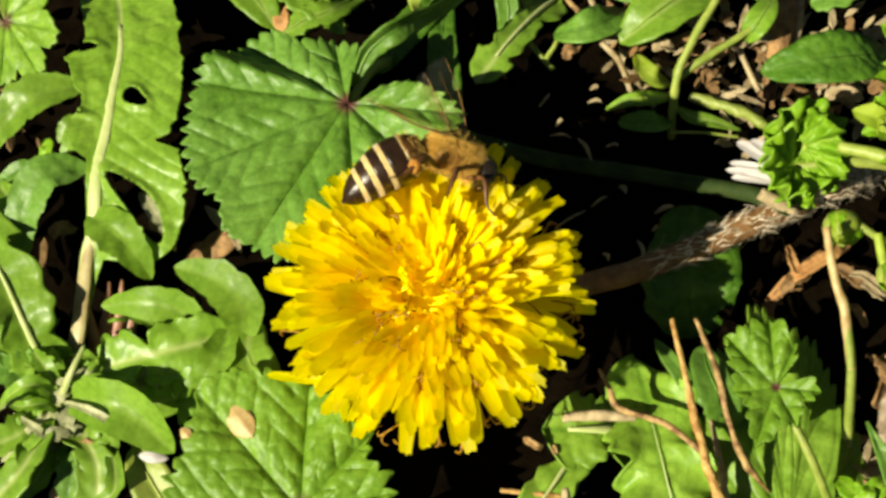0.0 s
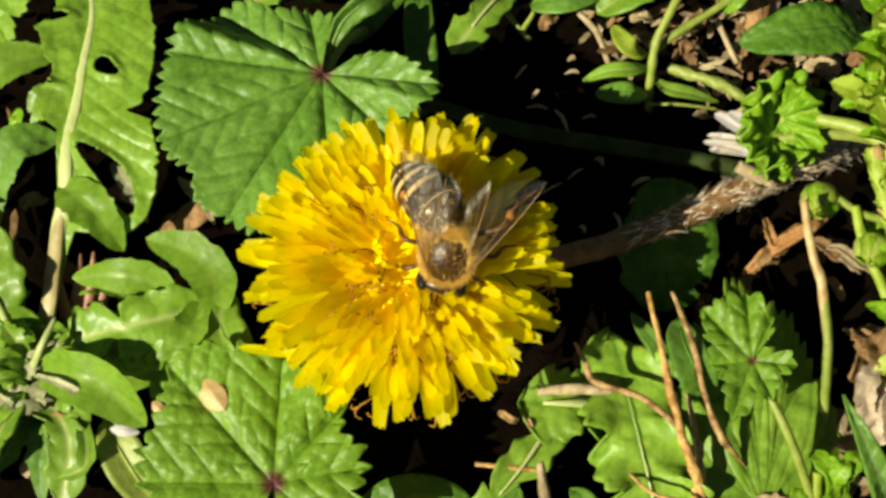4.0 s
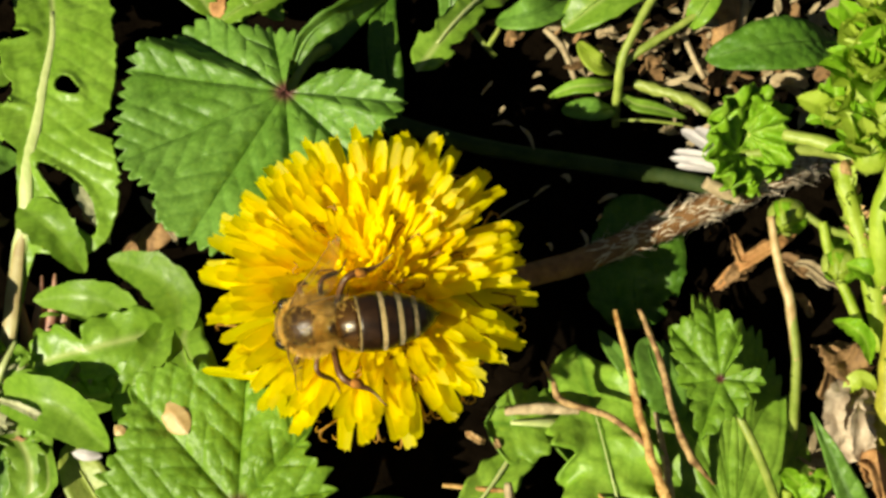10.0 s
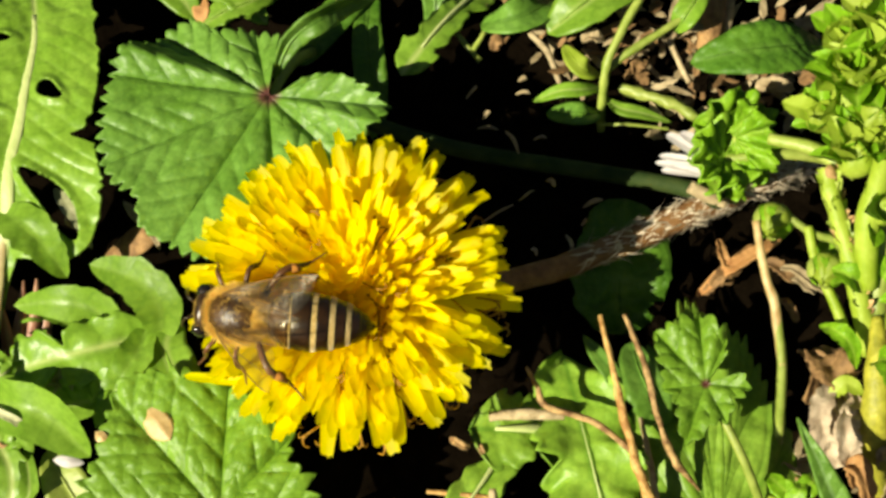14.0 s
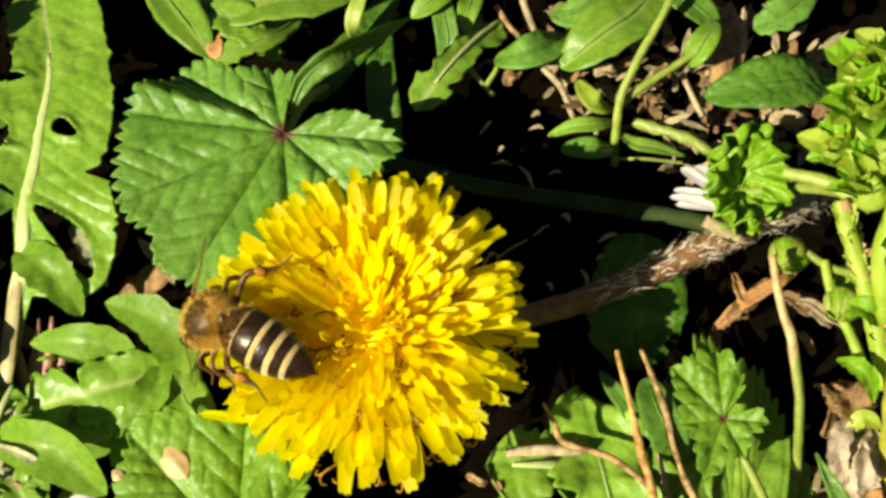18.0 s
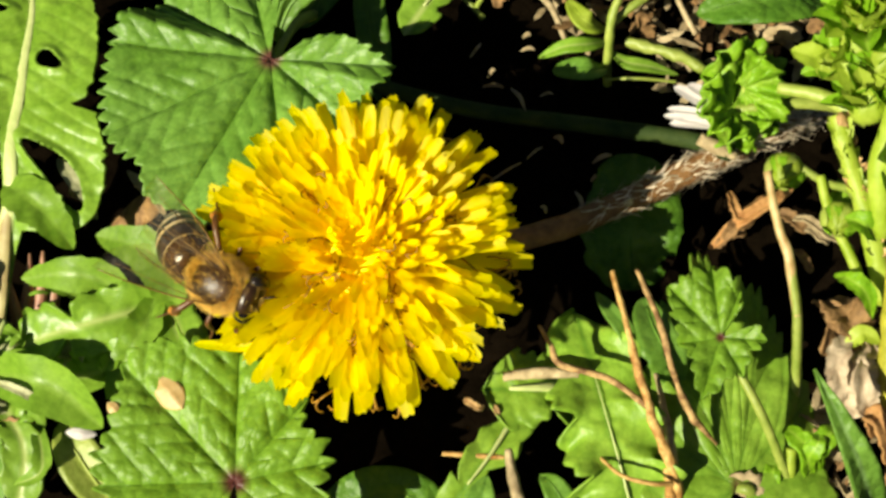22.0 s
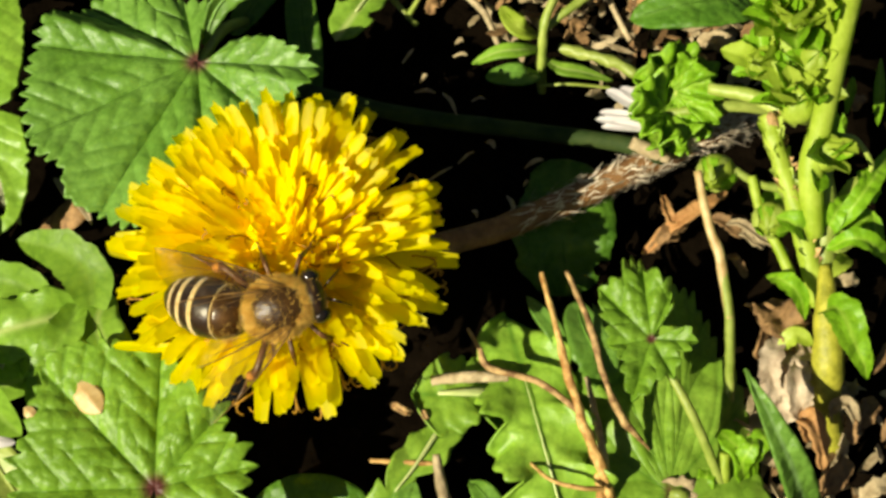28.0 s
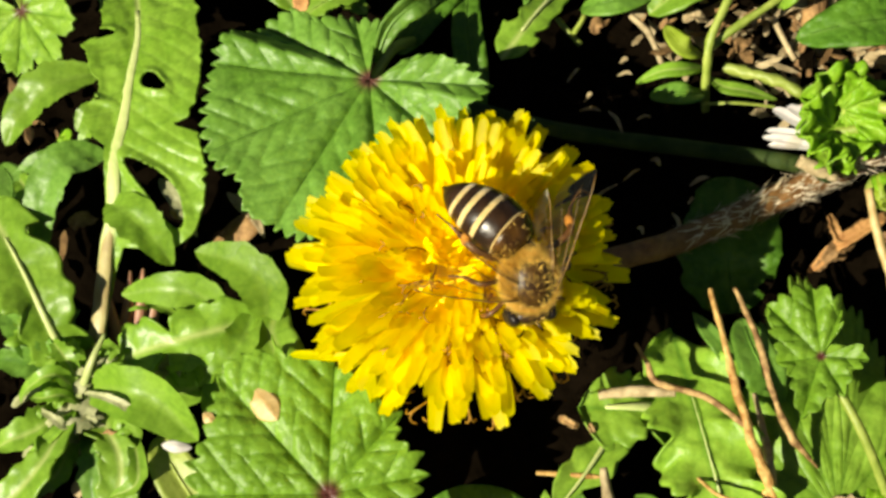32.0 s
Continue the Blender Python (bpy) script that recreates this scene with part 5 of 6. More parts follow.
    limb("tendril", [V(44.7, 12.4, 14.0), V(45.5, 13.2, 14.5), V(46.9, 12.9, 14.5), V(48.3, 11.5, 13.0), V(48.2, 10.9, 12.0)], [0.3, 0.25, 0.2], STALK)


lime_weed()
for a, b, c in ((V(49.2, 20.9, 4.0), V(48.9, 21.3, 7.0), V(48.8, 21.9, 9.0)), (V(48.3, 17.4, 4.0), V(47.8, 17.9, 7.0), V(47.6, 18.2, 9.0)), (V(48.3, 9.5, 3.0), V(47.8, 10.3, 6.0), V(47.6, 11.5, 8.0)), (V(52.4, 20.7, 2.0), V(52.1, 22.6, 5.0), V(52.1, 25.0, 7.0))):
    leaf_thing("slim upright seedling leaf", [a, b, c], 0.5, MALLOW_YOUNG, "seedling leaves", seed=int(a.x * 9000) % 7, steps=12)

# ---- stalks and blades in front ----
leaf_thing("smooth green grass blade", [V(42.9, -17.5, -1.0), V(40.6, -14.9, 8.0), V(38.5, -11.4, 12.0), V(36.3, -6.5, 13.0)], 1.5, GRASS, name="grass", power=0.9, peak=0.2, fold=0.4, seed=2)
grass_stalk = stick("grass_stalk", "upright yellow green grass stalk", [V(36.7, -8.0, -1.0), V(36.5, -4.0, 4.0), V(36.2, -0.3, 8.0), V(35.3, 4.1, 11.0), V(34.4, 6.8, 12.0), V(33.8, 11.0, 13.0)], [0.44, 0.43, 0.42, 0.38, 0.35], STALK, "stalk")
part("dry_top", local(tube("dry_top", [V(36.2, -0.3, 8.05), V(35.3, 4.1, 11.05), V(34.4, 6.8, 12.05), V(33.8, 11.0, 13.05)], [0.4 * MM, 0.43 * MM, 0.4 * MM, 0.36 * MM], SEED, 8, 30, 1, 0.3), V(36.7, -8.0, -1.0)), grass_stalk, "dried tan upper part")
stick("dry_stalk", "long orange brown dry stalk", [V(26.6, -17.9, -1.0), V(25.5, -13.7, 4.9), V(23.5, -9.2, 8.0), V(21.9, -3.3, 9.9), V(20.5, 3.1, 10.5)], [0.5, 0.48, 0.4, 0.32, 0.2], STRAW, "stalk", "dry stalks", rough=0.6)
stick("dry_stalk", "bent brown dry stalk with pale tip", [V(29.3, -10.4, 3.7), V(27.2, -8.7, 6.2), V(25.5, -5.9, 8.7), V(24.3, -1.3, 9.9), V(22.6, 3.4, 9.9)], [0.12, 0.36, 0.26, 0.28, 0.2], TWIG, "stalk", "dry stalks", rough=0.6)
stick("dry_stalk", "thin grey dry stalk", [V(26.7, -17.6, 0.0), V(25.6, -13.1, 4.3), V(24.9, -9.2, 6.2), V(24.1, -4.9, 6.8)], [0.35, 0.4, 0.35, 0.2], PAPER, "stalk", "dry stalks", rough=0.3)
stick("dry_stalk", "short split straw at the stalk foot", [V(25.3, -17.6, 0.0), V(25.1, -14.9, 3.7), V(24.7, -12.9, 5.6)], [0.4, 0.45, 0.3], STRAW, "stalk", "dry stalks", rough=0.6)
stick("twig", "thin brown arched twig", [V(23.1, -8.1, 7.9), V(20.0, -5.9, 8.6), V(16.0, -4.6, 8.6), V(15.1, -2.9, 9.0), V(14.2, -1.1, 8.6)], [0.3, 0.28, 0.3, 0.22, 0.15], TWIG, "twig", "twigs", rough=0.3)
stick("twig", "thin curved tan twig", [V(25.1, -14.3, 5.9), V(23.1, -14.4, 6.8), V(20.8, -13.7, 6.8), V(19.0, -11.6, 5.1)], [0.25, 0.2, 0.15], STRAW, "twig", "twigs")
stick("twig", "pale thin stick over leaves", [V(5.7, -10.8, 3.0), V(8.9, -11.3, 4.0), V(11.6, -11.5, 4.0)], [0.2, 0.25, 0.2], STRAW, "twig", "twigs")
stick("twig", "brown withered stick with pale bark", [V(11.4, -11.2, 6.0), V(11.8, -13.7, 5.0), V(12.5, -16.2, 3.0), V(13.2, -19.0, 0.0)], [0.3, 0.5, 0.7, 0.8], PAPER, "twig", "twigs", rough=0.4)

stick("broken_stalk", "whitish piece of leaf rib on the leaves", [V(11.1, -5.0, 6.6), V(14.3, -4.9, 7.2), V(17.5, -4.8, 6.8)], [0.42, 0.5, 0.4], PAPER, "stalk", rough=0.3)

# leaves of the lower layer, under the dry stalks
toothed_leaf("toothed dandelion leaf with pale midrib, lower layer", [V(19.1, -4.0, -1.0), V(15.9, -5.3, 4.0), V(12.9, -5.8, 5.5), V(9.5, -5.7, 5.0)], 3.4, MALLOW_PALE, 0.6, seed=21, lobes=2.2, cut=0.4, sweep=0.4, fold=0.05)
toothed_leaf("broad ribbed green leaf with torn edge", [V(23.0, -20.4, -1.0), V(21.4, -14.5, 4.0), V(19.7, -7.9, 5.5), V(17.5, 1.7, 4.0)], 4.4, MALLOW_PALE, rib=0.13, seed=41, lobes=4.4, cut=0.4, sweep=0.3, fold=0.03, end=0.8, wave=0.16)
toothed_leaf("dandelion leaf with ragged lobes near the soil", [V(16.1, -1.8, -1.0), V(12.4, -7.1, 3.0), V(9.4, -11.9, 4.0), V(5.4, -16.6, 3.0)], 1.7, MALLOW_PALE, seed=22, lobes=2.6, cut=0.55, sweep=0.5, rib=0.3)
leaf_thing("pale pointed leaf tip with water drops", [V(8.0, -20.5, 0.0), V(8.4, -17.8, 4.0), V(8.9, -15.7, 5.5), V(9.6, -13.3, 5.5)], 1.7, MALLOW, seed=42, power=0.7)
leaf_thing("narrow leaf by the withered stick", [V(18.6, -19.1, 0.0), V(16.6, -16.2, 3.0), V(15.2, -14.0, 4.0), V(14.0, -12.7, 3.0)], 1.2, MALLOW, seed=43)
leaf_thing("small pointed leaf in the shade", [V(22.9, -3.1, 3.0), V(21.8, -0.9, 6.0), V(20.4, 1.2, 6.0), V(19.3, 3.2, 5.0)], 0.8, MALLOW, seed=44)
leaf_thing("crinkled leaf behind the dry stalks", [V(26.3, -5.2, 3.0), V(25.2, -3.0, 6.0), V(24.1, -0.4, 6.0), V(23.5, 2.6, 5.0)], 1.9, MALLOW, seed=45, power=0.5, tooth=0.08)
# These two take the darker green: shade is put into their colour.
leaf_thing("leaf by the flower, coloured dim for shade", [V(23.2, 5.5, -1.0), V(22.8, 9.0, 2.0), V(23.2, 13.2, 2.6), V(23.6, 17.9, 2.0)], 4.6, DEEP_AND_SHADED, seed=46, power=0.45, tooth=0.06)
leaf_thing("leaf by the flower, coloured dim for shade", [V(-6.3, -17.3, -1.0), V(-1.6, -14.2, 1.0), V(2.9, -14.4, 2.0), V(5.8, -15.7, 1.0)], 2.4, DEEP_AND_SHADED, seed=47, power=0.5)
leaf_thing("green leaf between rosette and flower", [V(-14.8, -4.2, 4.0), V(-16.4, -2.1, 7.0), V(-17.6, 0.6, 7.0), V(-17.1, 3.7, 6.0)], 2.2, DANDELION, seed=49, power=0.5)

# plantlet at the front edge
for pts, w in (([V(37.9, -12.8, 0.0), V(37.2, -11.4, 4.0), V(36.0, -10.2, 5.0), V(35.1, -9.0, 4.0)], 1.0), ([V(37.9, -12.8, 0.0), V(37.7, -11.0, 4.0), V(38.6, -10.0, 5.0), V(39.8, -8.8, 4.0)], 1.0), ([V(37.8, -13.3, 0.0), V(36.9, -11.9, 4.0), V(37.5, -10.9, 5.5), V(37.9, -9.8, 5.0)], 0.8), ([V(33.6, -14.5, -1.0), V(33.7, -13.8, 2.0), V(34.0, -12.6, 3.0), V(34.5, -10.8, 2.0)], 0.9)):
    leaf_thing("small crinkled seedling leaf", pts, w, MALLOW_YOUNG, "seedling leaves", seed=int(w * 50), power=0.45, tooth=0.15, steps=16)
stick("seedling_stem", "short yellow seedling stem", [V(36.0, -14.5, -1.0), V(35.6, -12.8, 2.0), V(35.5, -10.9, 4.0)], [0.6, 0.55, 0.45], LIME, "stem")

# ---- litter ----
for pts, w, material, label in (([V(29.8, 8.3, 2.0), V(32.7, 10.2, 4.0), V(35.3, 11.7, 4.5), V(37.9, 13.9, 3.0)], 0.55, ORANGE_DRY, "orange brown strip of dead leaf"), ([V(32.0, 13.4, 3.0), V(32.2, 11.1, 4.5), V(33.0, 10.7, 4.0), V(35.1, 13.1, 3.0)], 0.45, ORANGE_DRY, "thin curled strip of dead leaf"), ([V(37.6, 11.2, 2.0), V(38.8, 10.3, 3.5), V(40.7, 8.8, 3.5), V(42.9, 8.1, 2.0)], 0.4, PAPER, "thin tan strip of dead leaf"), ([V(39.5, 2.6, 3.0), V(40.3, 0.4, 6.0), V(41.2, -1.0, 7.0), V(42.2, -1.9, 5.0)], 1.6, DRY, "dark brown dead leaf at the weed's foot"), ([V(45.1, -7.8, 3.0), V(44.8, -7.4, 5.5), V(45.9, -7.4, 6.0), V(46.8, -9.1, 4.0)], 0.5, PAPER, "looped tan strip of dead leaf"), ([V(43.0, -9.8, 3.0), V(42.3, -8.4, 5.0), V(43.0, -9.5, 5.5), V(43.7, -12.2, 3.0)], 0.8, ORANGE_DRY, "curled orange dead leaf")):
    leaf_thing(label, pts, w, material, "dead leaves", name="dead_leaf", seed=int(w * 70), power=0.4, tooth=0.2, fold=0.6, crumple=0.8, steps=32)
def scrap(label, at, length, width, material, turn, tip=0, seed=0, fold=0.5):
    me = simple_blade("dead_leaf", [V(-length / 2, 0, 0.2), V(-length / 6, width * 0.3, 0.8), V(length / 4, -width * 0.2, 0.7), V(length / 2, 0, 0.1)], width, material, seed=seed, power=0.35, fold=fold, tooth=0.25, steps=20, across=4, crumple=0.9)
    ob = new("dead_leaf", me)
    ob.matrix_world = Matrix.Translation(at) @ pose(0, 0, 0, tip, 0, turn)
    thicken(ob, 0.15)
    return tagged(ob, label, "dead leaf", "dead leaves")


for at, length, width, material, turn, tip, seed in (
    (V(32.6, 10.3, 3.0), 5.5, 0.9, DRY, 42, 20, 1), (V(31.9, 9.1, 2.0), 4, 0.7, DRY, 30, -10, 2), (V(37.7, 11.1, 1.0), 4, 0.8, DRY, -35, 0, 3), (V(39.7, 10.0, 1.0), 4.5, 0.6, PAPER, -30, 10, 4),
    (V(46.1, 2.8, 8.0), 2.4, 0.7, PAPER, 25, 20, 5), (V(41.5, -3.5, 4.0), 3.5, 1.2, PAPER, 70, 30, 6), (V(44.8, -12.5, 2.0), 5, 1.3, DRY, 60, 20, 7), (V(41.8, -13.9, 2.0), 5, 1.4, PAPER, 100, -20, 8),
    (V(47.7, -7.0, 2.0), 3.5, 1.0, DRY, 75, 30, 9), (V(48.4, -13.5, 2.0), 5, 0.9, PAPER, 30, 10, 10), (V(31.4, -13.7, 2.0), 5, 1.3, PAPER, 10, 10, 11), (V(39.7, -0.2, 2.0), 4, 1.5, DRY, 60, 40, 12),
    (V(40.5, 1.1, 4.0), 3.6, 1.4, DRY, -20, 30, 13), (V(8.5, -7.2, 6.0), 2.4, 0.4, TWIG, -20, 20, 14), (V(10.4, -7.7, 5.0), 1.4, 0.3, TWIG, -50, 0, 15), (V(46.1, -9.1, 4.0), 3.4, 0.6, DRY, 100, 0, 16),
    (V(11.4, 34.6, 2.0), 2.4, 0.8, DRY, 60, 0, 17), (V(20.7, 35.2, 2.0), 3.2, 0.8, PAPER, 10, 0, 18), (V(25.0, 32.0, 2.0), 2.2, 0.9, DRY, 80, 10, 19), (V(38.1, 29.9, 2.0), 4.6, 0.9, PAPER, 3, 10, 20),
    (V(35.3, 28.3, 2.0), 4.2, 0.5, STRAW, -4, 0, 21), (V(41.7, 30.3, 3.0), 3.2, 0.8, DRY, 15, 10, 22), (V(26.9, 35.8, 1.0), 2.6, 0.5, PAPER, 50, 0, 23), (V(30.2, 35.9, 2.0), 3.8, 0.6, PAPER, 20, 0, 24),
    (V(31.1, 32.1, 2.0), 3.0, 0.5, DRY, 60, 0, 25), (V(-12.4, 37.2, 2.0), 2.4, 0.3, STRAW, 20, 0, 26), (V(-38.4, 14.4, 1.0), 3, 1.0, DRY, 30, 10, 27), (V(-35.0, 10.0, 2.0), 2.5, 0.8, DRY, 80, 10, 28),
    (V(-32.1, -8.1, 3.0), 3.2, 0.9, DRY, 20, 10, 29), (V(-34.3, -11.7, 1.0), 3.4, 1.0, PAPER, 40, 10, 30), (V(-27.3, -0.2, 2.0), 2.6, 0.8, PAPER, 0, 20, 31), (V(-28.7, 15.3, 2.0), 2.6, 1.0, PAPER, 70, 30, 32),
    (V(50.6, 23.1, 2.0), 2.4, 0.8, DRY, 80, 10, 33), (V(38.3, 22.3, 3.0), 2.4, 0.5, TWIG, 70, 10, 34), (V(-27.2, -16.0, 1.0), 2.6, 0.8, DRY, 10, 0, 35), (V(38.4, 7.2, 1.0), 3.6, 0.5, DRY, -50, 0, 36),
):
    scrap("curled brown scrap of dead leaf", at, length * 0.8, width * 0.75, material, turn, tip, seed)

for low, high, width in (
    (V(12.1, 23.4, 5.2), V(13.4, 20.7, 6), 0.35),
    (V(14.6, 11.8, 4.2), V(15.1, 10.8, 5), 0.3),
    (V(17.8, 13.3, 4.2), V(18.4, 11.0, 5), 0.35),
    (V(13.2, 29.8, 3.2), V(14.0, 29.6, 4), 0.5),
    (V(9.9, 25.6, 3.2), V(10.6, 26.1, 4), 0.4),
    (V(9.4, 24.6, 3.2), V(11.4, 24.1, 4), 0.35),
    (V(19.4, 16.5, 3.2), V(21.3, 16.9, 4), 0.5),
    (V(16.0, 19.2, 3.2), V(16.8, 18.2, 4), 0.5),
    (V(13.4, 16.6, 4.2), V(14.9, 17.4, 5), 0.16),
    (V(10.0, 14.3, 4.2), V(12.9, 15.9, 5), 0.16),
    (V(13.0, 28.4, 3.2), V(14.4, 28.1, 4), 0.35),
    (V(8.2, 27.8, 3.2), V(9.3, 28.9, 4), 0.25),
    (V(19.2, 14.6, 3.2), V(19.8, 14.9, 4), 0.35),
    (V(14.7, 23.0, 4.2), V(16.0, 22.8, 5), 0.25),
):
    middle = (low + high) / 2 + V(0.15, 0.1, 0.3)
    bit = new("straw_bit", simple_blade("straw_bit", [low, middle, high], width * 0.42, PAPER, power=0.8, fold=0.6, steps=10, across=3, crumple=1.2))
    thicken(bit, 0.12)
    tagged(bit, "pale bit of dry straw lying in the shade", "straw", "straw bits")

seed_flake = new("seed_husk", simple_blade("seed_husk", [V(-1.95, 0, 0), V(-0.4, 0, 0.5), V(1.95, 0, 0)], 1.2, SEED, power=0.8, fold=-0.35, peak=0.72, steps=16, crumple=0.3))
seed_flake.matrix_world = Matrix.Translation(on_leaf(LOWER_LEAF, V(-9.9, -17.1, 40.0), V(-19.4, -3.6, 0.0))) @ pose(0, 0, 0, 10, 0, -50)
thicken(seed_flake, 0.2)
tagged(seed_flake, "tan seed husk lying on the mallow leaf", "seed")
pale_seed = new("seed_husk", simple_blade("seed_husk", [V(-1.4, 0, 0), V(0, 0, 0.5), V(1.4, 0, 0)], 0.55, WHITE, power=0.5, fold=-0.5, steps=14))
pale_seed.matrix_world = Matrix.Translation(V(-25.6, -9.3, 5.2)) @ pose(0, 0, 0, 20, 0, -5)
thicken(pale_seed, 0.2)
tagged(pale_seed, "white seed husk beside the rosette", "seed")
small_husk = new("seed_husk", simple_blade("seed_husk", [V(-0.8, 0, 0), V(0, 0, 0.4), V(0.8, 0, 0)], 0.5, SEED, power=0.5, fold=-0.4, steps=10))
small_husk.matrix_world = Matrix.Translation(on_leaf(LOWER_LEAF, V(-13.4, -18.2, 40.0), V(-24.3, -5.1, 0.0))) @ pose(0, 0, 0, 10, 0, -40)
tagged(small_husk, "small orange husk on the leaf edge", "seed")


def crumbs(name, label, category, count, material, low, high, seed, areas, flat=0.5):
    """Loose bits strewn over the soil."""
    rnd = random.Random(seed)
    pieces = []
    for k in range(count):
        x0, x1, y0, y1 = areas[k % len(areas)]
        r = rnd.uniform(low, high)
        c = V(rnd.uniform(x0, x1), rnd.uniform(y0, y1), rnd.uniform(0.0, 1.6))
        turn = Euler((rnd.uniform(-0.6, 0.6), rnd.uniform(-0.6, 0.6), rnd.uniform(0, 6.28))).to_matrix()
        long = rnd.uniform(1, 2.6) * (1.0 if flat > 0.5 else 1.9)
        r *= 1.0 if flat > 0.5 else 0.75
        v = []
        for z in (-1, 1):
            for j in range(6):
                a = j * math.pi / 3
                q = rnd.uniform(0.7, 1.15)
                v.append(c + turn @ Vector((math.cos(a) * r * long * q, math.sin(a) * r * q, z * r * flat * rnd.uniform(0.4, 1))) * MM)
        f = [(0, 5, 4, 3, 2, 1), (6, 7, 8, 9, 10, 11)] + [(j, (j + 1) % 6, 6 + (j + 1) % 6, 6 + j) for j in range(6)]
        pieces.append((v, f))
    ob = new(name, joined(name, pieces, material, False))
    return tagged(ob, label, category, kind="stuff")


BACK = V(30.4, 35.7, 0.0)
FRONT = V(45.4, -9.9, 0.0)
WIDE = [(-75, 80, -45, 75)]
crumbs("soil_crumbs", "loose soil crumbs, blackened for deep shade", "soil", 900, SHADED_SOIL, 0.3, 0.9, 1, WIDE, 0.9)
crumbs("leaf_litter", "tan and brown bits of dry plant litter", "litter", 300, PAPER, 0.25, 0.75, 2, [(BACK.x * 1000 - 16, BACK.x * 1000 + 14, BACK.y * 1000 - 6, BACK.y * 1000 + 8), (FRONT.x * 1000 - 12, FRONT.x * 1000 + 10, FRONT.y * 1000 - 6, FRONT.y * 1000 + 6), (BACK.x * 1000 - 4, BACK.x * 1000 + 16, BACK.y * 1000 - 12, BACK.y * 1000 + 4)], 0.25)
crumbs("leaf_litter", "reddish brown bits of dry plant litter", "litter", 270, DRY, 0.25, 0.8, 3, [(BACK.x * 1000 - 16, BACK.x * 1000 + 14, BACK.y * 1000 - 6, BACK.y * 1000 + 8), (FRONT.x * 1000 - 12, FRONT.x * 1000 + 10, FRONT.y * 1000 - 10, FRONT.y * 1000 + 10), (-70, -40, -30, 40)], 0.25)


# ---- honey bee ----
def ball(name, rx, ry, rz, material, at=(0, 0, 0), n=16):
    verts, faces = [], []
    for k in range(n + 1):
        b = math.pi * k / n
        for j in range(2 * n):
            a = math.pi * j / n
            verts.append(V(at[0] + rx * math.cos(b), at[1] + ry * math.sin(b) * math.cos(a), at[2] + rz * math.sin(b) * math.sin(a)))
    for k in range(n):
        for j in range(2 * n):
            a, b = k * 2 * n + j, k * 2 * n + (j + 1) % (2 * n)
            faces.append((a, a + 2 * n, b + 2 * n, b))
    return mesh_of(name, verts, faces, material)


def fur_on(name, me, count, length, material, seed, lean=-0.5, bare=0.4):
    rnd = random.Random(seed)
    hairs = []
    polys = [p for p in me.polygons if p.area > 0]
    for _ in range(count):
        p = polys[rnd.randrange(len(polys))]
        n = p.normal
        if n.z < -0.85 or (n.z > 0.7 and abs(p.center.x) < 0.0015 and rnd.random() < bare):
            continue
        corner = [me.vertices[v].co for v in p.vertices]
        u, v = rnd.random(), rnd.random()
        c = corner[0].lerp(corner[1], u).lerp(corner[3].lerp(corner[2], u), v)
        d = (n + Vector((lean, 0, 0)) + Vector((rnd.gauss(0, 0.5), rnd.gauss(0, 0.5), rnd.gauss(0, 0.5)))).normalized()
        w = d.cross(Vector((rnd.gauss(0, 1), rnd.gauss(0, 1), rnd.gauss(0, 1)))).normalized() * 0.02 * MM
        hairs.append(([c - w, c + w, c + d * length * MM * rnd.uniform(0.6, 1.2)], [(0, 1, 2)]))
    return joined(name, hairs, material, False)


def abdomen_radius(s):
    """The abdomen's radius from its waist (0) to its tip (1)."""
    return 2.12 * (math.sin(math.pi * min(1.0, s + 0.03) ** 0.78)) ** 0.52 if 0 < s < 0.97 else 0.05


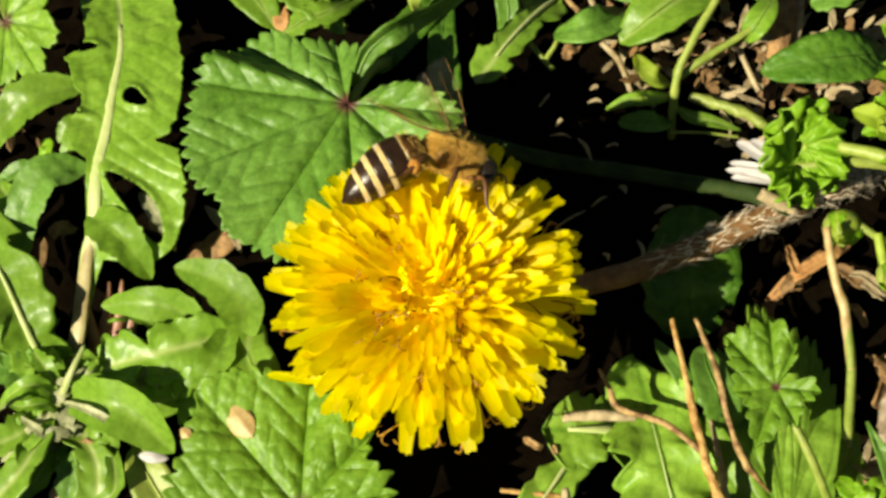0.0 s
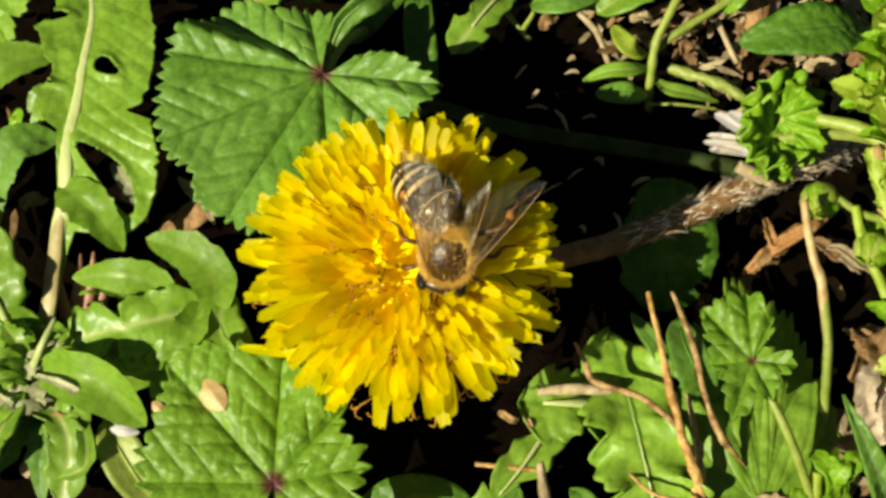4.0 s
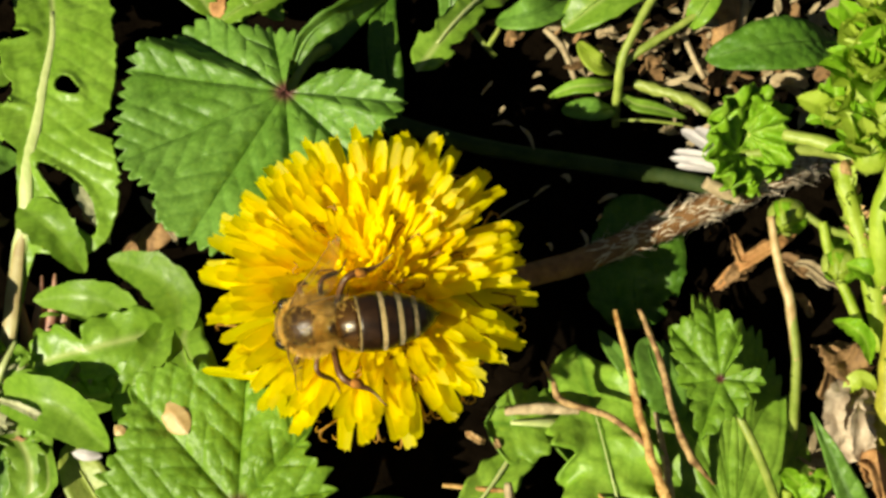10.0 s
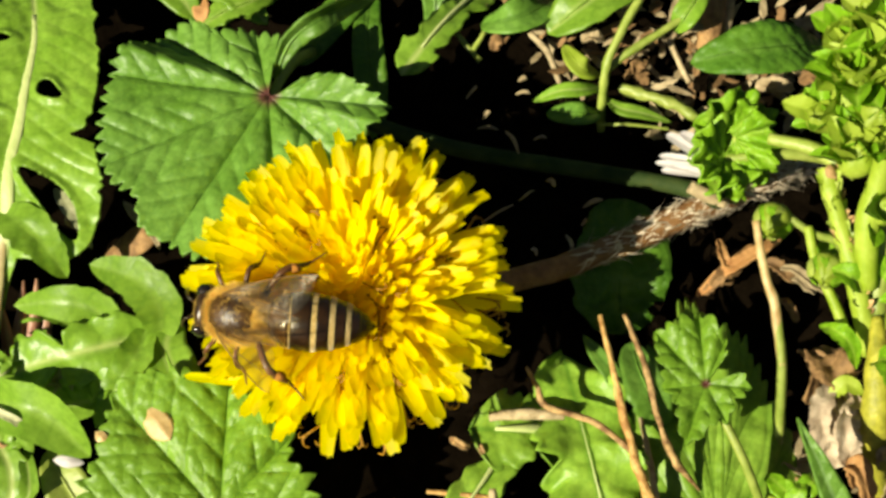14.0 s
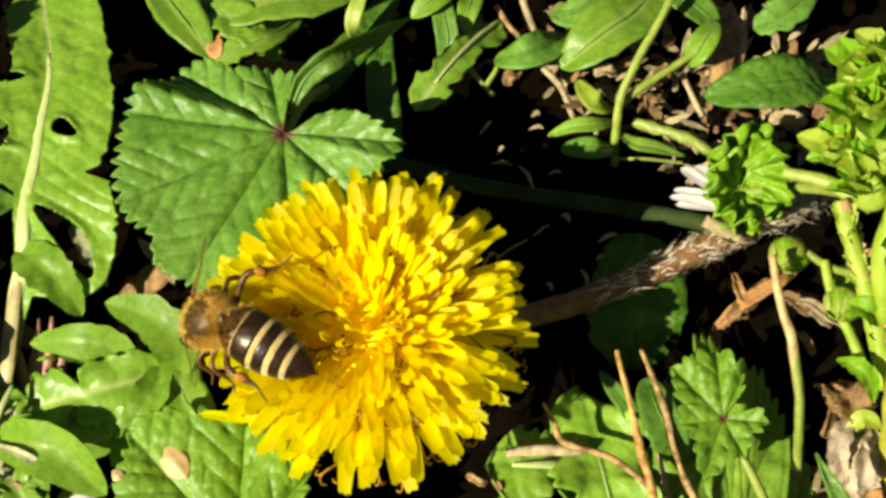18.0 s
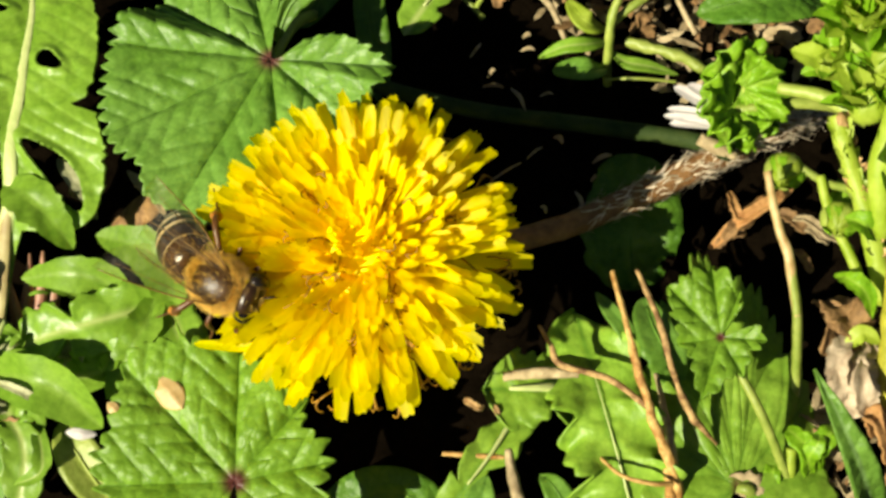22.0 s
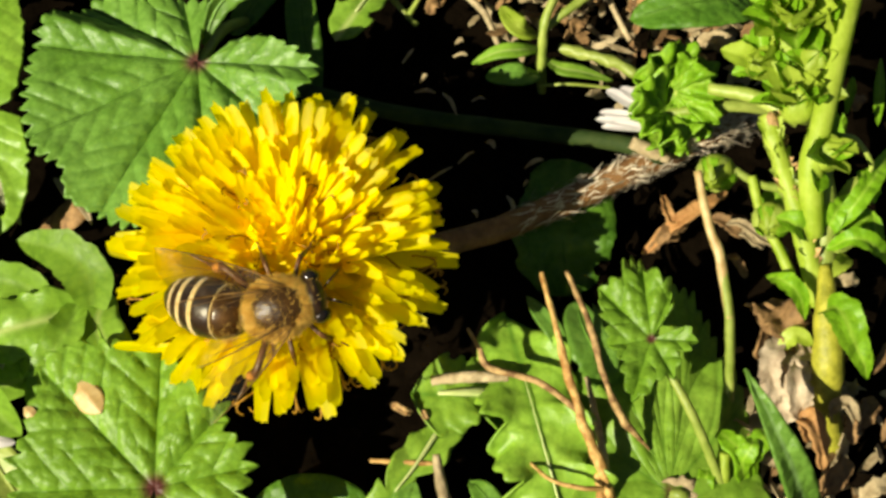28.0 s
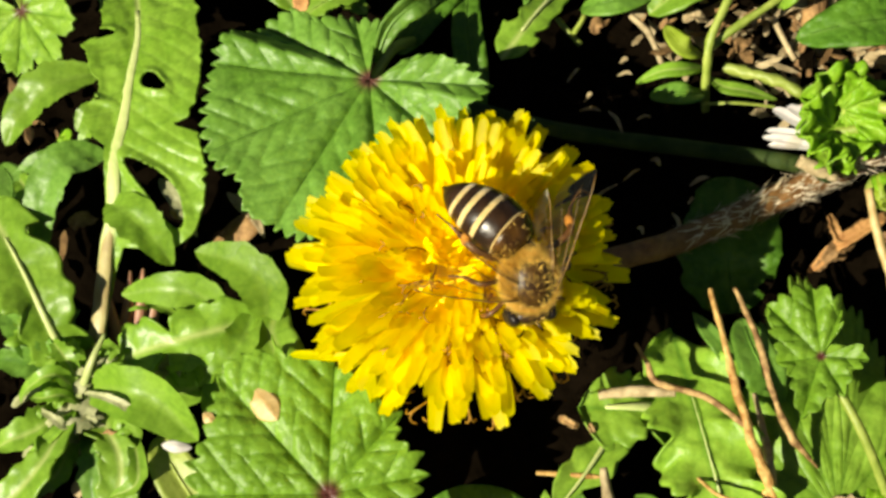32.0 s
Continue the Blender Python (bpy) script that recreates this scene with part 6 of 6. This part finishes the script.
def honey_bee():
    bee = thing("honey_bee", "honey bee with banded abdomen gathering pollen on the dandelion", "bee")
    thorax = part("thorax", ball("thorax", 2.3, 1.95, 1.75, BROWN), bee, "brown thorax covered in tawny fur")
    part("fur", fur_on("fur", thorax.data, 20000, 0.62, FUR, 1, bare=0.93), thorax)
    head = part("head", ball("head", 0.85, 1.85, 1.5, CHITIN, (2.5, 0, -0.5)), bee, "dark furry head")
    part("fur", fur_on("fur", head.data, 260, 0.32, FUR, 2, 0.7), head)
    for side in (-1, 1):
        part("eye", ball("eye", 0.75, 0.6, 1.15, EYE, (2.65, side * 1.4, -0.4), 12), head, "glossy dark compound eye")
        feel = [V(3.3, side * 0.35, -0.5), V(4.0, side * 0.8, -0.1), V(4.6, side * 1.2, -1.0), V(4.9, side * 1.4, -1.8)]
        part("antenna", tube("antenna", feel, [0.1 * MM, 0.09 * MM], CHITIN, 6, 10), head)
    length = 7.9
    segments = [(0.0, 0.2), (0.2, 0.4), (0.4, 0.56), (0.56, 0.71), (0.71, 0.85), (0.85, 1.0)]
    tilt = pose(-2.3 * MM, 0, -0.1 * MM)
    abdomen = part("abdomen", ball("abdomen", 0.6, 0.7, 0.7, CHITIN, (0.1, 0, 0)), bee, "abdomen in dark and tan bands", tilt)
    for i, (s0, s1) in enumerate(segments):
        for kind, a, b, bulge, material in (("hair_band", s0, s0 + (0.0, 0.14, 0.42, 0.48, 0.46, 0.0)[i] * (s1 - s0), 0.03, BAND), ("plate", s0 + (0.0, 0.11, 0.38, 0.44, 0.42, 0.0)[i] * (s1 - s0), s1 + 0.015, 0.0, CHITIN)):
            if b - a < 0.001:
                continue
            verts, faces = [], []
            n, k = 28, 6
            for r in range(k + 1):
                s = min(1.0, a + (b - a) * r / k)
                rad = abdomen_radius(s) + bulge + (0.05 * (r / k) if kind == "plate" else 0.0)
                for j in range(n):
                    t = 2 * math.pi * j / n
                    verts.append(V(-s * length, rad * math.cos(t), rad * 0.92 * math.sin(t) + 1.1 * s - 1.8 * s * s))
            for r in range(k):
                for j in range(n):
                    p, q = r * n + j, r * n + (j + 1) % n
                    faces.append((p, p + n, q + n, q))
            faces.append(tuple(range(n)))
            faces.append(tuple(range(k * n, k * n + n))[::-1])
            plate = part(kind, mesh_of(kind, verts, faces, AMBER if kind == "plate" and i == 0 else material), abdomen)
            if kind == "plate" and i == 0:
                part("fur", fur_on("fur", plate.data, 300, 0.45, FUR, 5, -0.3, 0.7), plate)
    legs = {}
    for side in (-1, 1):
        for nm, x, reach, back in (("front", 1.3, 3.0, 2.2), ("middle", 0.1, 3.9, -0.3), ("hind", -1.1, 4.4, -3.4)):
            hip = V(x, side * 1.1, -1.3)
            knee = V(x + back * 0.45, side * (1.1 + reach * 0.55), -0.9)
            ankle = V(x + back * 0.8, side * (1.1 + reach * 0.75), -2.6)
            toe = V(x + back * 1.15, side * (1.1 + reach * 1.0), -3.2)
            r = 0.27 if nm == "hind" else 0.19
            leg = part("leg", local(tube("leg", [hip, knee, ankle, toe], [0.22 * MM, r * MM, r * 1.1 * MM, 0.09 * MM, 0.06 * MM], LEG, 7, 20), hip), bee, nm + " leg, dark brown", Matrix.Translation(hip))
            if nm == "hind":
                at = (knee + ankle) / 2 - hip
                part("pollen_load", ball("pollen_load", 0.5, 0.38, 0.6, POLLEN, tuple(at / MM), 10), leg, "small orange brown pollen load")
    wings = []
    for side in (-1, 1):
        for nm, length_w, chord, x in (("forewing", 9.3, 3.3, 0.9), ("hindwing", 6.4, 1.6, -0.3)):
            verts, faces = [], []
            n = 22
            for k in range(n + 1):
                s = k / n
                lead = 0.35 * math.sin(s * math.pi) * chord * 0.35
                trail = -chord * (s**0.7) * (1 if s < 0.5 else max(0.0, 1 - ((s - 0.5) / 0.5) ** 2.4) ** 0.6)
                for j in range(5):
                    q = j / 4
                    verts.append(V(-s * length_w, side * (lead + (trail - lead) * q), 0.12 * math.sin(s * 9 + q * 5)))
            for k in range(n):
                for j in range(4):
                    a = k * 5 + j
                    faces.append((a, a + 1, a + 6, a + 5))
            w = part(nm, mesh_of(nm, verts, faces, WING), bee, "clear veined wing", pose(x * MM, side * 1.25 * MM, 1.15 * MM, 0, 0, 0))
            veins = []
            for q0, q1, s1, thick in ((0.0, 0.02, 0.96, 0.085), (0.12, 0.4, 0.85, 0.04), (0.35, 0.8, 0.7, 0.03)):
                pts = []
                for k in range(9):
                    s = 0.02 + (s1 - 0.02) * k / 8
                    q = q0 + (q1 - q0) * k / 8
                    lead = 0.35 * math.sin(s * math.pi) * chord * 0.35
                    trail = -chord * (s**0.7) * (1 if s < 0.5 else max(0.0, 1 - ((s - 0.5) / 0.5) ** 2.4) ** 0.6)
                    pts.append(V(-s * length_w, side * (lead + (trail - lead) * q), 0.05 + 0.12 * math.sin(s * 9 + q * 5)))
                veins.append(tube_data(pts, [thick * MM, thick * 0.4 * MM], 4, 10))
            part("wing_vein", joined("wing_vein", veins, WING_VEIN), w)
            wings.append((w, side, nm, x))
    bee.scale = (1.07, 1.07, 1.07)
    return bee, abdomen, wings


BEE, ABDOMEN, WINGS = honey_bee()


def motions():
    rows = [
        (0, pose(0.00171, 0.01222, 0.02362, -65.1, 20.0, -11.9)),
        (0.5, pose(0.00228, 0.01200, 0.02306, -62.6, 14.5, -30.2)),
        (1, pose(0.00333, 0.01070, 0.02340, -33.0, 5.4, -71.9)),
        (1.5, pose(0.00382, 0.01095, 0.02327, -46.9, 11.5, -51.8)),
        (2, pose(0.00521, 0.01008, 0.02293, -42.9, 21.5, -62.8)),
        (2.5, pose(0.00457, 0.00658, 0.02530, -1.7, -6.7, -97.8)),
        (4.5, pose(0.00310, 0.00024, 0.02476, -23.0, 54.4, -118.4)),
        (5, pose(0.00174, 0.00049, 0.02504, -13.6, 43.2, -135.5)),
        (5.5, pose(0.00210, -0.00145, 0.02504, -14.6, 34.8, -116.4)),
        (6, pose(0.00303, -0.00302, 0.02461, -18.1, 38.1, -110.3)),
        (6.5, pose(0.00249, -0.00211, 0.02484, -15.5, 12.0, -123.0)),
        (7, pose(0.00164, -0.00211, 0.02506, -15.6, 4.1, -149.1)),
        (7.5, pose(0.00013, -0.00306, 0.02471, -19.6, 28.6, -163.4)),
        (8, pose(-0.00088, -0.00354, 0.02488, -17.0, 23.1, -153.5)),
        (8.5, pose(-0.00173, -0.00379, 0.02462, -18.9, 35.6, -158.4)),
        (9, pose(-0.00176, -0.00348, 0.02468, -17.7, 10.5, -169.8)),
        (9.5, pose(-0.00202, -0.00374, 0.02464, -20.0, 23.1, -173.7)),
        (10, pose(-0.00403, -0.00357, 0.02415, -25.6, 36.0, 162.7)),
        (10.5, pose(-0.00447, -0.00360, 0.02433, -21.3, 32.4, 177.4)),
        (11, pose(-0.00529, -0.00355, 0.02416, -21.7, 35.9, 175.9)),
        (11.5, pose(-0.00600, -0.00294, 0.02430, -21.5, 23.1, 164.5)),
        (12, pose(-0.00619, -0.00326, 0.02424, -21.8, 18.5, 165.5)),
        (12.5, pose(-0.00684, -0.00372, 0.02409, -20.6, 17.6, 174.5)),
        (13, pose(-0.00734, -0.00314, 0.02388, -21.7, 28.7, 168.1)),
        (13.5, pose(-0.00716, -0.00295, 0.02375, -25.3, 33.1, 157.5)),
        (14, pose(-0.00841, -0.00234, 0.02416, -18.8, 10.1, 169.1)),
        (14.5, pose(-0.00901, -0.00044, 0.02371, -25.7, 17.9, 132.3)),
        (16.5, pose(-0.01220, 0.00181, 0.02226, -30.1, 26.8, 123.7)),
        (17, pose(-0.01252, 0.00182, 0.02194, -31.3, 33.8, 124.2)),
        (17.5, pose(-0.01241, 0.00167, 0.02210, -26.6, 40.0, 136.7)),
        (18, pose(-0.01255, 0.00107, 0.02207, -16.2, 47.7, 160.1)),
        (18.5, pose(-0.01262, 0.00129, 0.02192, -17.7, 51.1, 157.0)),
        (18.75, pose(-0.01261, -0.00046, 0.02147, 7.8, 63.8, -155.2)),
        (19, pose(-0.01218, -0.00171, 0.02115, 36.3, 66.8, -109.2)),
        (19.5, pose(-0.01023, -0.00192, 0.02239, 34.7, 44.7, -88.8)),
        (20, pose(-0.01139, -0.00195, 0.02145, 37.2, 20.1, -63.5)),
        (20.5, pose(-0.01229, -0.00029, 0.02036, 31.9, -2.4, -54.1)),
        (21, pose(-0.01159, -0.00121, 0.02045, 28.5, -3.1, -39.0)),
        (21.5, pose(-0.01180, -0.00059, 0.02032, 26.8, -2.9, -36.3)),
        (22, pose(-0.01106, -0.00125, 0.02064, 25.2, -3.2, -30.4)),
        (22.5, pose(-0.01112, -0.00215, 0.02057, 28.4, -3.6, -34.8)),
        (23, pose(-0.01185, -0.00115, 0.02032, 29.2, -3.0, -40.4)),
        (23.5, pose(-0.01186, -0.00131, 0.02041, 30.7, -3.3, -45.4)),
        (24, pose(-0.01132, -0.00101, 0.02052, 25.8, -3.0, -32.7)),
        (24.5, pose(-0.00998, -0.00146, 0.02108, 19.1, -3.1, -15.4)),
        (25, pose(-0.00886, -0.00138, 0.02182, 18.7, -2.8, -17.1)),
        (25.5, pose(-0.00718, -0.00219, 0.02264, 18.6, 9.5, -6.9)),
        (27.5, pose(-0.00123, -0.00385, 0.02412, 21.7, 20.5, 9.7)),
        (28, pose(0.00046, -0.00495, 0.02413, 22.1, -1.2, 17.2)),
        (28.5, pose(0.00200, -0.00403, 0.02443, 20.4, -3.2, 32.4)),
        (29, pose(0.00285, -0.00335, 0.02451, 18.7, -5.3, 49.4)),
        (29.5, pose(0.00279, -0.00009, 0.02532, 12.4, -0.8, 60.4)),
        (30, pose(0.00349, -0.00044, 0.02534, 14.8, -1.4, 45.3)),
        (30.5, pose(0.00416, 0.00013, 0.02520, 14.5, 16.7, 33.9)),
        (31, pose(0.00487, 0.00096, 0.02517, 11.4, 26.4, 22.9)),
        (31.5, pose(0.00696, -0.00104, 0.02450, -5.3, 32.2, -38.1)),
        (32, pose(0.00599, -0.00186, 0.02412, -21.9, 42.9, -87.1)),
    ]
    walk(BEE, rows)
    bends = [
        (0, pose(-0.0023, 0, -0.0001, 0.9, -48.1, -1.9)),
        (0.5, pose(-0.0023, 0, -0.0001, -13.0, -52.5, 20.2)),
        (1, pose(-0.0023, 0, -0.0001, -53.8, -31.7, 85.4)),
        (1.5, pose(-0.0023, 0, -0.0001, -25.2, -53.5, 34.6)),
        (2, pose(-0.0023, 0, -0.0001, -44.0, -42.0, 60.1)),
        (2.5, pose(-0.0023, 0, -0.0001, -26.8, -8.7, 72.5)),
        (4.5, pose(-0.0023, 0, -0.0001, -56.8, -52.2, 74.2)),
        (5, pose(-0.0023, 0, -0.0001, -53.0, -51.6, 76.5)),
        (5.5, pose(-0.0023, 0, -0.0001, -13.1, -48.9, 23.5)),
        (6, pose(-0.0023, 0, -0.0001, -9.7, -49.0, 18.2)),
        (6.5, pose(-0.0023, 0, -0.0001, -7.7, -34.2, 36.1)),
        (7, pose(-0.0023, 0, -0.0001, -8.4, -28.2, 56.0)),
        (7.5, pose(-0.0023, 0, -0.0001, -27.9, -38.8, 60.1)),
        (8, pose(-0.0023, 0, -0.0001, -9.7, -33.8, 29.3)),
        (8.5, pose(-0.0023, 0, -0.0001, -10.7, -39.3, 21.8)),
        (9, pose(-0.0023, 0, -0.0001, -7.7, -27.9, 46.9)),
        (9.5, pose(-0.0023, 0, -0.0001, -19.1, -40.5, 53.0)),
        (10, pose(-0.0023, 0, -0.0001, -8.7, -50.3, 15.0)),
        (10.5, pose(-0.0023, 0, -0.0001, 0.7, -34.1, -1.6)),
        (11, pose(-0.0023, 0, -0.0001, 2.6, -38.2, -5.8)),
        (11.5, pose(-0.0023, 0, -0.0001, -5.0, -29.3, 17.3)),
        (12, pose(-0.0023, 0, -0.0001, -2.0, -37.1, 8.9)),
        (12.5, pose(-0.0023, 0, -0.0001, 0.2, -31.5, -1.5)),
        (13, pose(-0.0023, 0, -0.0001, 0.6, -44.4, -1.7)),
        (13.5, pose(-0.0023, 0, -0.0001, -5.9, -52.5, 12.8)),
        (14, pose(-0.0023, 0, -0.0001, 0.3, -17.6, 4.3)),
        (14.5, pose(-0.0023, 0, -0.0001, -5.5, -37.6, 23.6)),
        (16.5, pose(-0.0023, 0, -0.0001, -3.2, -34.0, 13.6)),
        (17, pose(-0.0023, 0, -0.0001, -2.0, -40.0, 6.2)),
        (17.5, pose(-0.0023, 0, -0.0001, 3.5, -41.6, -10.1)),
        (18, pose(-0.0023, 0, -0.0001, 11.1, -41.5, -31.7)),
        (18.5, pose(-0.0023, 0, -0.0001, 13.1, -44.7, -32.3)),
        (18.75, pose(-0.0023, 0, -0.0001, 24.0, -51.4, -44.7)),
        (19, pose(-0.0023, 0, -0.0001, 20.7, -67.7, -28.6)),
        (19.5, pose(-0.0023, 0, -0.0001, 27.7, -50.2, -52.0)),
        (20, pose(-0.0023, 0, -0.0001, 26.5, -28.9, -77.9)),
        (20.5, pose(-0.0023, 0, -0.0001, 12.5, -32.7, -44.5)),
        (21, pose(-0.0023, 0, -0.0001, 7.0, -39.5, -18.9)),
        (21.5, pose(-0.0023, 0, -0.0001, 6.3, -44.6, -14.8)),
        (22, pose(-0.0023, 0, -0.0001, 7.2, -36.4, -17.7)),
        (22.5, pose(-0.0023, 0, -0.0001, 0.1, -40.8, -0.4)),
        (23, pose(-0.0023, 0, -0.0001, 3.4, -31.2, -9.6)),
        (23.5, pose(-0.0023, 0, -0.0001, -0.9, -38.8, 2.8)),
        (24, pose(-0.0023, 0, -0.0001, 5.7, -40.1, -13.7)),
        (24.5, pose(-0.0023, 0, -0.0001, 9.3, -44.2, -20.1)),
        (25, pose(-0.0023, 0, -0.0001, 4.6, -46.5, -10.6)),
        (25.5, pose(-0.0023, 0, -0.0001, 14.5, -53.8, -24.6)),
        (27.5, pose(-0.0023, 0, -0.0001, 3.3, -53.9, -5.7)),
        (28, pose(-0.0023, 0, -0.0001, 5.9, -31.0, -31.7)),
        (28.5, pose(-0.0023, 0, -0.0001, 5.0, -29.7, -31.6)),
        (29, pose(-0.0023, 0, -0.0001, 7.7, -28.6, -49.6)),
        (29.5, pose(-0.0023, 0, -0.0001, 4.6, -30.0, -28.2)),
        (30, pose(-0.0023, 0, -0.0001, 0.5, -25.6, -6.6)),
        (30.5, pose(-0.0023, 0, -0.0001, -2.7, -40.2, 8.8)),
        (31, pose(-0.0023, 0, -0.0001, -11.2, -39.8, 31.9)),
        (31.5, pose(-0.0023, 0, -0.0001, -13.8, -21.0, 68.8)),
        (32, pose(-0.0023, 0, -0.0001, -22.4, -40.2, 44.0)),
    ]
    walk(ABDOMEN, bends)
    # seconds, spread, lift and roll of the wings of each side in degrees
    flaps = {
        1: [
            (0, 61, 42, 50), (0.5, 42, 34, 55), (1, 32, 1, 25), (1.5, 13, 22, 40), (2, 39, 7, 45), (2.5, 31, 5, 10),
            (4.5, 30, -12, -8), (5, 31, -12, -8), (5.5, 34, -6, -8), (6, 23, 14, -8), (7, 35, 34, -8), (8, 15, 34, -8),
            (9, 28, 15, -8), (10, 23, 34, -8), (12, 24, 34, -8), (13, 22, 34, -8), (14, 29, 34, -8), (16.5, 44, 4, -8),
            (17.5, 28, 16, -8), (18.5, 33, 13, -8), (19, 5, -12, -8), (20, 52, 26, -8), (20.5, 100, 34, -8), (21, 10, 27, -8),
            (22, 39, 34, -8), (23, 57, 34, -8), (24, 77, 34, -8), (25, 25, 21, -8), (25.5, 22, 7, -8), (27.5, 34, 14, -8),
            (28, 34, 14, -8), (29, 34, 14, -8), (30, 34, 14, -8), (31, 5, 17, -8), (31.5, 28, 27, -8), (32, 26, -4, -8),
        ],
        -1: [
            (0, -5, 3, 20), (0.5, -1, 5, 20), (1, 30, 7, -20), (1.5, 19, -12, 0), (2, 39, 5, -5), (2.5, 23, 10, 10),
            (4.5, 25, -12, 8), (5, 27, -2, 8), (5.5, 29, 34, 8), (6, 31, 21, 8), (7, 42, 34, 8), (8, 24, 27, 8),
            (9, 23, 34, 8), (10, 34, 16, 8), (12, 26, 32, 8), (13, 17, 30, 8), (14, 15, 22, 8), (16.5, 35, 5, 8),
            (17.5, 28, 25, 8), (18.5, 20, 18, 8), (19, 25, -4, 8), (20, 5, 16, 8), (20.5, 5, 34, 8), (21, 5, 34, 8),
            (22, 5, 34, 8), (23, 5, 34, 8), (24, 5, 34, 8), (25, 14, 34, 8), (25.5, 15, 34, 8), (27.5, 34, 14, 8),
            (28, 34, 14, 8), (29, 34, 14, 8), (30, 34, 14, 8), (31, 31, 15, 8), (31.5, 58, 27, 8), (32, 70, 12, 8),
        ],
    }
    for w, side, nm, x in WINGS:
        more = 0 if nm == "forewing" else -24
        walk(w, [(t, pose(x * MM, side * 1.25 * MM, 1.15 * MM, roll, lift, -side * (spread + more))) for t, spread, lift, roll in flaps[side]])


motions()
